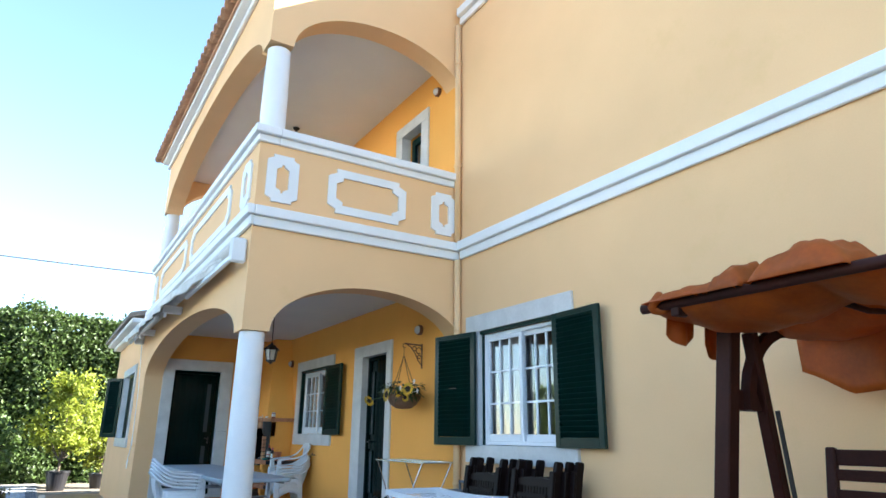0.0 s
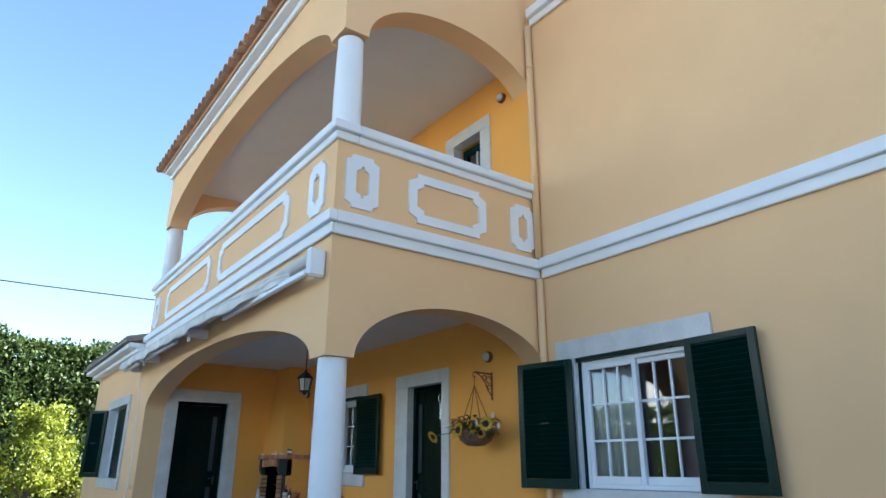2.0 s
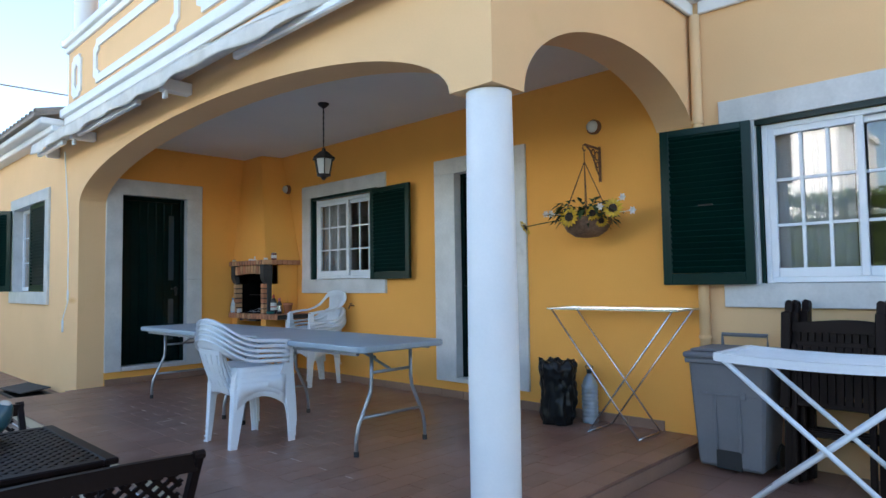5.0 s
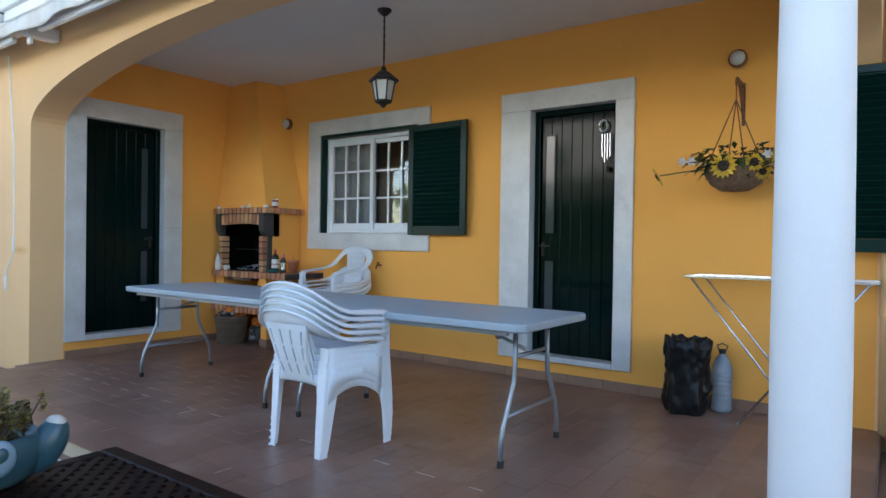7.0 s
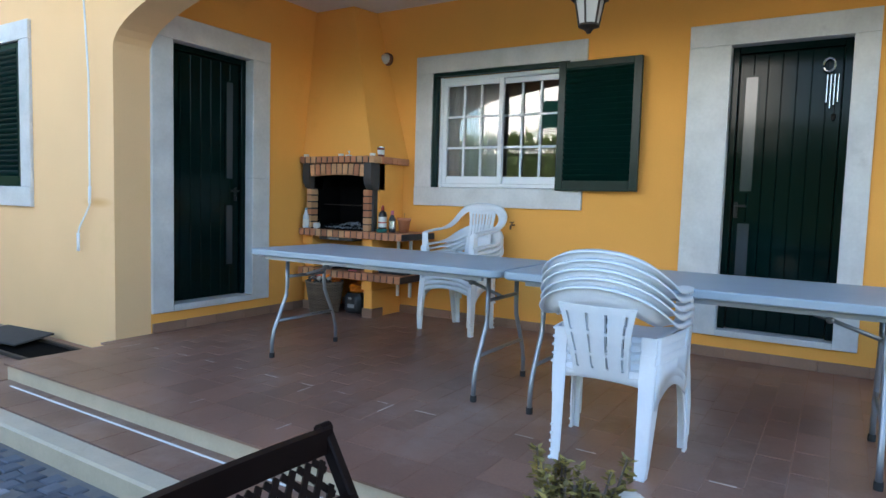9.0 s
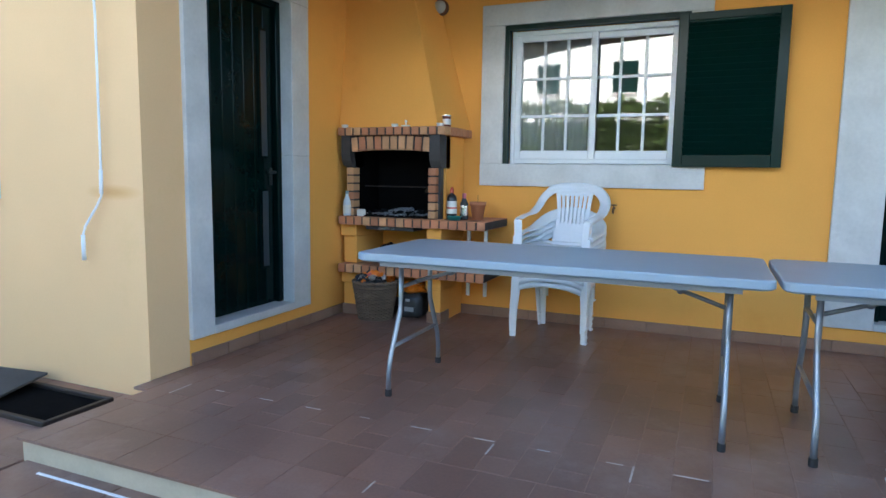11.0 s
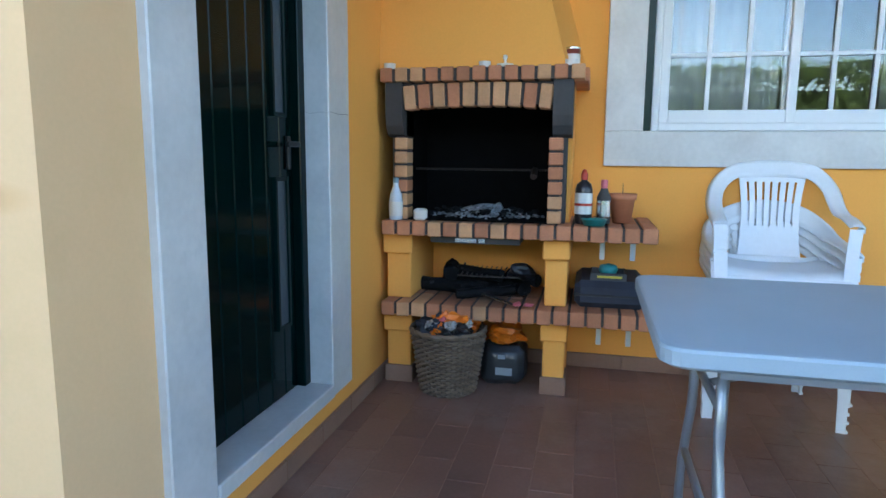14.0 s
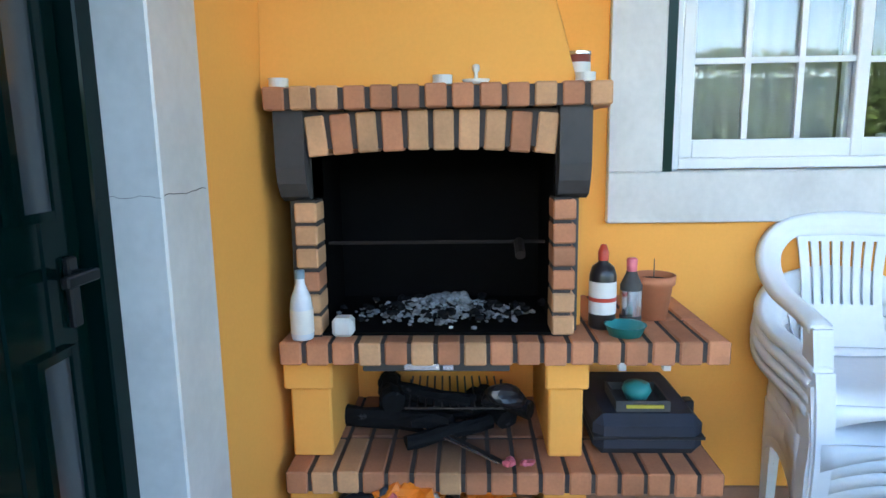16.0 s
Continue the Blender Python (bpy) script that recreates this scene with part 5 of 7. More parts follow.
sunflower((3.45, 6.83, 1.935), (-1, 0.0, 0.1), 0.085)
sunflower((3.55, 6.50, 1.985), (-0.9, -0.5, 0.15), 0.078)
sunflower((3.52, 6.66, 1.955), (-1, -0.2, 0.3), 0.065)
sunflower((3.42, 7.24, 1.88), (-0.2, 0.9, -0.5), 0.072)
sunflower((3.58, 6.62, 1.90), (-0.8, -0.4, -0.3), 0.055)
for p in ((3.55, 7.12, 1.99), (3.6, 6.44, 2.07), (3.6, 6.36, 1.96), (3.5, 6.58, 2.0), (3.52, 7.05, 1.985)):
    bm = bmesh.new()
    for k in range(6):
        a = k * math.pi / 3
        leaf(bm, p, (-0.25, math.cos(a), math.sin(a)), 0.036, 0.021, 0.05, Vector((1, 0, 0)))
    tube(bm, [p, (HX, HY + (p[1] - HY) * 0.3, 1.95)], 0.003, 4)
    part("white_flower", bm, PETAL_W, hb, "small white flower")

# ---- wind chime on the green door ----
wc = thing("wind_chime", (3.97, 7.83, 2.42), "small metal wind chime hanging on the green door", "wind chime")
bm = bmesh.new()
tube(bm, [(3.965, 7.86 + 0.035 * math.cos(a), 2.375 + 0.045 * math.sin(a)) for a in steps(0, 5.9, 14)], 0.008, 6)
part("ring", bm, CHROME, wc)
for i in range(4):
    bm = bmesh.new()
    y = 7.80 + i * 0.022
    tube(bm, [(3.965, y, 2.31), (3.965, y, 2.12 - 0.02 * (i % 3))], 0.006, 6)
    part("chime_tube", bm, CHROME, wc)
bm = bmesh.new()
tube(bm, [(3.965, 7.815, 2.12), (3.965, 7.815, 2.03)], 0.003, 5)
lathe(bm, [(0, 2.05), (0.016, 2.03), (0.01, 2.0), (0, 1.99)], 3.965, 7.815, 8)
part("clapper", bm, IRON, wc)

# ---- rubbish bag, water bottle ----
bg = thing("rubbish_bag", (3.62, 7.08, FLOOR), "black plastic rubbish bag standing on the tiles", "bag")
bm = bmesh.new()
prof = [(0.0, FLOOR), (0.14, FLOOR + 0.005), (0.165, FLOOR + 0.08), (0.17, FLOOR + 0.22), (0.165, FLOOR + 0.36), (0.175, FLOOR + 0.46), (0.16, FLOOR + 0.52), (0.12, FLOOR + 0.49), (0.0, FLOOR + 0.44)]
fine = []
for (r0, z0), (r1, z1) in zip(prof, prof[1:]):
    fine += [(r0 + (r1 - r0) * i / 7, z0 + (z1 - z0) * i / 7) for i in range(7)]
lathe(bm, fine + [prof[-1]], 3.60, 7.08, 72)
for v in bm.verts:
    q = v.co
    n1 = noise.noise(Vector((q.x * 11, q.y * 11, q.z * 5))) + 0.5 * noise.noise(Vector((q.x * 26, q.y * 26, q.z * 14)))
    n2 = abs(noise.noise(Vector((q.x * 17 + q.z * 9, q.y * 17, q.z * 13)))) - 0.25
    v.co += Vector((q.x - 3.60, q.y - 7.08, 0)) * (0.18 * n1 + 0.12 * n2 - 0.12)
    if q.z > FLOOR + 0.4:
        v.co.z += 0.06 * noise.noise(Vector((q.x * 16, q.y * 16, 3)))
part("sack", bm, BAG, bg, smooth=True)
bt = thing("water_bottle", (3.78, 6.90, FLOOR), "large clear plastic water bottle beside the rubbish bag", "bottle")
CLEAR = mat("cloudy_clear_plastic", (0.50, 0.58, 0.66), 0.15, vary=0.1, bump=0.05, spec=0.8)
CLEAR.node_tree.nodes["Principled BSDF"].inputs["Transmission Weight"].default_value = 0.55
bm = bmesh.new()
pr = [(0, FLOOR), (0.066, FLOOR + 0.004), (0.07, FLOOR + 0.02)]
for i in range(8):
    z = FLOOR + 0.04 + i * 0.032
    pr += [(0.070, z), (0.066, z + 0.010), (0.066, z + 0.016), (0.070, z + 0.026)]
pr += [(0.068, FLOOR + 0.31), (0.045, FLOOR + 0.37), (0.02, FLOOR + 0.40), (0.02, FLOOR + 0.42)]
lathe(bm, pr, 3.78, 6.885, 20)
part("bottle_body", bm, CLEAR, bt, smooth=True)
bm = bmesh.new()
lathe(bm, [(0.022, FLOOR + 0.405), (0.023, FLOOR + 0.435), (0, FLOOR + 0.437)], 3.78, 6.885, 14)
tube(bm, [(3.78, 6.865, FLOOR + 0.42), (3.78, 6.85, FLOOR + 0.46), (3.78, 6.885, FLOOR + 0.475), (3.78, 6.92, FLOOR + 0.46), (3.78, 6.905, FLOOR + 0.42)], 0.005, 6)
part("cap", bm, RUBBER, bt, "dark screw cap with a carrying loop")

# ---- clothes racks ----


def clothes_rack(name, x0, x1, ya, yb, z, foot_a, foot_b, z0, r, material, rods, label, bow=0.0, band=0.03):
    """A folding clothes rack with crossed legs; its long side lies along y."""
    ob = thing(name, ((x0 + x1) / 2, (ya + yb) / 2, z0), label, "clothes rack", "clothes racks")
    bm = bmesh.new()
    for x, in ((x0,), (x1,)):
        sweep(bm, [(x, ya + (yb - ya) * t, z - bow * 4 * t * (1 - t)) for t in steps(0, 1, 10)], r * 2, band)
    for y in (ya, yb):
        beam(bm, (x0, y, z), (x1, y, z), r * 2, band, bevel=0.003)
    part("top_frame", bm, material, ob)
    for i in range(1, rods):
        t = i / rods
        bm = bmesh.new()
        x = x0 + (x1 - x0) * t
        tube(bm, [(x, ya + (yb - ya) * s, z + band * 0.2 - bow * 4 * s * (1 - s)) for s in steps(0, 1, 6)], r * 0.28 if r > 0.01 else 0.003, 5)
        part("rod", bm, material, ob)
    for x, off in ((x0 + r * 1.5, 0), (x1 - r * 1.5, 0)):
        for top, foot, dx in ((ya + (yb - ya) * 0.04, foot_b, r * 1.2), (yb - (yb - ya) * 0.04, foot_a, -r * 1.2)):
            bm = bmesh.new()
            tube(bm, [(x + dx, top, z - band * 0.4), (x + dx, foot, z0 + r)], r, 9)
            part("leg", bm, material, ob, smooth=True)
    for foot in (foot_a, foot_b):
        bm = bmesh.new()
        tube(bm, [(x0 + r, foot, z0 + r), (x1 - r, foot, z0 + r)], r, 8)
        part("foot_bar", bm, material, ob, smooth=True)
    return ob


clothes_rack("clothes_rack", 3.46, 3.84, 5.98, 7.07, 1.205, 6.30, 6.72, FLOOR, 0.007, CHROME, 8, "slim metal folding clothes rack on the porch tiles", band=0.014)
clothes_rack("clothes_rack", 2.80, 3.34, 4.40, 5.47, 0.985, 4.50, 5.36, LOW, 0.015, PLASTIC, 9, "white folding clothes rack with crossed legs", bow=0.02, band=0.045)

# ---- grey wheeled bin ----
bn = thing("wheeled_bin", (3.62, 5.68, LOW), "grey plastic wheeled bin beside the porch step", "bin")
bm = bmesh.new()
vs = box(bm, 3.42, 3.84, 5.40, 5.90, LOW + 0.03, 0.90, bevel=0.02)
for v in vs:
    k = (0.90 - v.co.z) / 0.74
    v.co.x += (3.63 - v.co.x) * 0.16 * k
    v.co.y += (5.65 - v.co.y) * 0.18 * k
part("body", bm, BIN, bn)
part("lid", boxes((3.395, 3.865, 5.375, 5.925, 0.895, 0.935), (3.43, 3.83, 5.41, 5.89, 0.935, 0.955), bevel=0.012), BIN, bn)
part("rim", boxes((3.405, 3.855, 5.385, 5.915, 0.860, 0.893), bevel=0.006), BIN, bn)
bm = bmesh.new()
tube(bm, [(3.80, 5.50, 0.93), (3.80, 5.50, 1.03), (3.80, 5.80, 1.03), (3.80, 5.80, 0.93)], 0.014, 8)
part("lid_handle", bm, BIN, bn)
# Black box set proud of the body, drawn as the foot cut-out's shade.
part("foot_shade", boxes((3.446, 3.49, 5.575, 5.735, LOW + 0.028, LOW + 0.15)), RUBBER, bn, "dark box standing for the shaded recess at the foot")
for y in (5.572, 5.728):
    part("front_rib", boxes((3.425, 3.47, y - 0.008, y + 0.008, LOW + 0.15, 0.66), bevel=0.003), BIN, bn)
part("front_latch", boxes((3.425, 3.46, 5.47, 5.83, 0.655, 0.672), (3.42, 3.46, 5.53, 5.56, 0.640, 0.690), bevel=0.003), BIN, bn)
for y in (5.45, 5.83):
    bm = bmesh.new()
    lathe(bm, [(0, -0.025), (0.075, -0.025), (0.085, -0.012), (0.085, 0.012), (0.075, 0.025), (0, 0.025)], 0, 0, 20)
    bmesh.ops.transform(bm, verts=bm.verts, matrix=pose(3.78, y, LOW + 0.085, 90, 0, 0))
    part("wheel", bm, RUBBER, bn)

# ---- folded garden chairs ----


def folded_chair(label):
    """A tall slatted garden chair folded flat, facing -x; foot at the origin."""
    ob = thing("folding_chair", (0, 0, 0), label, "chair", "folded garden chairs")
    w, h = 0.25, 1.12
    for s in (-1, 1):
        bm = bmesh.new()
        pts = [(0.0, s * w, 0.0), (0.0, s * w, 0.5), (-0.012, s * w, 0.85), (-0.004, s * w, 1.04), (0.006, s * w, h)]
        sweep(bm, pts, 0.042, 0.066, up=(1, 0, 0))
        tube(bm, [(0.006 - 0.031, s * w, h), (0.006 + 0.031, s * w, h)], 0.019, 10)
        part("stile", bm, BROWN, ob)
        bm = bmesh.new()
        beam(bm, (-0.045, s * (w - 0.045), 0.02), (-0.05, s * (w - 0.045), 0.86), 0.03, 0.05, up=(1, 0, 0), bevel=0.004)
        part("front_leg", bm, BROWN, ob)
        bm = bmesh.new()
        beam(bm, (-0.075, s * (w + 0.005), 0.46), (-0.055, s * (w + 0.005), 1.06), 0.055, 0.028, up=(1, 0, 0), bevel=0.006)
        part("armrest", bm, BROWN, ob)
    bm = bmesh.new()
    sheet(bm, lambda u, v: (-0.012, u, 0.935 + v * (0.045 + 0.03 * math.cos(u / w * 1.4))), steps(-w, w, 10), [0, 1], 0.022)
    part("top_rail", bm, BROWN, ob)
    part("mid_rail", boxes((-0.02, 0.005, -w, w, 0.56, 0.61), bevel=0.003), BROWN, ob)
    part("low_rail", boxes((-0.02, 0.005, -w, w, 0.30, 0.335), bevel=0.003), BROWN, ob)
    for i in range(11):
        y = -w + 0.05 + i * (2 * w - 0.1) / 10
        part("slat", boxes((-0.016, 0.0, y - 0.016, y + 0.016, 0.61, 0.94)), BROWN, ob)
    for i in range(9):
        y = -w + 0.07 + i * (2 * w - 0.14) / 8
        part("seat_slat", boxes((-0.062, -0.046, y - 0.019, y + 0.019, 0.50, 0.86)), BROWN, ob)
    for z in (0.48, 0.85):
        part("seat_rail", boxes((-0.064, -0.040, -w + 0.06, w - 0.06, z, z + 0.03), bevel=0.003), BROWN, ob)
    return ob


first = None
for yc, n, dy in ((5.03, 3, 0.03), (4.30, 3, 0.04)):
    for i in range(n):
        m = pose(3.50 + 0.075 * i, yc + dy * (i - 1) * (1 if i % 2 else -1), LOW, 0, 6.5, 4 * (i % 2) - 2)
        if first is None:
            first = folded_chair("dark brown slatted garden chair folded against the wall")
            first.matrix_basis = m
        else:
            copy_thing(first, m)

# ---- canopy swing ----
SW = thing("garden_swing", (3.2, 0.9, LOW), "dark wooden garden swing with an orange canvas canopy", "swing")
for y in (1.93, -0.15):
    s = 1 if y > 1 else -1
    bm = bmesh.new()
    beam(bm, (2.84, y + s * 0.255, LOW), (2.86, y, 2.00), 0.082, 0.082, up=(0, 1, 0), bevel=0.006)
    part("front_post", bm, WOOD_D, SW)
    bm = bmesh.new()
    beam(bm, (2.98, y - s * 0.03, 1.98), (3.58, y + s * 0.20, LOW), 0.06, 0.06, up=(0, 1, 0), bevel=0.006)
    part("rear_post", bm, WOOD_D, SW)
    bm = bmesh.new()
    pts = [(2.95 + 0.42 * (1 - math.cos(a)), y - 0.0, 1.60 + 0.42 * math.sin(a)) for a in steps(0, 1.5, 7)]
    sweep(bm, pts, 0.055, 0.05, up=(0, 1, 0))
    part("curved_brace", bm, WOOD_D, SW)
    part("cross_block", boxes((2.88, 3.10, y + s * 0.04 - 0.03, y + s * 0.04 + 0.03, 1.60, 1.70), bevel=0.005), WOOD_D, SW)
    bm = bmesh.new()
    beam(bm, (2.46, y, 2.045), (3.72, y, 2.10), 0.045, 0.06, bevel=0.005)
    part("canopy_rafter", bm, WOOD_D, SW)
    bm = bmesh.new()
    tube(bm, [(3.05, y - s * 0.08, 1.60), (3.10, y - s * 0.09, 1.05)], 0.012, 8)
    part("hanger", bm, IRON, SW, "dark steel hanger rod")
bm = bmesh.new()
tube(bm, [(2.47, 2.12, 2.075), (2.47, -0.4, 2.075)], 0.024, 12)
tube(bm, [(3.72, 2.16, 2.12), (3.72, -0.4, 2.12)], 0.024, 12)
part("canopy_bar", bm, WOOD_D, SW, smooth=True)


def canopy(u, v):
    """u along y, v from the front bar to the rear bar; hangs in deep folds between the cross bars."""
    y = 2.08 - u * 2.36
    bay = abs(math.sin(math.pi * v * 2.0)) ** 0.8
    along_bar = 0.25 + 0.75 * abs(math.sin(math.pi * (u * 3.05 + 0.02))) ** 0.7
    crease = 0.018 * noise.noise(Vector((u * 16, v * 6, 0))) + 0.008 * noise.noise(Vector((u * 40, v * 14, 3)))
    return (2.47 + 1.25 * v, y, 2.07 + 0.03 * v - 0.125 * bay * along_bar + crease)


bm = bmesh.new()
sheet(bm, canopy, steps(0, 1, 90), steps(0, 1, 36), 0.004)
part("canopy_cloth", bm, CLOTH_O, SW, "sagging orange canvas cloth", smooth=True)
bm = bmesh.new()
sheet(bm, lambda u, v: (3.66 + 0.015 * math.sin(u * 22) + 0.02 * v, 2.05 - u * 2.3, 2.10 - v * (0.36 - 0.10 * (1 - min(1, u * 9)) + 0.03 * math.sin(u * 11)) + 0.010 * noise.noise(Vector((u * 14, v * 3, 5)))), steps(0, 1, 70), steps(0, 1, 8), 0.003)
part("valance", bm, CLOTH_O, SW, "long orange valance hanging at the rear", smooth=True)
for x0f, x1f, deep, sd in ((2.60, 2.80, 0.15, 1), (2.86, 3.06, 0.20, 5)):
    bm = bmesh.new()
    sheet(bm, lambda u, v: (x0f + u * (x1f - x0f), 2.075 + 0.014 * math.sin(u * 8 + sd) + 0.015 * v, 2.06 - v * deep * (0.30 + 0.70 * math.sin(math.pi * (0.12 + 0.76 * u)) ** 0.7)), steps(0, 1, 16), steps(0, 1, 7), 0.003)
    part("end_valance", bm, CLOTH_O, SW, "hanging orange end flap", smooth=True)
bm = bmesh.new()
tube(bm, [(2.47 + 0.036 * math.cos(a), 2.02 + 0.02 * math.sin(a * 2), 2.09 + 0.036 * math.sin(a)) for a in steps(0, 5.6, 12)], 0.022, 8)
part("cloth_loop", bm, CLOTH_O, SW, "orange cloth looped over the front bar", smooth=True)


def ruck(cy, cx, ry, rx, h, seed):
    bm = bmesh.new()
    def fn(u, v):
        y, x = cy + ry * (2 * u - 1), cx + rx * (2 * v - 1)
        e = max(0.0, 1 - (2 * u - 1) ** 2) * max(0.0, 1 - (2 * v - 1) ** 2)
        return (x, y, 2.115 + h * e ** 0.45 * (0.8 + 0.4 * noise.noise(Vector((u * 5, v * 4, seed)))) - 0.03 * (1 - e))
    sheet(bm, fn, steps(0, 1, 18), steps(0, 1, 10), 0.003)
    part("rucked_cloth", bm, CLOTH_O, SW, "rucked fold of orange cloth", smooth=True)


ruck(1.33, 2.66, 0.20, 0.26, 0.165, 2)
ruck(1.655, 2.62, 0.085, 0.20, 0.125, 7)
ruck(1.80, 2.58, 0.20, 0.16, 0.055, 13)
ruck(0.55, 2.72, 0.34, 0.32, 0.09, 11)
ruck(1.93, 2.62, 0.14, 0.22, 0.05, 4)
ruck(-0.05, 2.72, 0.28, 0.3, 0.10, 9)
for i in range(3):
    bm = bmesh.new()
    y = 1.4 - i * 0.65
    tube(bm, [(2.50, y, 2.06), (3.08, y - 0.02, 2.02), (3.70, y, 2.08)], 0.014, 8)
    part("canopy_rib", bm, WOOD_D, SW)
for s in (1.86, -0.08):
    bm = bmesh.new()
    beam(bm, (3.50, s, 1.43), (3.32, s, 0.55), 0.045, 0.05, up=(0, 1, 0), bevel=0.008)
    part("seat_stile", bm, WOOD_D, SW)
    bm = bmesh.new()
    beam(bm, (2.85, s, 0.60), (3.34, s, 0.55), 0.045, 0.06, bevel=0.006)
    part("seat_side", bm, WOOD_D, SW)
for i in range(7):
    z = 1.40 - i * 0.095
    x = 3.495 - i * 0.0195
    part("back_slat", boxes((x - 0.012, x + 0.008, -0.06, 1.84, z - (0.055 if i == 0 else 0.032), z + 0.022), bevel=0.004), WOOD_D, SW)
for i in range(6):
    part("seat_slat", boxes((2.86 + i * 0.08, 2.925 + i * 0.08, -0.06, 1.84, 0.615 - i * 0.008, 0.635 - i * 0.008), bevel=0.003), WOOD_D, SW)

# ---- lattice garden set ----


def lattice(bm, put, u0, u1, v0, v1, pitch, w, d, rows=None):
    """A grid of crossed diagonal bars; put(u, v, w) gives the place."""
    n = int((u1 - u0 + v1 - v0) / pitch) + 1
    for sgn in (1, -1):
        for i in range(-int((v1 - v0) / pitch) - 1, n):
            c = u0 + i * pitch
            a, b = (c, v0), (c + (v1 - v0), v1)
            if sgn < 0:
                a, b = (c, v1), (c + (v1 - v0), v0)
            t0, t1 = max(0, (u0 - a[0]) / (b[0] - a[0])), min(1, (u1 - a[0]) / (b[0] - a[0]))
            if t1 <= t0 + 0.02:
                continue
            p = (a[0] + (b[0] - a[0]) * t0, a[1] + (b[1] - a[1]) * t0)
            q = (a[0] + (b[0] - a[0]) * t1, a[1] + (b[1] - a[1]) * t1)
            P, Q = Vector(put(*p)), Vector(put(*q))
            nrm = (Vector(put(u1, v0)) - Vector(put(u0, v0))).cross(Vector(put(u0, v1)) - Vector(put(u0, v0))).normalized()
            beam(bm, P + nrm * (0.001 * sgn), Q + nrm * (0.001 * sgn), w, d, up=nrm)


def lattice_bench(y_back, face, x0, x1, z_top, label):
    """A two-seat bench with a lattice back; face +1 looks to +y."""
    ob = thing("garden_bench", ((x0 + x1) / 2, y_back + face * 0.25, G0), label, "bench", "lattice garden furniture")
    lean = 0.16
    zs = G0 + 0.33

    def put(u, v):
        return (u, y_back + face * lean * (1 - (v - zs) / (z_top - zs)), v)
    bm = bmesh.new()
    lattice(bm, put, x0 + 0.05, x1 - 0.05, zs + 0.10, z_top - 0.07, 0.062, 0.020, 0.008)
    part("back_lattice", bm, BROWN, ob)
    bm = bmesh.new()
    pts = [(x0 + (x1 - x0) * t, put(0, z_top - 0.035)[1], z_top - 0.035 + 0.012 * math.sin(math.pi * t)) for t in steps(0, 1, 8)]
    sweep(bm, pts, 0.03, 0.075)
    part("top_rail", bm, BROWN, ob)
    bm = bmesh.new()
    beam(bm, put(x0, zs + 0.075), put(x1, zs + 0.075), 0.03, 0.05)
    part("lower_rail", bm, BROWN, ob)
    for x in (x0, x1):
        bm = bmesh.new()
        beam(bm, put(x, z_top), put(x, zs), 0.045, 0.035, up=(1, 0, 0), bevel=0.005)
        beam(bm, put(x, zs), (x, put(x, zs)[1] - face * 0.05, G0), 0.045, 0.035, up=(1, 0, 0), bevel=0.005)
        tube(bm, [put(x - 0.0225, z_top - 0.005), put(x + 0.0225, z_top - 0.005)], 0.020, 10)
        part("back_post", bm, BROWN, ob)
        bm = bmesh.new()
        yf = y_back + face * 0.60
        beam(bm, (x, yf, G0), (x, yf, zs - 0.031), 0.04, 0.04, up=(1, 0, 0), bevel=0.005)
        part("front_leg", bm, BROWN, ob)
    bm = bmesh.new()
    ya, yb2 = sorted((y_back + face * 0.17, y_back + face * 0.62))
    box(bm, x0 + 0.02, x1 - 0.02, ya, yb2, zs - 0.03, zs, bevel=0.008)
    part("seat", bm, BROWN, ob)
    return ob


lattice_bench(6.69, 1, -0.62, 0.35, 0.72, "dark brown lattice garden bench on the cobbles")
lattice_bench(9.03, -1, -0.72, 0.22, 0.665, "dark brown lattice garden bench facing the low table")
TZ = 0.66
tb = thing("garden_table", (-0.25, 7.63, G0), "dark brown lattice-topped low garden table on the cobbles", "table", "lattice garden furniture")
tx0, tx1, ty0, ty1 = -0.60, 0.19, 7.14, 8.15
part("top_frame", boxes((tx0, tx0 + 0.06, ty0, ty1, TZ - 0.03, TZ), (tx1 - 0.06, tx1, ty0, ty1, TZ - 0.03, TZ), (tx0 + 0.06, tx1 - 0.06, ty0, ty0 + 0.06, TZ - 0.029, TZ - 0.001), (tx0 + 0.06, tx1 - 0.06, ty1 - 0.06, ty1, TZ - 0.029, TZ - 0.001), bevel=0.006), BROWN, tb)
bm = bmesh.new()
lattice(bm, lambda u, v: (u, v, TZ - 0.008), tx0 + 0.06, tx1 - 0.06, ty0 + 0.06, ty1 - 0.06, 0.062, 0.026, 0.008)
part("top_lattice", bm, BROWN, tb)
part("apron", boxes((tx0 + 0.03, tx0 + 0.05, ty0 + 0.05, ty1 - 0.05, TZ - 0.09, TZ - 0.03), (tx1 - 0.05, tx1 - 0.03, ty0 + 0.05, ty1 - 0.05, TZ - 0.09, TZ - 0.03), (tx0 + 0.05, tx1 - 0.05, ty0 + 0.03, ty0 + 0.05, TZ - 0.09, TZ - 0.03), (tx0 + 0.05, tx1 - 0.05, ty1 - 0.05, ty1 - 0.03, TZ - 0.09, TZ - 0.03)), BROWN, tb)
for x in (tx0 + 0.05, tx1 - 0.05):
    for y in (ty0 + 0.05, ty1 - 0.05):
        bm = bmesh.new()
        beam(bm, (x, y, TZ - 0.03), (x, y, G0), 0.045, 0.045, up=(1, 0, 0), bevel=0.006)
        part("leg", bm, BROWN, tb)

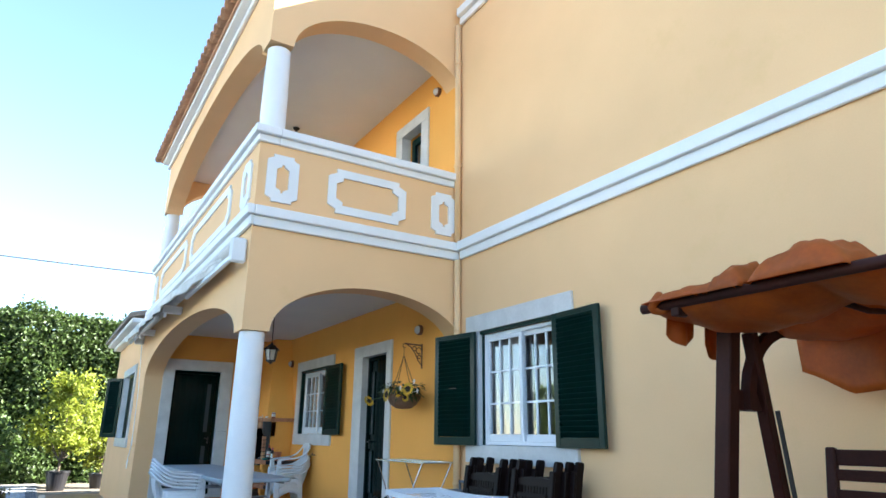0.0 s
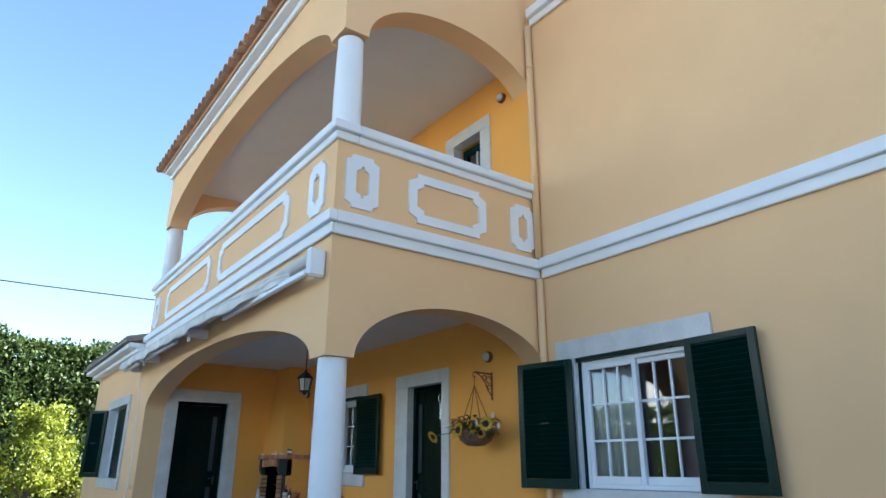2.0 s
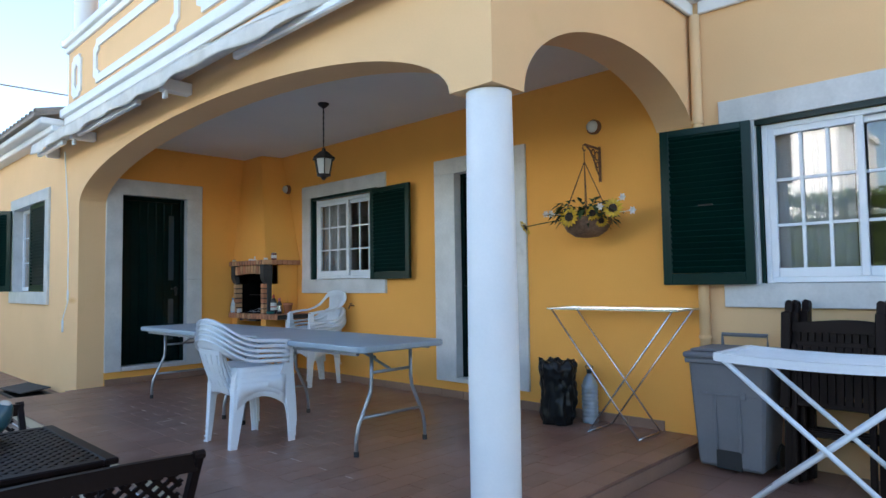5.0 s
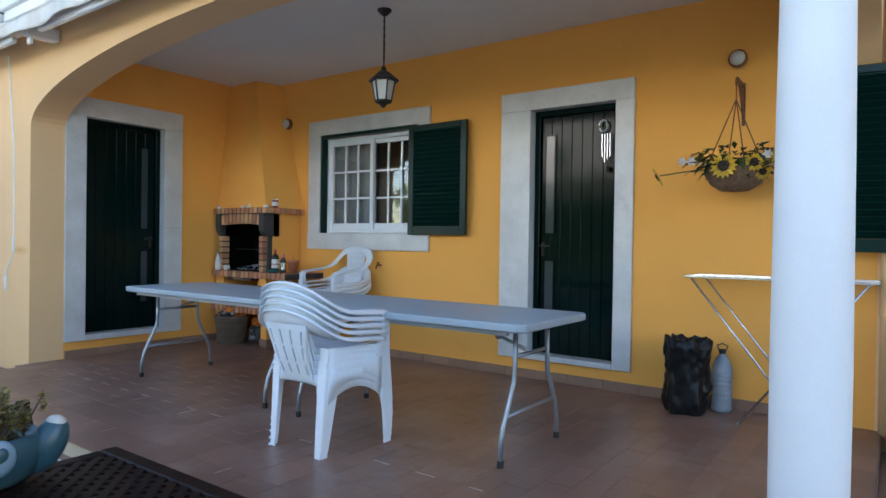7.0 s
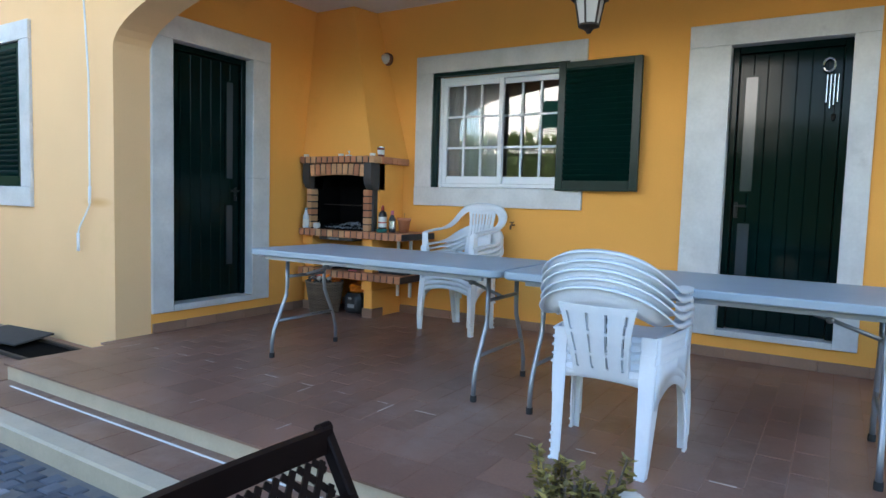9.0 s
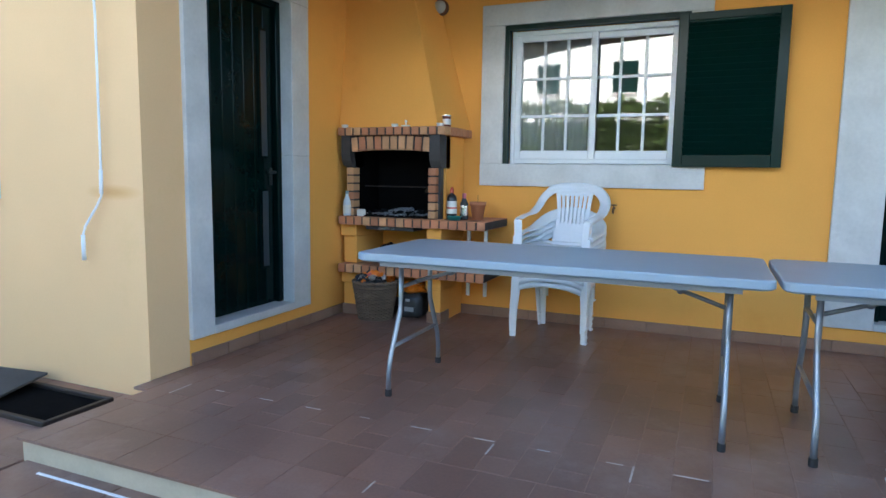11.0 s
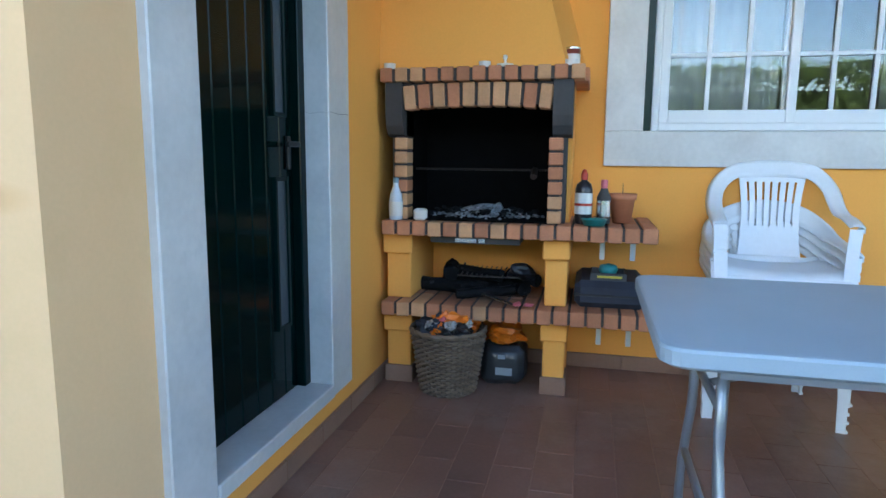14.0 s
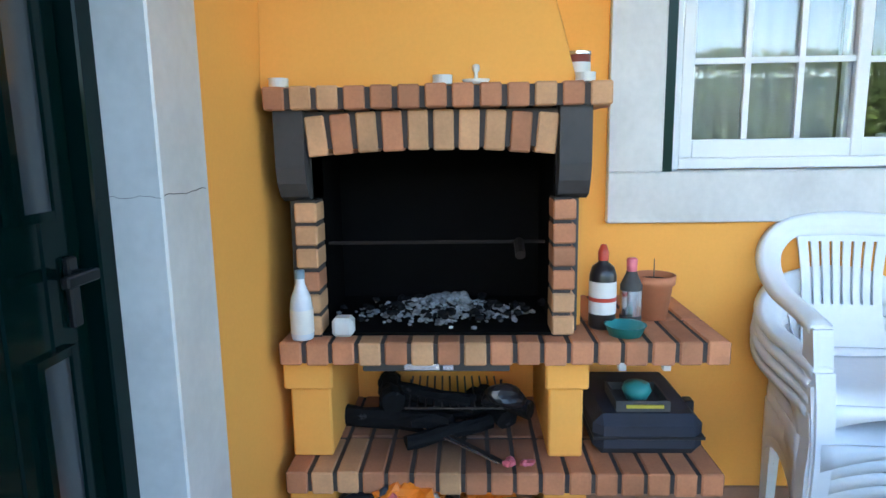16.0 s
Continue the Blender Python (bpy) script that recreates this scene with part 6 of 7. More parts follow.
# planter on the low table: a plain glazed bowl with two round bosses
PX, PY2 = -0.235, 8.08
pl = thing("planter", (PX, PY2, TZ), "teal glazed novelty planter with a succulent on the table", "planter")
bm = bmesh.new()
prof = [(0, TZ), (0.10, TZ + 0.002), (0.135, TZ + 0.03), (0.155, TZ + 0.08), (0.15, TZ + 0.135), (0.135, TZ + 0.15), (0.125, TZ + 0.13), (0.0, TZ + 0.12)]
lathe(bm, prof, PX, PY2, 30, 0.0, 0.8)
part("bowl", bm, TEAL, pl, smooth=True)
for s in (-1, 1):
    bm = bmesh.new()
    m_lug = pose(PX + s * 0.145, PY2 - s * 0.055, TZ + 0.10, 0, s * 24, -22)
    bmesh.ops.create_uvsphere(bm, u_segments=20, v_segments=14, radius=0.062, matrix=m_lug @ Matrix.Diagonal((0.85, 0.75, 1.45, 1)))
    part("lug", bm, TEAL, pl, smooth=True)
    bm = bmesh.new()
    bmesh.ops.create_uvsphere(bm, u_segments=16, v_segments=10, radius=0.030, matrix=m_lug @ Matrix.Translation((-s * 0.004, 0, 0.068)) @ Matrix.Diagonal((1.05, 0.95, 0.8, 1)))
    part("lug_tip", bm, PETAL_C, pl, "cream glazed tip", smooth=True)
    bm = bmesh.new()
    bmesh.ops.create_uvsphere(bm, u_segments=16, v_segments=10, radius=0.046, matrix=pose(PX - 0.055 + s * 0.043, PY2 - 0.112 + s * -0.014, TZ + 0.108) @ Matrix.Diagonal((1, 0.6, 1.15, 1)))
    part("boss", bm, PALE, pl, "pale round glazed boss", smooth=True)
    bm = bmesh.new()
    bmesh.ops.create_uvsphere(bm, u_segments=12, v_segments=8, radius=0.020, matrix=pose(PX - 0.058 + s * 0.043, PY2 - 0.138 + s * -0.014, TZ + 0.124) @ Matrix.Diagonal((1, 0.5, 1.1, 1)))
    part("boss_spot", bm, TEAL, pl, smooth=True)
part("soil", boxes((PX - 0.09, PX + 0.09, PY2 - 0.07, PY2 + 0.07, TZ + 0.11, TZ + 0.128)), SEED, pl)
bm, bs = bmesh.new(), bmesh.new()
rnd = random.Random(8)
for i in range(60):
    a, r = rnd.uniform(0, 6.28), rnd.uniform(0.02, 0.155)
    top = Vector((PX + r * math.cos(a), PY2 + r * 0.8 * math.sin(a), TZ + rnd.uniform(0.15, 0.27)))
    tube(bs, [(PX + 0.3 * (top.x - PX), PY2 + 0.3 * (top.y - PY2), TZ + 0.12), (PX + 0.7 * (top.x - PX), PY2 + 0.7 * (top.y - PY2), TZ + 0.17), top], 0.0035, 5, taper=0.6)
    for k in range(34):
        b2, e = rnd.uniform(0, 6.28), rnd.uniform(-0.3, 1.0)
        leaf(bm, top - Vector((0, 0, rnd.uniform(0, 0.06))), (math.cos(b2), math.sin(b2), e), rnd.uniform(0.012, 0.024), rnd.uniform(0.008, 0.015), 0.0)
tagged(part("stem_growth", bs, BARK, pl), "", "", "", "stuff")
part("succulent_leaves", bm, SUCC, pl, "bronze and green succulent rosettes")

# ---- awning along the porch front ----
aw = thing("awning", (1.4, 9.6, 3.05), "rolled-up crumpled grey canvas awning on the porch front", "awning")
for y in (6.10, 13.05):
    bm = bmesh.new()
    vs = box(bm, 1.335, 1.495, y - 0.03, y + 0.03, 3.06, 3.31, bevel=0.02)
    part("end_cap", bm, WHITE, aw, "white awning end cap")
bm = bmesh.new()
tube(bm, [(1.40, 6.13, 3.24), (1.40, 13.02, 3.24)], 0.055, 14)
part("roller", bm, AWN, aw, "rolled canvas", smooth=True)
for b in ((1.335, 1.385, 6.14, 8.3, 3.075, 3.13), (1.235, 1.285, 9.85, 11.5, 3.045, 3.10), (1.235, 1.285, 12.0, 13.02, 3.045, 3.10)):
    part("front_rail", boxes(b, bevel=0.010), ALU, aw, "pale metal front rail")


def awn_reach(u):
    """How far the slack canvas stands out from the wall along its length."""
    k = min(1.0, max(0.0, (u - 0.03) / 0.40))
    return 0.12 + 0.17 * k * k * (3 - 2 * k)


def awn_top(u, v):
    y = 6.13 + u * 6.92
    lift = 0.02 * noise.noise(Vector((y * 1.6, v * 3, 0))) + 0.012 * noise.noise(Vector((y * 6, v * 5, 4)))
    return (1.47 - awn_reach(u) * v, y, 3.325 - 0.13 * v * v - 0.015 * v + lift * (0.4 + v))


bm = bmesh.new()
sheet(bm, awn_top, steps(0.06, 1, 150), steps(0, 1, 8), 0.004)
part("canvas_cover", bm, AWN, aw, "crumpled sun-bleached canvas", smooth=True)


def awn_val(u, v):
    y = 6.5 + u * 6.55
    n = noise.noise(Vector((y * 1.3, 2, 0)))
    reach = awn_reach((y - 6.13) / 6.92)
    drop = (0.10 + 0.045 * n + 0.03 * abs(math.sin(y * 2.6))) * (0.25 + 2.6 * reach)
    return (1.474 - reach + 0.02 * math.sin(y * 9) * v, y, 3.185 - v * drop + 0.012 * n)


bm = bmesh.new()
sheet(bm, awn_val, steps(0, 1, 160), steps(0, 1, 4), 0.003)
part("valance", bm, AWN, aw, "ragged canvas valance", smooth=True)
for y in (9.35, 11.75):
    part("arm_bracket", boxes((1.25, 1.495, y - 0.05, y + 0.05, 3.06, 3.16), (1.27, 1.30, y - 0.03, y + 0.03, 3.0, 3.06), bevel=0.006), ALU, aw)
ck = thing("awning_crank", (1.44, 12.55, 0.92), "white cranked awning rod hanging against the wall", "crank", kind="thing")
bm = bmesh.new()
tube(bm, [(1.40, 12.50, 3.05), (1.455, 12.52, 2.2), (1.47, 12.55, 1.40), (1.47, 12.555, 1.26), (1.465, 12.59, 1.20), (1.462, 12.68, 1.09), (1.46, 12.70, 1.04), (1.46, 12.70, 0.91)], 0.0065, 8)
part("rod", bm, ALU, ck, smooth=True)
bm = bmesh.new()
tube(bm, [(1.47, 12.55, 1.40), (1.47, 12.555, 1.27)], 0.0105, 8)
part("grip", bm, PLASTIC, ck, smooth=True)
bm = bmesh.new()
tube(bm, [(1.46, 12.70, 1.04), (1.46, 12.70, 0.90)], 0.0115, 8)
part("grip", bm, PLASTIC, ck, smooth=True)

# drain tray on the lower step, tap on the wall
tr = thing("drain_tray", (1.15, 12.95, LOW), "open black drain tray with its lid on the step", "tray")
part("tray", boxes((1.01, 1.35, 12.45, 13.47, LOW, LOW + 0.006)), SOOT, tr)
part("rim", boxes((0.98, 1.01, 12.42, 13.50, LOW, LOW + 0.028), (1.35, 1.38, 12.42, 13.50, LOW, LOW + 0.028), (1.01, 1.35, 12.42, 12.45, LOW, LOW + 0.027), (1.01, 1.35, 13.47, 13.50, LOW, LOW + 0.027), bevel=0.004), IRON, tr)
bm = bmesh.new()
box(bm, 0, 0.34, 0, 0.5, -0.008, 0.008, bevel=0.003, m=pose(1.10, 12.93, LOW + 0.040, 3, -4, 14))
part("lid", bm, STONE_D, tr, "dark loose lid")
tp = thing("garden_tap", (3.85, 10.17, 1.16), "small brass tap on the yellow wall", "tap")
bm = bmesh.new()
tube(bm, [(WX - 0.002, 10.17, 1.17), (WX - 0.07, 10.17, 1.17), (WX - 0.08, 10.17, 1.135)], 0.008, 8)
tube(bm, [(WX - 0.05, 10.15, 1.195), (WX - 0.05, 10.19, 1.195)], 0.005, 8)
tube(bm, [(WX - 0.05, 10.17, 1.17), (WX - 0.05, 10.17, 1.195)], 0.006, 8)
part("spout", bm, RUST, tp)

# ---- small things on the barbecue ----
CT, MT, LS = 1.063, 1.759, 0.681
LABEL = mat("paper_label", (0.70, 0.68, 0.64), 0.6, vary=0.08, bump=0.02)
REDP = mat("red_plastic", (0.45, 0.04, 0.02), 0.4, bump=0.03)
BLACKP = mat("black_plastic", (0.015, 0.014, 0.016), 0.3, bump=0.03)
TEALP = mat("teal_plastic", (0.03, 0.22, 0.21), 0.4, vary=0.1, bump=0.05)
BLUECLEAR = mat("clear_bottle_plastic", (0.62, 0.66, 0.72), 0.2, vary=0.1, bump=0.05)
WAX = mat("tin_candle", (0.68, 0.67, 0.64), 0.35, vary=0.08, bump=0.05)
NAVY = mat("navy_nylon", (0.018, 0.022, 0.035), 0.7, vary=0.25, scale=10, fine=200, bump=0.2)
ORANGE = mat("orange_plastic_sack", (0.80, 0.20, 0.012), 0.35, vary=0.2, scale=10, bump=0.2)
PRINT = mat("printed_newspaper", (0.36, 0.35, 0.34), 0.8, vary=0.6, scale=40, fine=200, bump=0.2, dirt=(0.03, 0.03, 0.035), dirt_at=0.52)
PINK = mat("pink_wrapper", (0.55, 0.12, 0.15), 0.4, vary=0.2, bump=0.1)


def turned(name, x, y, z, prof, material, label, category, group="", smooth=True, bits=()):
    """A turned small thing with further turned parts (name, profile, material, label)."""
    ob = thing(name, (x, y, z), label, category, group)
    for n, p, mt, lb in (("body", prof, material, ""), *bits):
        bm = bmesh.new()
        lathe(bm, [(r, z + h) for r, h in p], x, y, 20)
        part(n, bm, mt, ob, lb, smooth=smooth)
    return ob


turned("lighter_fluid_bottle", 3.50, 11.325, CT, [(0, 0), (0.036, 0), (0.039, 0.006), (0.039, 0.155), (0.032, 0.18), (0.014, 0.195), (0.014, 0.205)], BLACKP, "black bottle of lighter fluid with a red cap", "bottle", bits=(("label_band", [(0.0395, 0.045), (0.0398, 0.05), (0.0398, 0.135), (0.0395, 0.14)], LABEL, "white paper label"), ("label_mark", [(0.0400, 0.082), (0.0401, 0.084), (0.0401, 0.092), (0.0400, 0.094)], REDP, "red mark on the label"), ("cap", [(0.015, 0.20), (0.016, 0.222), (0.008, 0.245), (0, 0.247)], REDP, "red cap")))
sp = turned("spray_bottle", 3.53, 11.235, CT, [(0, 0), (0.030, 0), (0.032, 0.01), (0.032, 0.12), (0.018, 0.15), (0.014, 0.165)], STONE_D, "grey bottle with a pale cap beside the flower pot", "bottle", bits=(("label_band", [(0.0325, 0.03), (0.0327, 0.035), (0.0327, 0.10), (0.0325, 0.105)], CHROME, "dark printed label"), ("cap", [(0.015, 0.16), (0.016, 0.195), (0.012, 0.20), (0, 0.20)], PINK, "pale red cap")))
turned("flower_pot", 3.60, 11.15, CT, [(0, 0), (0.042, 0), (0.056, 0.105), (0.063, 0.107), (0.065, 0.135), (0.058, 0.135), (0.054, 0.115), (0, 0.112)], TERRA, "small terracotta flower pot on the brick counter", "pot", bits=(("soil", [(0, 0.118), (0.054, 0.117)], SEED, "dry soil"), ("dry_stem", [(0.002, 0.115), (0.0015, 0.18), (0, 0.185)], BARK, "dry twig")))
turned("green_dish", 3.425, 11.275, CT, [(0, 0.0), (0.045, 0.0), (0.056, 0.028), (0.06, 0.03), (0.052, 0.028), (0.043, 0.006), (0, 0.006)], TEALP, "shallow teal plastic dish on the brick counter", "dish")
turned("plastic_bottle", 3.392, 12.185, CT, [(0, 0), (0.030, 0.002), (0.032, 0.01), (0.032, 0.09), (0.028, 0.12), (0.013, 0.16), (0.012, 0.18)], BLUECLEAR, "clear plastic bottle with a white label", "bottle", bits=(("label_band", [(0.0325, 0.02), (0.0327, 0.022), (0.0327, 0.085), (0.0325, 0.088)], LABEL, "white label"), ("cap", [(0.0135, 0.175), (0.0135, 0.198), (0, 0.2)], PALE, "pale blue cap")))
cup = thing("white_mug", (3.43, 12.07, CT), "small white mug on the sooty hearth", "mug")
part("mug_body", boxes((3.40, 3.455, 12.045, 12.105, 1.062, 1.118), bevel=0.01), LABEL, cup)
for y in (12.225, 11.78, 11.40):
    turned("tin_candle", 3.43, y, MT, [(0, 0), (0.026, 0), (0.027, 0.024), (0.022, 0.022), (0, 0.018)], WAX, "silvery tin candle on the brick mantel", "candle", "tin candles", smooth=False)
turned("ash_dish", 3.44, 11.69, MT, [(0, 0), (0.030, 0), (0.038, 0.012), (0.030, 0.012), (0.006, 0.010), (0.005, 0.03), (0.011, 0.038), (0.009, 0.05), (0, 0.053)], WAX, "white lidded dish with a round knob", "dish")
turned("red_tin", 3.55, 11.40, MT, [(0, 0), (0.034, 0), (0.034, 0.09), (0.030, 0.092), (0, 0.092)], mat("red_brown_tin", (0.20, 0.045, 0.03), 0.35, bump=0.03), "red-brown tin on the brick mantel", "tin", bits=(("rim", [(0.035, 0.082), (0.036, 0.086), (0.035, 0.092)], CHROME, ""), ("label_band", [(0.0345, 0.02), (0.0347, 0.022), (0.0347, 0.06), (0.0345, 0.062)], LABEL, "faded label")))

# middle shelf: firewood, tongs and rags
rnd = random.Random(21)
for i, (x, y, ln, turn, r, z) in enumerate(((3.62, 11.95, 0.36, 12, 0.035, 0.0), (3.70, 11.82, 0.40, -8, 0.042, 0.0), (3.66, 11.86, 0.34, 25, 0.03, 0.07), (3.55, 11.78, 0.30, -30, 0.024, 0.0), (3.72, 11.65, 0.22, 60, 0.035, 0.0), (3.70, 11.98, 0.2, 80, 0.04, 0.06), (3.64, 11.60, 0.20, 40, 0.03, 0.06))):
    ob = thing("charred_log", (x, y, LS), "charred black log lying on the barbecue shelf", "log", "firewood on the shelf")
    bm = bmesh.new()
    pts = []
    for t in steps(-0.5, 0.5, 6):
        a = radians(turn)
        pts.append((x + ln * t * math.sin(a) + rnd.uniform(-0.006, 0.006), y + ln * t * math.cos(a), LS + z + r + rnd.uniform(-0.004, 0.004)))
    tube(bm, pts, r, 9)
    for v in bm.verts:
        v.co += Vector((rnd.uniform(-1, 1), rnd.uniform(-1, 1), rnd.uniform(-1, 1))) * r * 0.12
    part("wood", bm, CHAR, ob)
ob = thing("grill_rack", (3.66, 11.8, LS), "blackened wire grill rack on the barbecue shelf", "grill")
bm = bmesh.new()
for i in range(12):
    y = 11.62 + i * 0.026
    tube(bm, [(3.56, y, LS + 0.10), (3.82, y + 0.01, LS + 0.105)], 0.003, 5)
tube(bm, [(3.56, 11.61, LS + 0.10), (3.56, 11.92, LS + 0.10)], 0.004, 5)
part("wires", bm, IRON, ob)
for y in (11.61, 11.91):
    bm = bmesh.new()
    tube(bm, [(3.70, y, LS), (3.70, y, LS + 0.14)], 0.005, 5)
    part("leg", bm, IRON, ob)
ob = thing("fire_tongs", (3.45, 11.72, LS), "dark steel fire tongs on the brick shelf", "tongs")
for d in (0, 0.03):
    bm = bmesh.new()
    beam(bm, (3.60, 11.86 + d, LS + 0.03), (3.39, 11.62 + d * 0.4, LS + 0.008), 0.018, 0.005, bevel=0.001)
    part("arm", bm, CHROME if d else IRON, ob)
ob = thing("wrapper", (3.40, 11.58, LS), "crumpled pink wrapper on the brick shelf", "wrapper")
bm = bmesh.new()
for i in range(6):
    lump(bm, 3.385 + rnd.uniform(-0.01, 0.02), 11.575 + rnd.uniform(-0.04, 0.04), LS + 0.012, 0.016, 0.6)
part("film", bm, PINK, ob)
ob = thing("work_glove", (3.60, 11.60, LS + 0.10), "worn black glove thrown on the firewood", "glove")
bm = bmesh.new()
lump(bm, 3.60, 11.61, LS + 0.125, 0.062, 0.7, 3)
part("glove_body", bm, BLACKP, ob)
# case on the side shelf
ob = thing("tool_case", (3.62, 11.17, LS), "dark navy padded case lying on the brick shelf", "case")
bm = bmesh.new()
vs = box(bm, 3.44, 3.84, 11.03, 11.35, LS, LS + 0.125, bevel=0.028)
part("shell", bm, NAVY, ob, smooth=False)
part("zip_band", boxes((3.438, 3.842, 11.028, 11.352, LS + 0.055, LS + 0.066), bevel=0.002), BLACKP, ob)
part("strap", boxes((3.62, 3.66, 11.0, 11.03, LS + 0.03, LS + 0.10), bevel=0.004), BLACKP, ob)
ob = thing("seed_tray", (3.56, 11.20, LS + 0.125), "small grey plastic tray with a green dish on the case", "tray")
part("tray_body", boxes((3.48, 3.64, 11.12, 11.28, LS + 0.125, LS + 0.133), (3.48, 3.487, 11.12, 11.28, LS + 0.133, LS + 0.158), (3.633, 3.64, 11.12, 11.28, LS + 0.133, LS + 0.158), (3.487, 3.633, 11.12, 11.127, LS + 0.133, LS + 0.158), (3.487, 3.633, 11.273, 11.28, LS + 0.133, LS + 0.158)), STONE_D, ob)
part("paper_stripe", boxes((3.476, 3.48, 11.14, 11.25, LS + 0.137, LS + 0.147)), mat("yellow_stripe", (0.5, 0.4, 0.04), 0.5, bump=0.02), ob)
turned("green_dish", 3.56, 11.20, LS + 0.133, [(0, 0.0), (0.03, 0.0), (0.045, 0.03), (0.038, 0.05), (0, 0.06)], TEALP, "small green dish in the plastic tray", "dish")

# ---- wicker basket and bag below the barbecue ----
bk = thing("wicker_basket", (3.39, 11.925, FLOOR), "grey wicker basket full of crumpled paper", "basket")
BXc, BYc = 3.39, 11.925
n_st, rows_n = 20, 25
for j in range(rows_n):
    bm = bmesh.new()
    z = FLOOR + 0.010 + j * 0.0116
    rr = 0.128 + 0.045 * (j / rows_n)
    pts = []
    for k in range(n_st * 2):
        a = math.pi * k / n_st
        w = 0.0075 * (1 if (k + j) % 2 else -1) + rnd.uniform(-0.0012, 0.0012)
        pts.append((BXc + (rr + w) * math.cos(a), BYc + (rr + w) * math.sin(a), z))
    tube(bm, pts, rnd.uniform(0.0052, 0.0064), 5, closed=True)
    part("weave", bm, WICKER, bk)
bm = bmesh.new()
lathe(bm, [(0, FLOOR + 0.002), (0.126, FLOOR + 0.002), (0.128, FLOOR + 0.012), (0.164, FLOOR + 0.295), (0.155, FLOOR + 0.295), (0.118, FLOOR + 0.015), (0, FLOOR + 0.012)], BXc, BYc, 24)
part("inner_shell", bm, BARK, bk)
bm = bmesh.new()
for q in (0, 1):
    tube(bm, [(BXc + (0.174 + 0.006 * math.sin(9 * a + q * 3)) * math.cos(a), BYc + (0.174 + 0.006 * math.sin(9 * a + q * 3)) * math.sin(a), FLOOR + 0.302 + 0.005 * math.cos(9 * a + q * 3)) for a in steps(0, 2 * math.pi * 39 / 40, 39)], 0.009, 6, closed=True)
part("rim", bm, WICKER, bk)


def crumpled(bm, x, y, z, r, seed, flat=0.6):
    """A wad of paper or film with sharp creases and loose corners."""
    res = bmesh.ops.create_icosphere(bm, subdivisions=3, radius=r)
    for v in res["verts"]:
        d = v.co.normalized()
        fold = abs(noise.noise(d * 3.1 + Vector((seed, 4, 0)))) + 0.6 * abs(noise.noise(d * 6.3 + Vector((0, seed, 2))))
        v.co *= 0.80 + 0.40 * noise.noise(d * 1.8 + Vector((seed, 0, 0))) + 0.55 * fold
        v.co.z *= flat
        v.co += Vector((x, y, z))


for i, (dx, dy, dz, r, mt, lb) in enumerate(((-0.04, 0.05, 0.30, 0.075, NAVY, "dark crumpled paper"), (-0.02, -0.04, 0.315, 0.07, ORANGE, "crumpled orange plastic"), (0.05, 0.03, 0.31, 0.08, CHAR, "dark crumpled paper"), (-0.09, 0.02, 0.295, 0.05, ORANGE, "crumpled orange plastic"), (0.06, -0.07, 0.31, 0.06, ORANGE, "crumpled orange plastic"), (-0.08, -0.07, 0.30, 0.05, BLACKP, "crumpled black film"), (-0.05, 0.02, 0.335, 0.03, PINK, "crumpled red paper"), (-0.10, 0.06, 0.325, 0.026, PRINT, "torn printed paper"), (-0.11, -0.035, 0.33, 0.024, PRINT, "torn printed paper"), (-0.06, -0.10, 0.33, 0.024, PRINT, "torn printed paper"), (-0.01, 0.0, 0.325, 0.062, ORANGE, "crumpled orange plastic"), (-0.115, 0.0, 0.305, 0.032, BLACKP, "crumpled black film"))):
    bm = bmesh.new()
    crumpled(bm, BXc + dx, BYc + dy, FLOOR + dz + 0.012, r * 1.18, i * 3.7, 0.75)
    part("crumpled_paper", bm, mt, bk, lb)
ob = thing("charcoal_bag", (3.58, 11.68, FLOOR), "dark grey charcoal sack with an orange top", "bag")
bm = bmesh.new()
vs = box(bm, 3.49, 3.72, 11.575, 11.79, FLOOR, FLOOR + 0.20, bevel=0.035)
bmesh.ops.subdivide_edges(bm, edges=bm.edges, cuts=3, use_grid_fill=True)
for v in bm.verts:
    v.co += 0.012 * noise.noise_vector(v.co * 14)
part("sack", bm, mat("dark_printed_sack", (0.03, 0.032, 0.035), 0.4, vary=0.3, scale=14, bump=0.1), ob, smooth=True)
bm = bmesh.new()
crumpled(bm, 3.60, 11.68, FLOOR + 0.24, 0.095, 5.5, 0.55)
part("orange_top", bm, ORANGE, ob, "crumpled orange mouth of the sack")
GP = mat("grey_print", (0.30, 0.31, 0.32), 0.5, bump=0.02)
part("printed_panel", boxes((3.476, 3.484, 11.63, 11.71, FLOOR + 0.06, FLOOR + 0.095)), GP, ob)
part("printed_mark", boxes((3.476, 3.484, 11.665, 11.70, FLOOR + 0.14, FLOOR + 0.16)), GP, ob)

# soap bottle on the inner window sill
solid("window_board", boxes((4.18, 4.44, 9.5, 11.3, 1.44, 1.47)), WHITE, "white inner window board", category="sill")
turned("soap_bottle", 4.24, 10.12, 1.47, [(0, 0), (0.03, 0), (0.032, 0.08), (0.022, 0.10), (0.01, 0.105), (0.01, 0.13), (0.018, 0.132), (0.018, 0.142), (0, 0.144)], LABEL, "white soap dispenser on the window board", "bottle")

# ---- vegetation ----


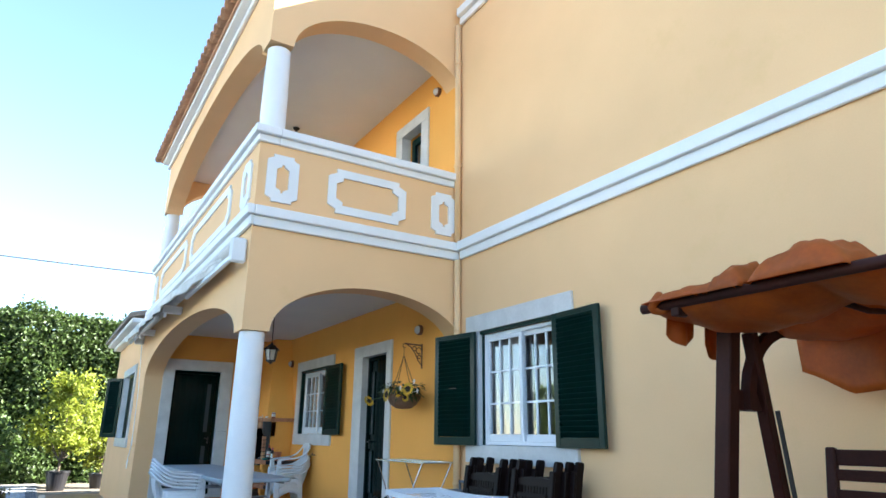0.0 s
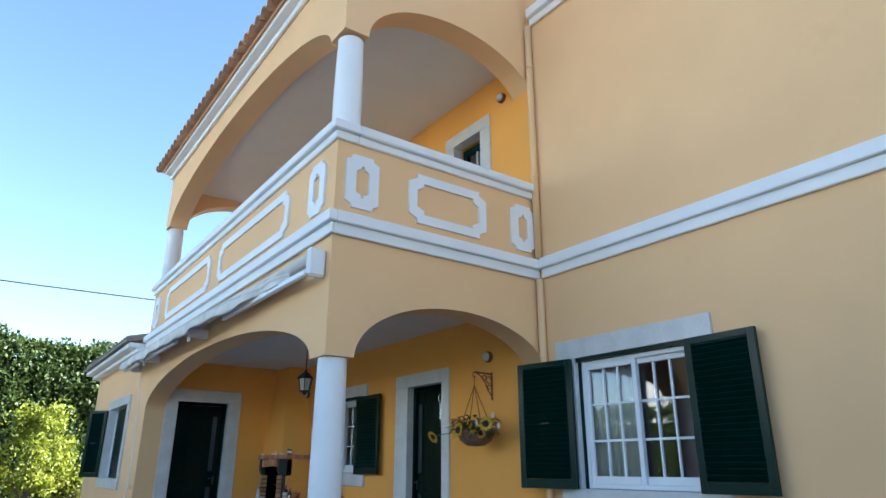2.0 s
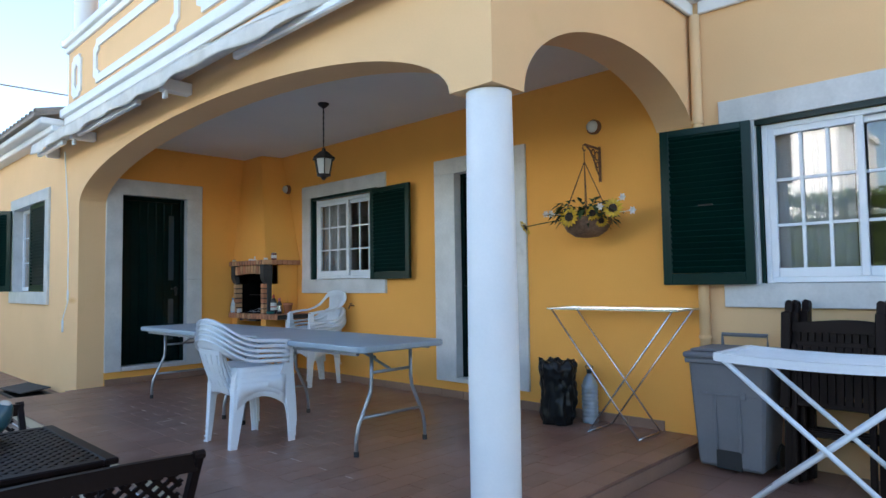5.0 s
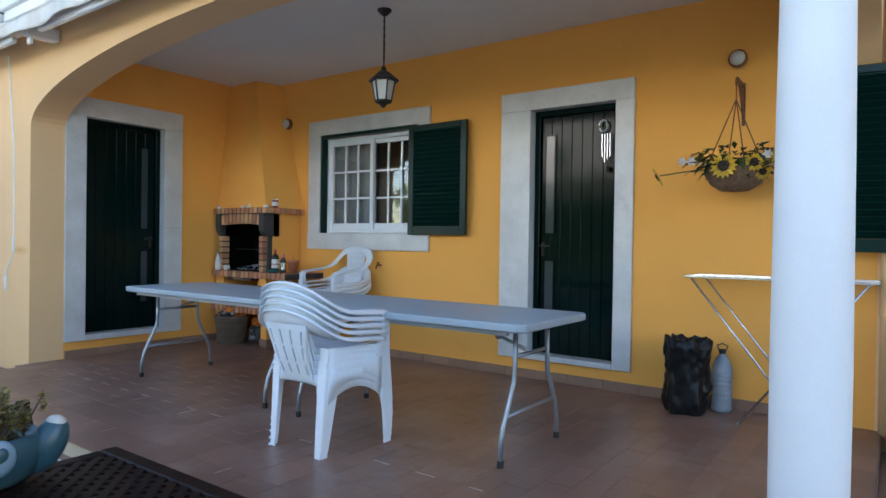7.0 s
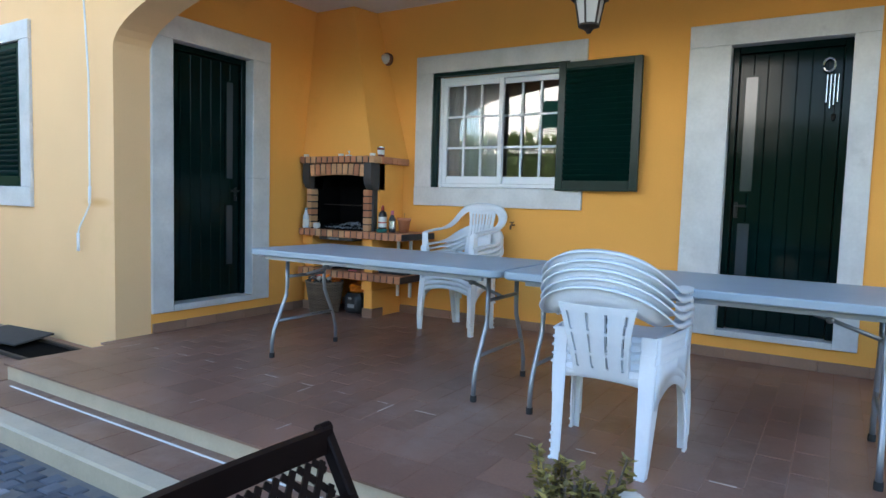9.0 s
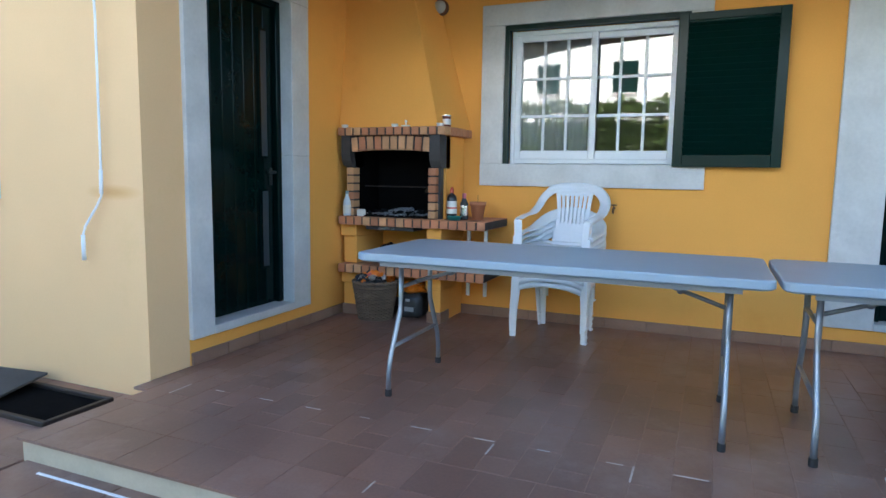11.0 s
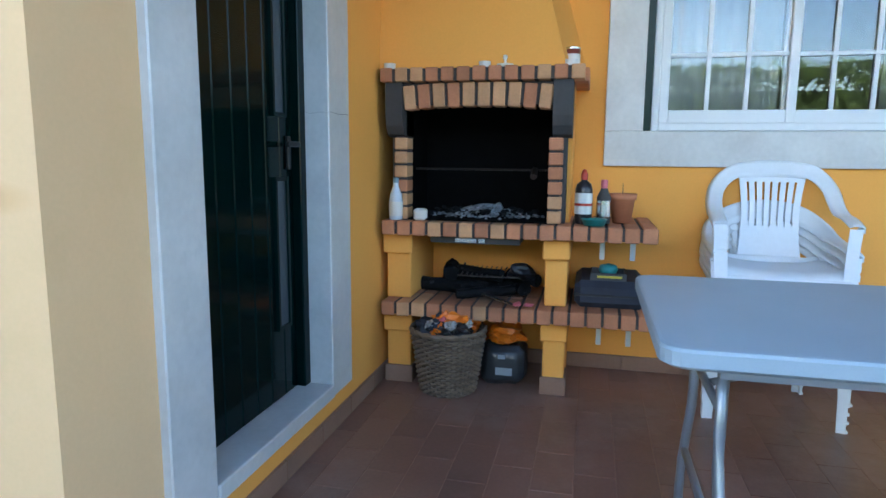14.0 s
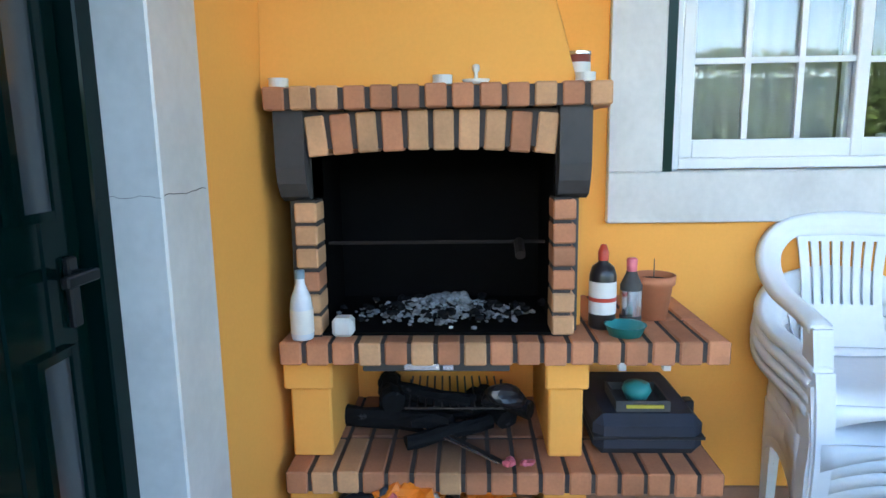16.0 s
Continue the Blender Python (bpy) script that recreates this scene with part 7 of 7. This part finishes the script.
def scatter(name, parent, places, normals_up, size, material, seed, label="", kind=""):
    """Many small folded leaves at given places, joined into one mesh."""
    g = np.random.default_rng(seed)
    p = np.asarray(places, float)
    n = len(p)
    d = g.normal(size=(n, 3))
    d[:, 2] += normals_up
    d /= np.linalg.norm(d, axis=1)[:, None]
    s = np.cross(d, g.normal(size=(n, 3)))
    s /= np.linalg.norm(s, axis=1)[:, None]
    ln = size * g.uniform(0.7, 1.4, (n, 1))
    w = ln * 0.33
    up = np.cross(s, d)
    mid = p + d * ln * 0.5
    v = np.stack([p, mid + s * w + up * w * 0.3, p + d * ln, mid - s * w + up * w * 0.3], 1).reshape(-1, 3)
    i = np.arange(n)[:, None] * 4
    f = np.concatenate([i + np.array([[0, 1, 2]]), i + np.array([[0, 2, 3]])])
    me = bpy.data.meshes.new(name)
    me.from_pydata(v.tolist(), [], f.tolist())
    me.materials.append(material)
    ob = new(name, me)
    if parent is not None:
        ob.parent = parent
        ob.location = -BASE[parent]
    return tagged(ob, label, "", "", kind)


def hedge(x0, x1, y0, y1, z0, z1, n, size, seed, label, material=HEDGE):
    """A clipped hedge: an uneven leafy skin over a core coloured as inner shade."""
    g = np.random.default_rng(seed)
    ob = thing("hedge", ((x0 + x1) / 2, (y0 + y1) / 2, z0), label, "hedge")
    u = g.uniform(0, 1, (n, 3))
    face = g.integers(0, 5, n)
    p = np.empty((n, 3))
    for k in range(n):
        a, b, c = u[k]
        x, y, z = x0 + (x1 - x0) * a, y0 + (y1 - y0) * b, z0 + (z1 - z0) * c
        if face[k] == 0: x = x0
        elif face[k] == 1: x = x1
        elif face[k] == 2: y = y0
        elif face[k] == 3: y = y0
        else: z = z1
        w = Vector((x * 0.9, y * 0.9, z * 0.9))
        off = 0.38 * noise.noise(w) + 0.22 * noise.noise(w * 2.7) + g.normal() * 0.09
        cx, cy, cz = (x0 + x1) / 2, (y0 + y1) / 2, (z0 + z1) / 2
        if face[k] == 0: x -= off
        elif face[k] == 1: x += off
        elif face[k] in (2, 3): y -= off
        else: z += off
        p[k] = (x, y, max(z, z0))
    scatter("foliage", ob, p, 0.2, size, material, seed + 1, "dense dark green leaves")
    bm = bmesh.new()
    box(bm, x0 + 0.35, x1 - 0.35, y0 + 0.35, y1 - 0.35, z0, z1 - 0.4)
    part("core", bm, HEDGE_SHADE, ob, "dark box coloured as the shade inside the hedge")
    return ob


hedge(-7.5, 3.6, 23.2, 25.4, 0.0, 5.0, 80000, 0.125, 3, "tall dense green hedge behind the yard")
hedge(-12.6, -10.8, -12, 23, 0.0, 3.5, 46000, 0.16, 9, "long green hedge along the yard edge")


def blob_tree(name, x, y, z0, pot_h, trunk_h, rx, rz, n, size, material, seed, label, category, pot=True, group=""):
    """A shrub: a forked trunk and clumps of leaves with gaps between them."""
    ob = thing(name, (x, y, z0), label, category, group)
    g = random.Random(seed)
    if pot:
        bm = bmesh.new()
        lathe(bm, [(0, z0), (0.20, z0), (0.27, z0 + pot_h * 0.9), (0.29, z0 + pot_h * 0.9), (0.29, z0 + pot_h), (0.25, z0 + pot_h), (0.24, z0 + pot_h * 0.88), (0, z0 + pot_h * 0.88)], x, y, 24)
        part("pot", bm, BLACKP, ob, "black plastic plant pot")
    zc = z0 + pot_h + trunk_h + rz * 0.75
    bm = bmesh.new()
    base = Vector((x, y, z0 + pot_h * 0.85))
    fork = Vector((x, y, z0 + pot_h + trunk_h * 0.6))
    tube(bm, [base, fork], 0.035, 8, taper=0.8)
    clumps = []
    for i in range(34):
        a, e, r = g.uniform(0, 6.28), g.uniform(-0.75, 1.0), g.uniform(0.45, 1.0)
        h = math.sqrt(max(0, 1 - e * e * 0.8))
        c = Vector((x + rx * r * h * math.cos(a), y + rx * r * h * math.sin(a), zc + rz * e * (0.6 + 0.4 * r)))
        clumps.append((c, g.uniform(0.16, 0.30) * rx / 0.8))
        if i % 2 == 0:
            tube(bm, [fork, fork.lerp(c, 0.5) + Vector((0, 0, 0.08)), c], 0.016, 5, taper=0.4)
    part("trunk", bm, BARK, ob)
    pts = []
    for i in range(n):
        c, r = clumps[g.randrange(len(clumps))]
        pts.append(c + Vector((g.gauss(0, r * 0.55), g.gauss(0, r * 0.55), g.gauss(0, r * 0.5))))
    scatter("crown", ob, [tuple(p) for p in pts], 0.3, size, material, seed, "sunlit yellow-green leaves")
    return ob


blob_tree("potted_bush", 0.72, 20.3, 0.02, 0.50, 0.35, 0.82, 1.20, 5200, 0.10, BUSH, 4, "leafy yellow-green bush in a black pot", "bush")
blob_tree("potted_bush", 1.75, 20.8, 0.02, 0.40, 0.15, 0.45, 0.6, 1500, 0.09, BUSH, 6, "small leafy bush in a black pot by the wing", "bush")
blob_tree("potted_bush", -0.85, 21.6, 0.02, 0.40, 0.15, 0.6, 0.75, 1800, 0.10, HEDGE, 8, "dark leafy bush in a black pot", "bush")

# distant house, lamp post and cable
hs = thing("house", (-24, 17, 0), "white two-storey house beyond the hedge", "house")
part("wall", boxes((-30, -22, 10.5, 25, 0, 8.2)), WHITE, hs)
part("parapet", boxes((-30.15, -21.85, 10.35, 25.15, 8.2, 8.5)), WHITE, hs)
for y in (13.0, 16.6, 20.2):
    for z in (2.0, 5.3):
        w = part("window", boxes((-22.06, -21.97, y, y + 1.1, z, z + 1.4)), GREEN, hs, "dark shuttered window")
        part("sill", boxes((-22.02, -21.9, y - 0.1, y + 1.2, z - 0.12, z)), MARBLE, w)
lp = thing("lamp_post", (-16, 8.6, 0), "tall grey lamp post with two floodlights", "lamp post")
bm = bmesh.new()
tube(bm, [(-16, 8.6, 0), (-16, 8.6, 7.0)], 0.06, 10, taper=0.7)
part("pole", bm, TUBE, lp)
part("floodlight", boxes((-15.9, -15.6, 8.0, 8.5, 6.75, 7.05), (-15.9, -15.6, 8.7, 9.2, 6.75, 7.05), bevel=0.03), ALU, lp)
cb = thing("overhead_cable", (2, 25, 7.0), "thin black overhead cable across the sky", "cable")
bm = bmesh.new()
tube(bm, [(-30 + 60 * t, 25.4 - 0.4 * t, 8.4 - 5.6 * t * (1 - t) + 0.3 * t) for t in steps(0, 1, 24)], 0.022, 6)
part("wire", bm, RUBBER, cb)

# ---- paving pieces, last ----


def slab(lx, ly, lz, material, bevel=0.0012):
    bm = bmesh.new()
    x, y, z, b = lx / 2, ly / 2, lz, bevel
    a = [bm.verts.new(p) for p in ((-x, -y, 0), (x, -y, 0), (x, y, 0), (-x, y, 0))]
    c = [bm.verts.new(p) for p in ((-x, -y, z - b), (x, -y, z - b), (x, y, z - b), (-x, y, z - b))]
    d = [bm.verts.new(p) for p in ((-x + b, -y + b, z), (x - b, -y + b, z), (x - b, y - b, z), (-x + b, y - b, z))]
    for r, s in ((a, c), (c, d)):
        for k in range(4):
            bm.faces.new((r[k], r[(k + 1) % 4], s[(k + 1) % 4], s[k]))
    bm.faces.new(d)
    bm.normal_update()
    me = bpy.data.meshes.new("tile")
    bm.to_mesh(me)
    bm.free()
    me.materials.append(material)
    return me


rnd = random.Random(17)
TL, TW, GAP = 0.290, 0.1445, 0.003
SIZES = {}


def lay(parent, x0, x1, y0, y1, z, rest=None):
    """One floor tile; past the counted ones it joins the rest."""
    key = (round(x1 - x0, 3), round(y1 - y0, 3))
    if rest is None:
        if key not in SIZES:
            SIZES[key] = slab(key[0] - GAP, key[1] - GAP, 0.014, TILE)
        t = new("tile", SIZES[key])
        t.parent = parent
        t.matrix_basis = pose((x0 + x1) / 2, (y0 + y1) / 2, z - 0.014 + rnd.uniform(-0.0006, 0.0006), rnd.uniform(-0.06, 0.06), rnd.uniform(-0.06, 0.06), 0)
    else:
        box(rest, x0 + GAP / 2, x1 - GAP / 2, y0 + GAP / 2, y1 - GAP / 2, z - 0.012, z + rnd.uniform(-0.0006, 0.0006))


rest = bmesh.new()
X0 = 1.24
y, row = 5.965, 0
while y < END - 0.002:
    y1 = min(y + TW, END)
    x = X0 + (TL / 2 if row % 2 else 0)
    cuts = [X0] + ([x] if row % 2 else [])
    while x + TL < WX - 0.01:
        x += TL
        cuts.append(x)
    cuts.append(WX)
    for a, b in zip(cuts, cuts[1:]):
        if b - a < 0.02 or (y + y1) / 2 > PEND and (a + b) / 2 < 1.5:
            continue
        lay(porch_base, a, b, y, y1, FLOOR, None if 7.6 < y < 12.4 and a < 3.1 else rest)
    y, row = y1, row + 1
y = 5.965
while y < PEND + 0.01:
    y1 = min(y + 0.2265, PEND + 0.03)
    lay(porch_base, 0.985, X0, y, y1, FLOOR, rest)
    lay(porch_base, 0.705, 0.985, y, y1, FLOOR, rest)
    y = y1
# lime bloom along some of the joints near the porch edge
bloom = bmesh.new()
for k in range(8, 44, 2):
    if rnd.random() < 0.72:
        y = 5.965 + TW * k
        a, b = sorted((rnd.uniform(0, 0.35), rnd.uniform(0.65, 1)))
        box(bloom, X0 + TL - 0.0045 + rnd.uniform(-0.002, 0.002), X0 + TL + 0.004, y + TW * a, y + TW * b, FLOOR - 0.002, FLOOR + 0.0009)
    if rnd.random() < 0.30:
        box(bloom, X0 + 0.155, X0 + TL + rnd.uniform(-0.03, 0.02), 5.965 + TW * k - 0.004, 5.965 + TW * k + 0.004, FLOOR - 0.002, FLOOR + 0.0009)
for y in (9.72, 9.95, 10.60, 8.6):
    box(bloom, 0.905, 1.0, y - 0.004, y + 0.003, FLOOR - 0.002, FLOOR + 0.0009)
t = link("lime_bloom", bloom, LIME)
t.parent = porch_base
tagged(t, "pale lime bloom on the tile joints", "", "", "stuff")
t = link("tile_field", rest, TILE)
t.parent = porch_base
tagged(t, "terracotta floor tiles", "", "", "stuff")
rest = bmesh.new()
for ax0, ax1, ay0, ay1 in ((0.45, 0.735, 5.62, PEND), (0.45, 1.5, PEND + 0.02, 17.4), (0.735, 3.9, 5.62, 5.955), (0.45, 3.9, -2.0, 5.62)):
    nx, ny = max(1, round((ax1 - ax0) / 0.29)), max(1, round((ay1 - ay0) / 0.29))
    for i in range(nx):
        for j in range(ny):
            lay(step_base, ax0 + (ax1 - ax0) * i / nx, ax0 + (ax1 - ax0) * (i + 1) / nx, ay0 + (ay1 - ay0) * j / ny, ay0 + (ay1 - ay0) * (j + 1) / ny, LOW, None if ay0 > 5.5 else rest)
t = link("tile_field", rest, TILE)
t.parent = step_base
tagged(t, "terracotta step tiles", "", "", "stuff")


def cobbles(name, x0, x1, y0, y1, pitch, material, label, seed):
    """Rough-cut stones in uneven rows, each with its own edges and height."""
    g = np.random.default_rng(seed)
    v, f = [], []
    nx, ny = int((x1 - x0) / pitch), int((y1 - y0) / pitch)
    for j in range(ny):
        for i in range(nx):
            cx = x0 + (i + 0.5 + (0.5 if j % 2 else 0)) * pitch
            if cx > x1:
                continue
            cy = y0 + (j + 0.5) * pitch
            h = pitch * 0.44
            q = [(cx + sx * h + g.uniform(-1, 1) * pitch * 0.08, cy + sy * h + g.uniform(-1, 1) * pitch * 0.08) for sx, sy in ((-1, -1), (1, -1), (1, 1), (-1, 1))]
            z = G0 + g.uniform(-0.004, 0.004)
            k = len(v)
            v += [(a, b, G0 - 0.02) for a, b in q] + [(a, b, z - 0.006) for a, b in q] + [(cx + (a - cx) * 0.82, cy + (b - cy) * 0.82, z) for a, b in q]
            for m in (0, 4):
                f += [(k + m + c, k + m + (c + 1) % 4, k + m + 4 + (c + 1) % 4, k + m + 4 + c) for c in range(4)]
            f.append((k + 8, k + 9, k + 10, k + 11))
    me = bpy.data.meshes.new(name)
    me.from_pydata(v, [], f)
    me.materials.append(material)
    ob = new(name, me)
    ob.parent = road_bed
    return tagged(ob, label, "", "", "stuff")


cobbles("dark_cobbles", 0.06, 0.325, -2, 22, 0.095, COBBLE_D, "dark basalt cobbles along the step", 2)
cobbles("pale_cobbles", -7.0, 0.06, -2, 22, 0.105, COBBLE, "pale limestone cobbles of the yard", 4)
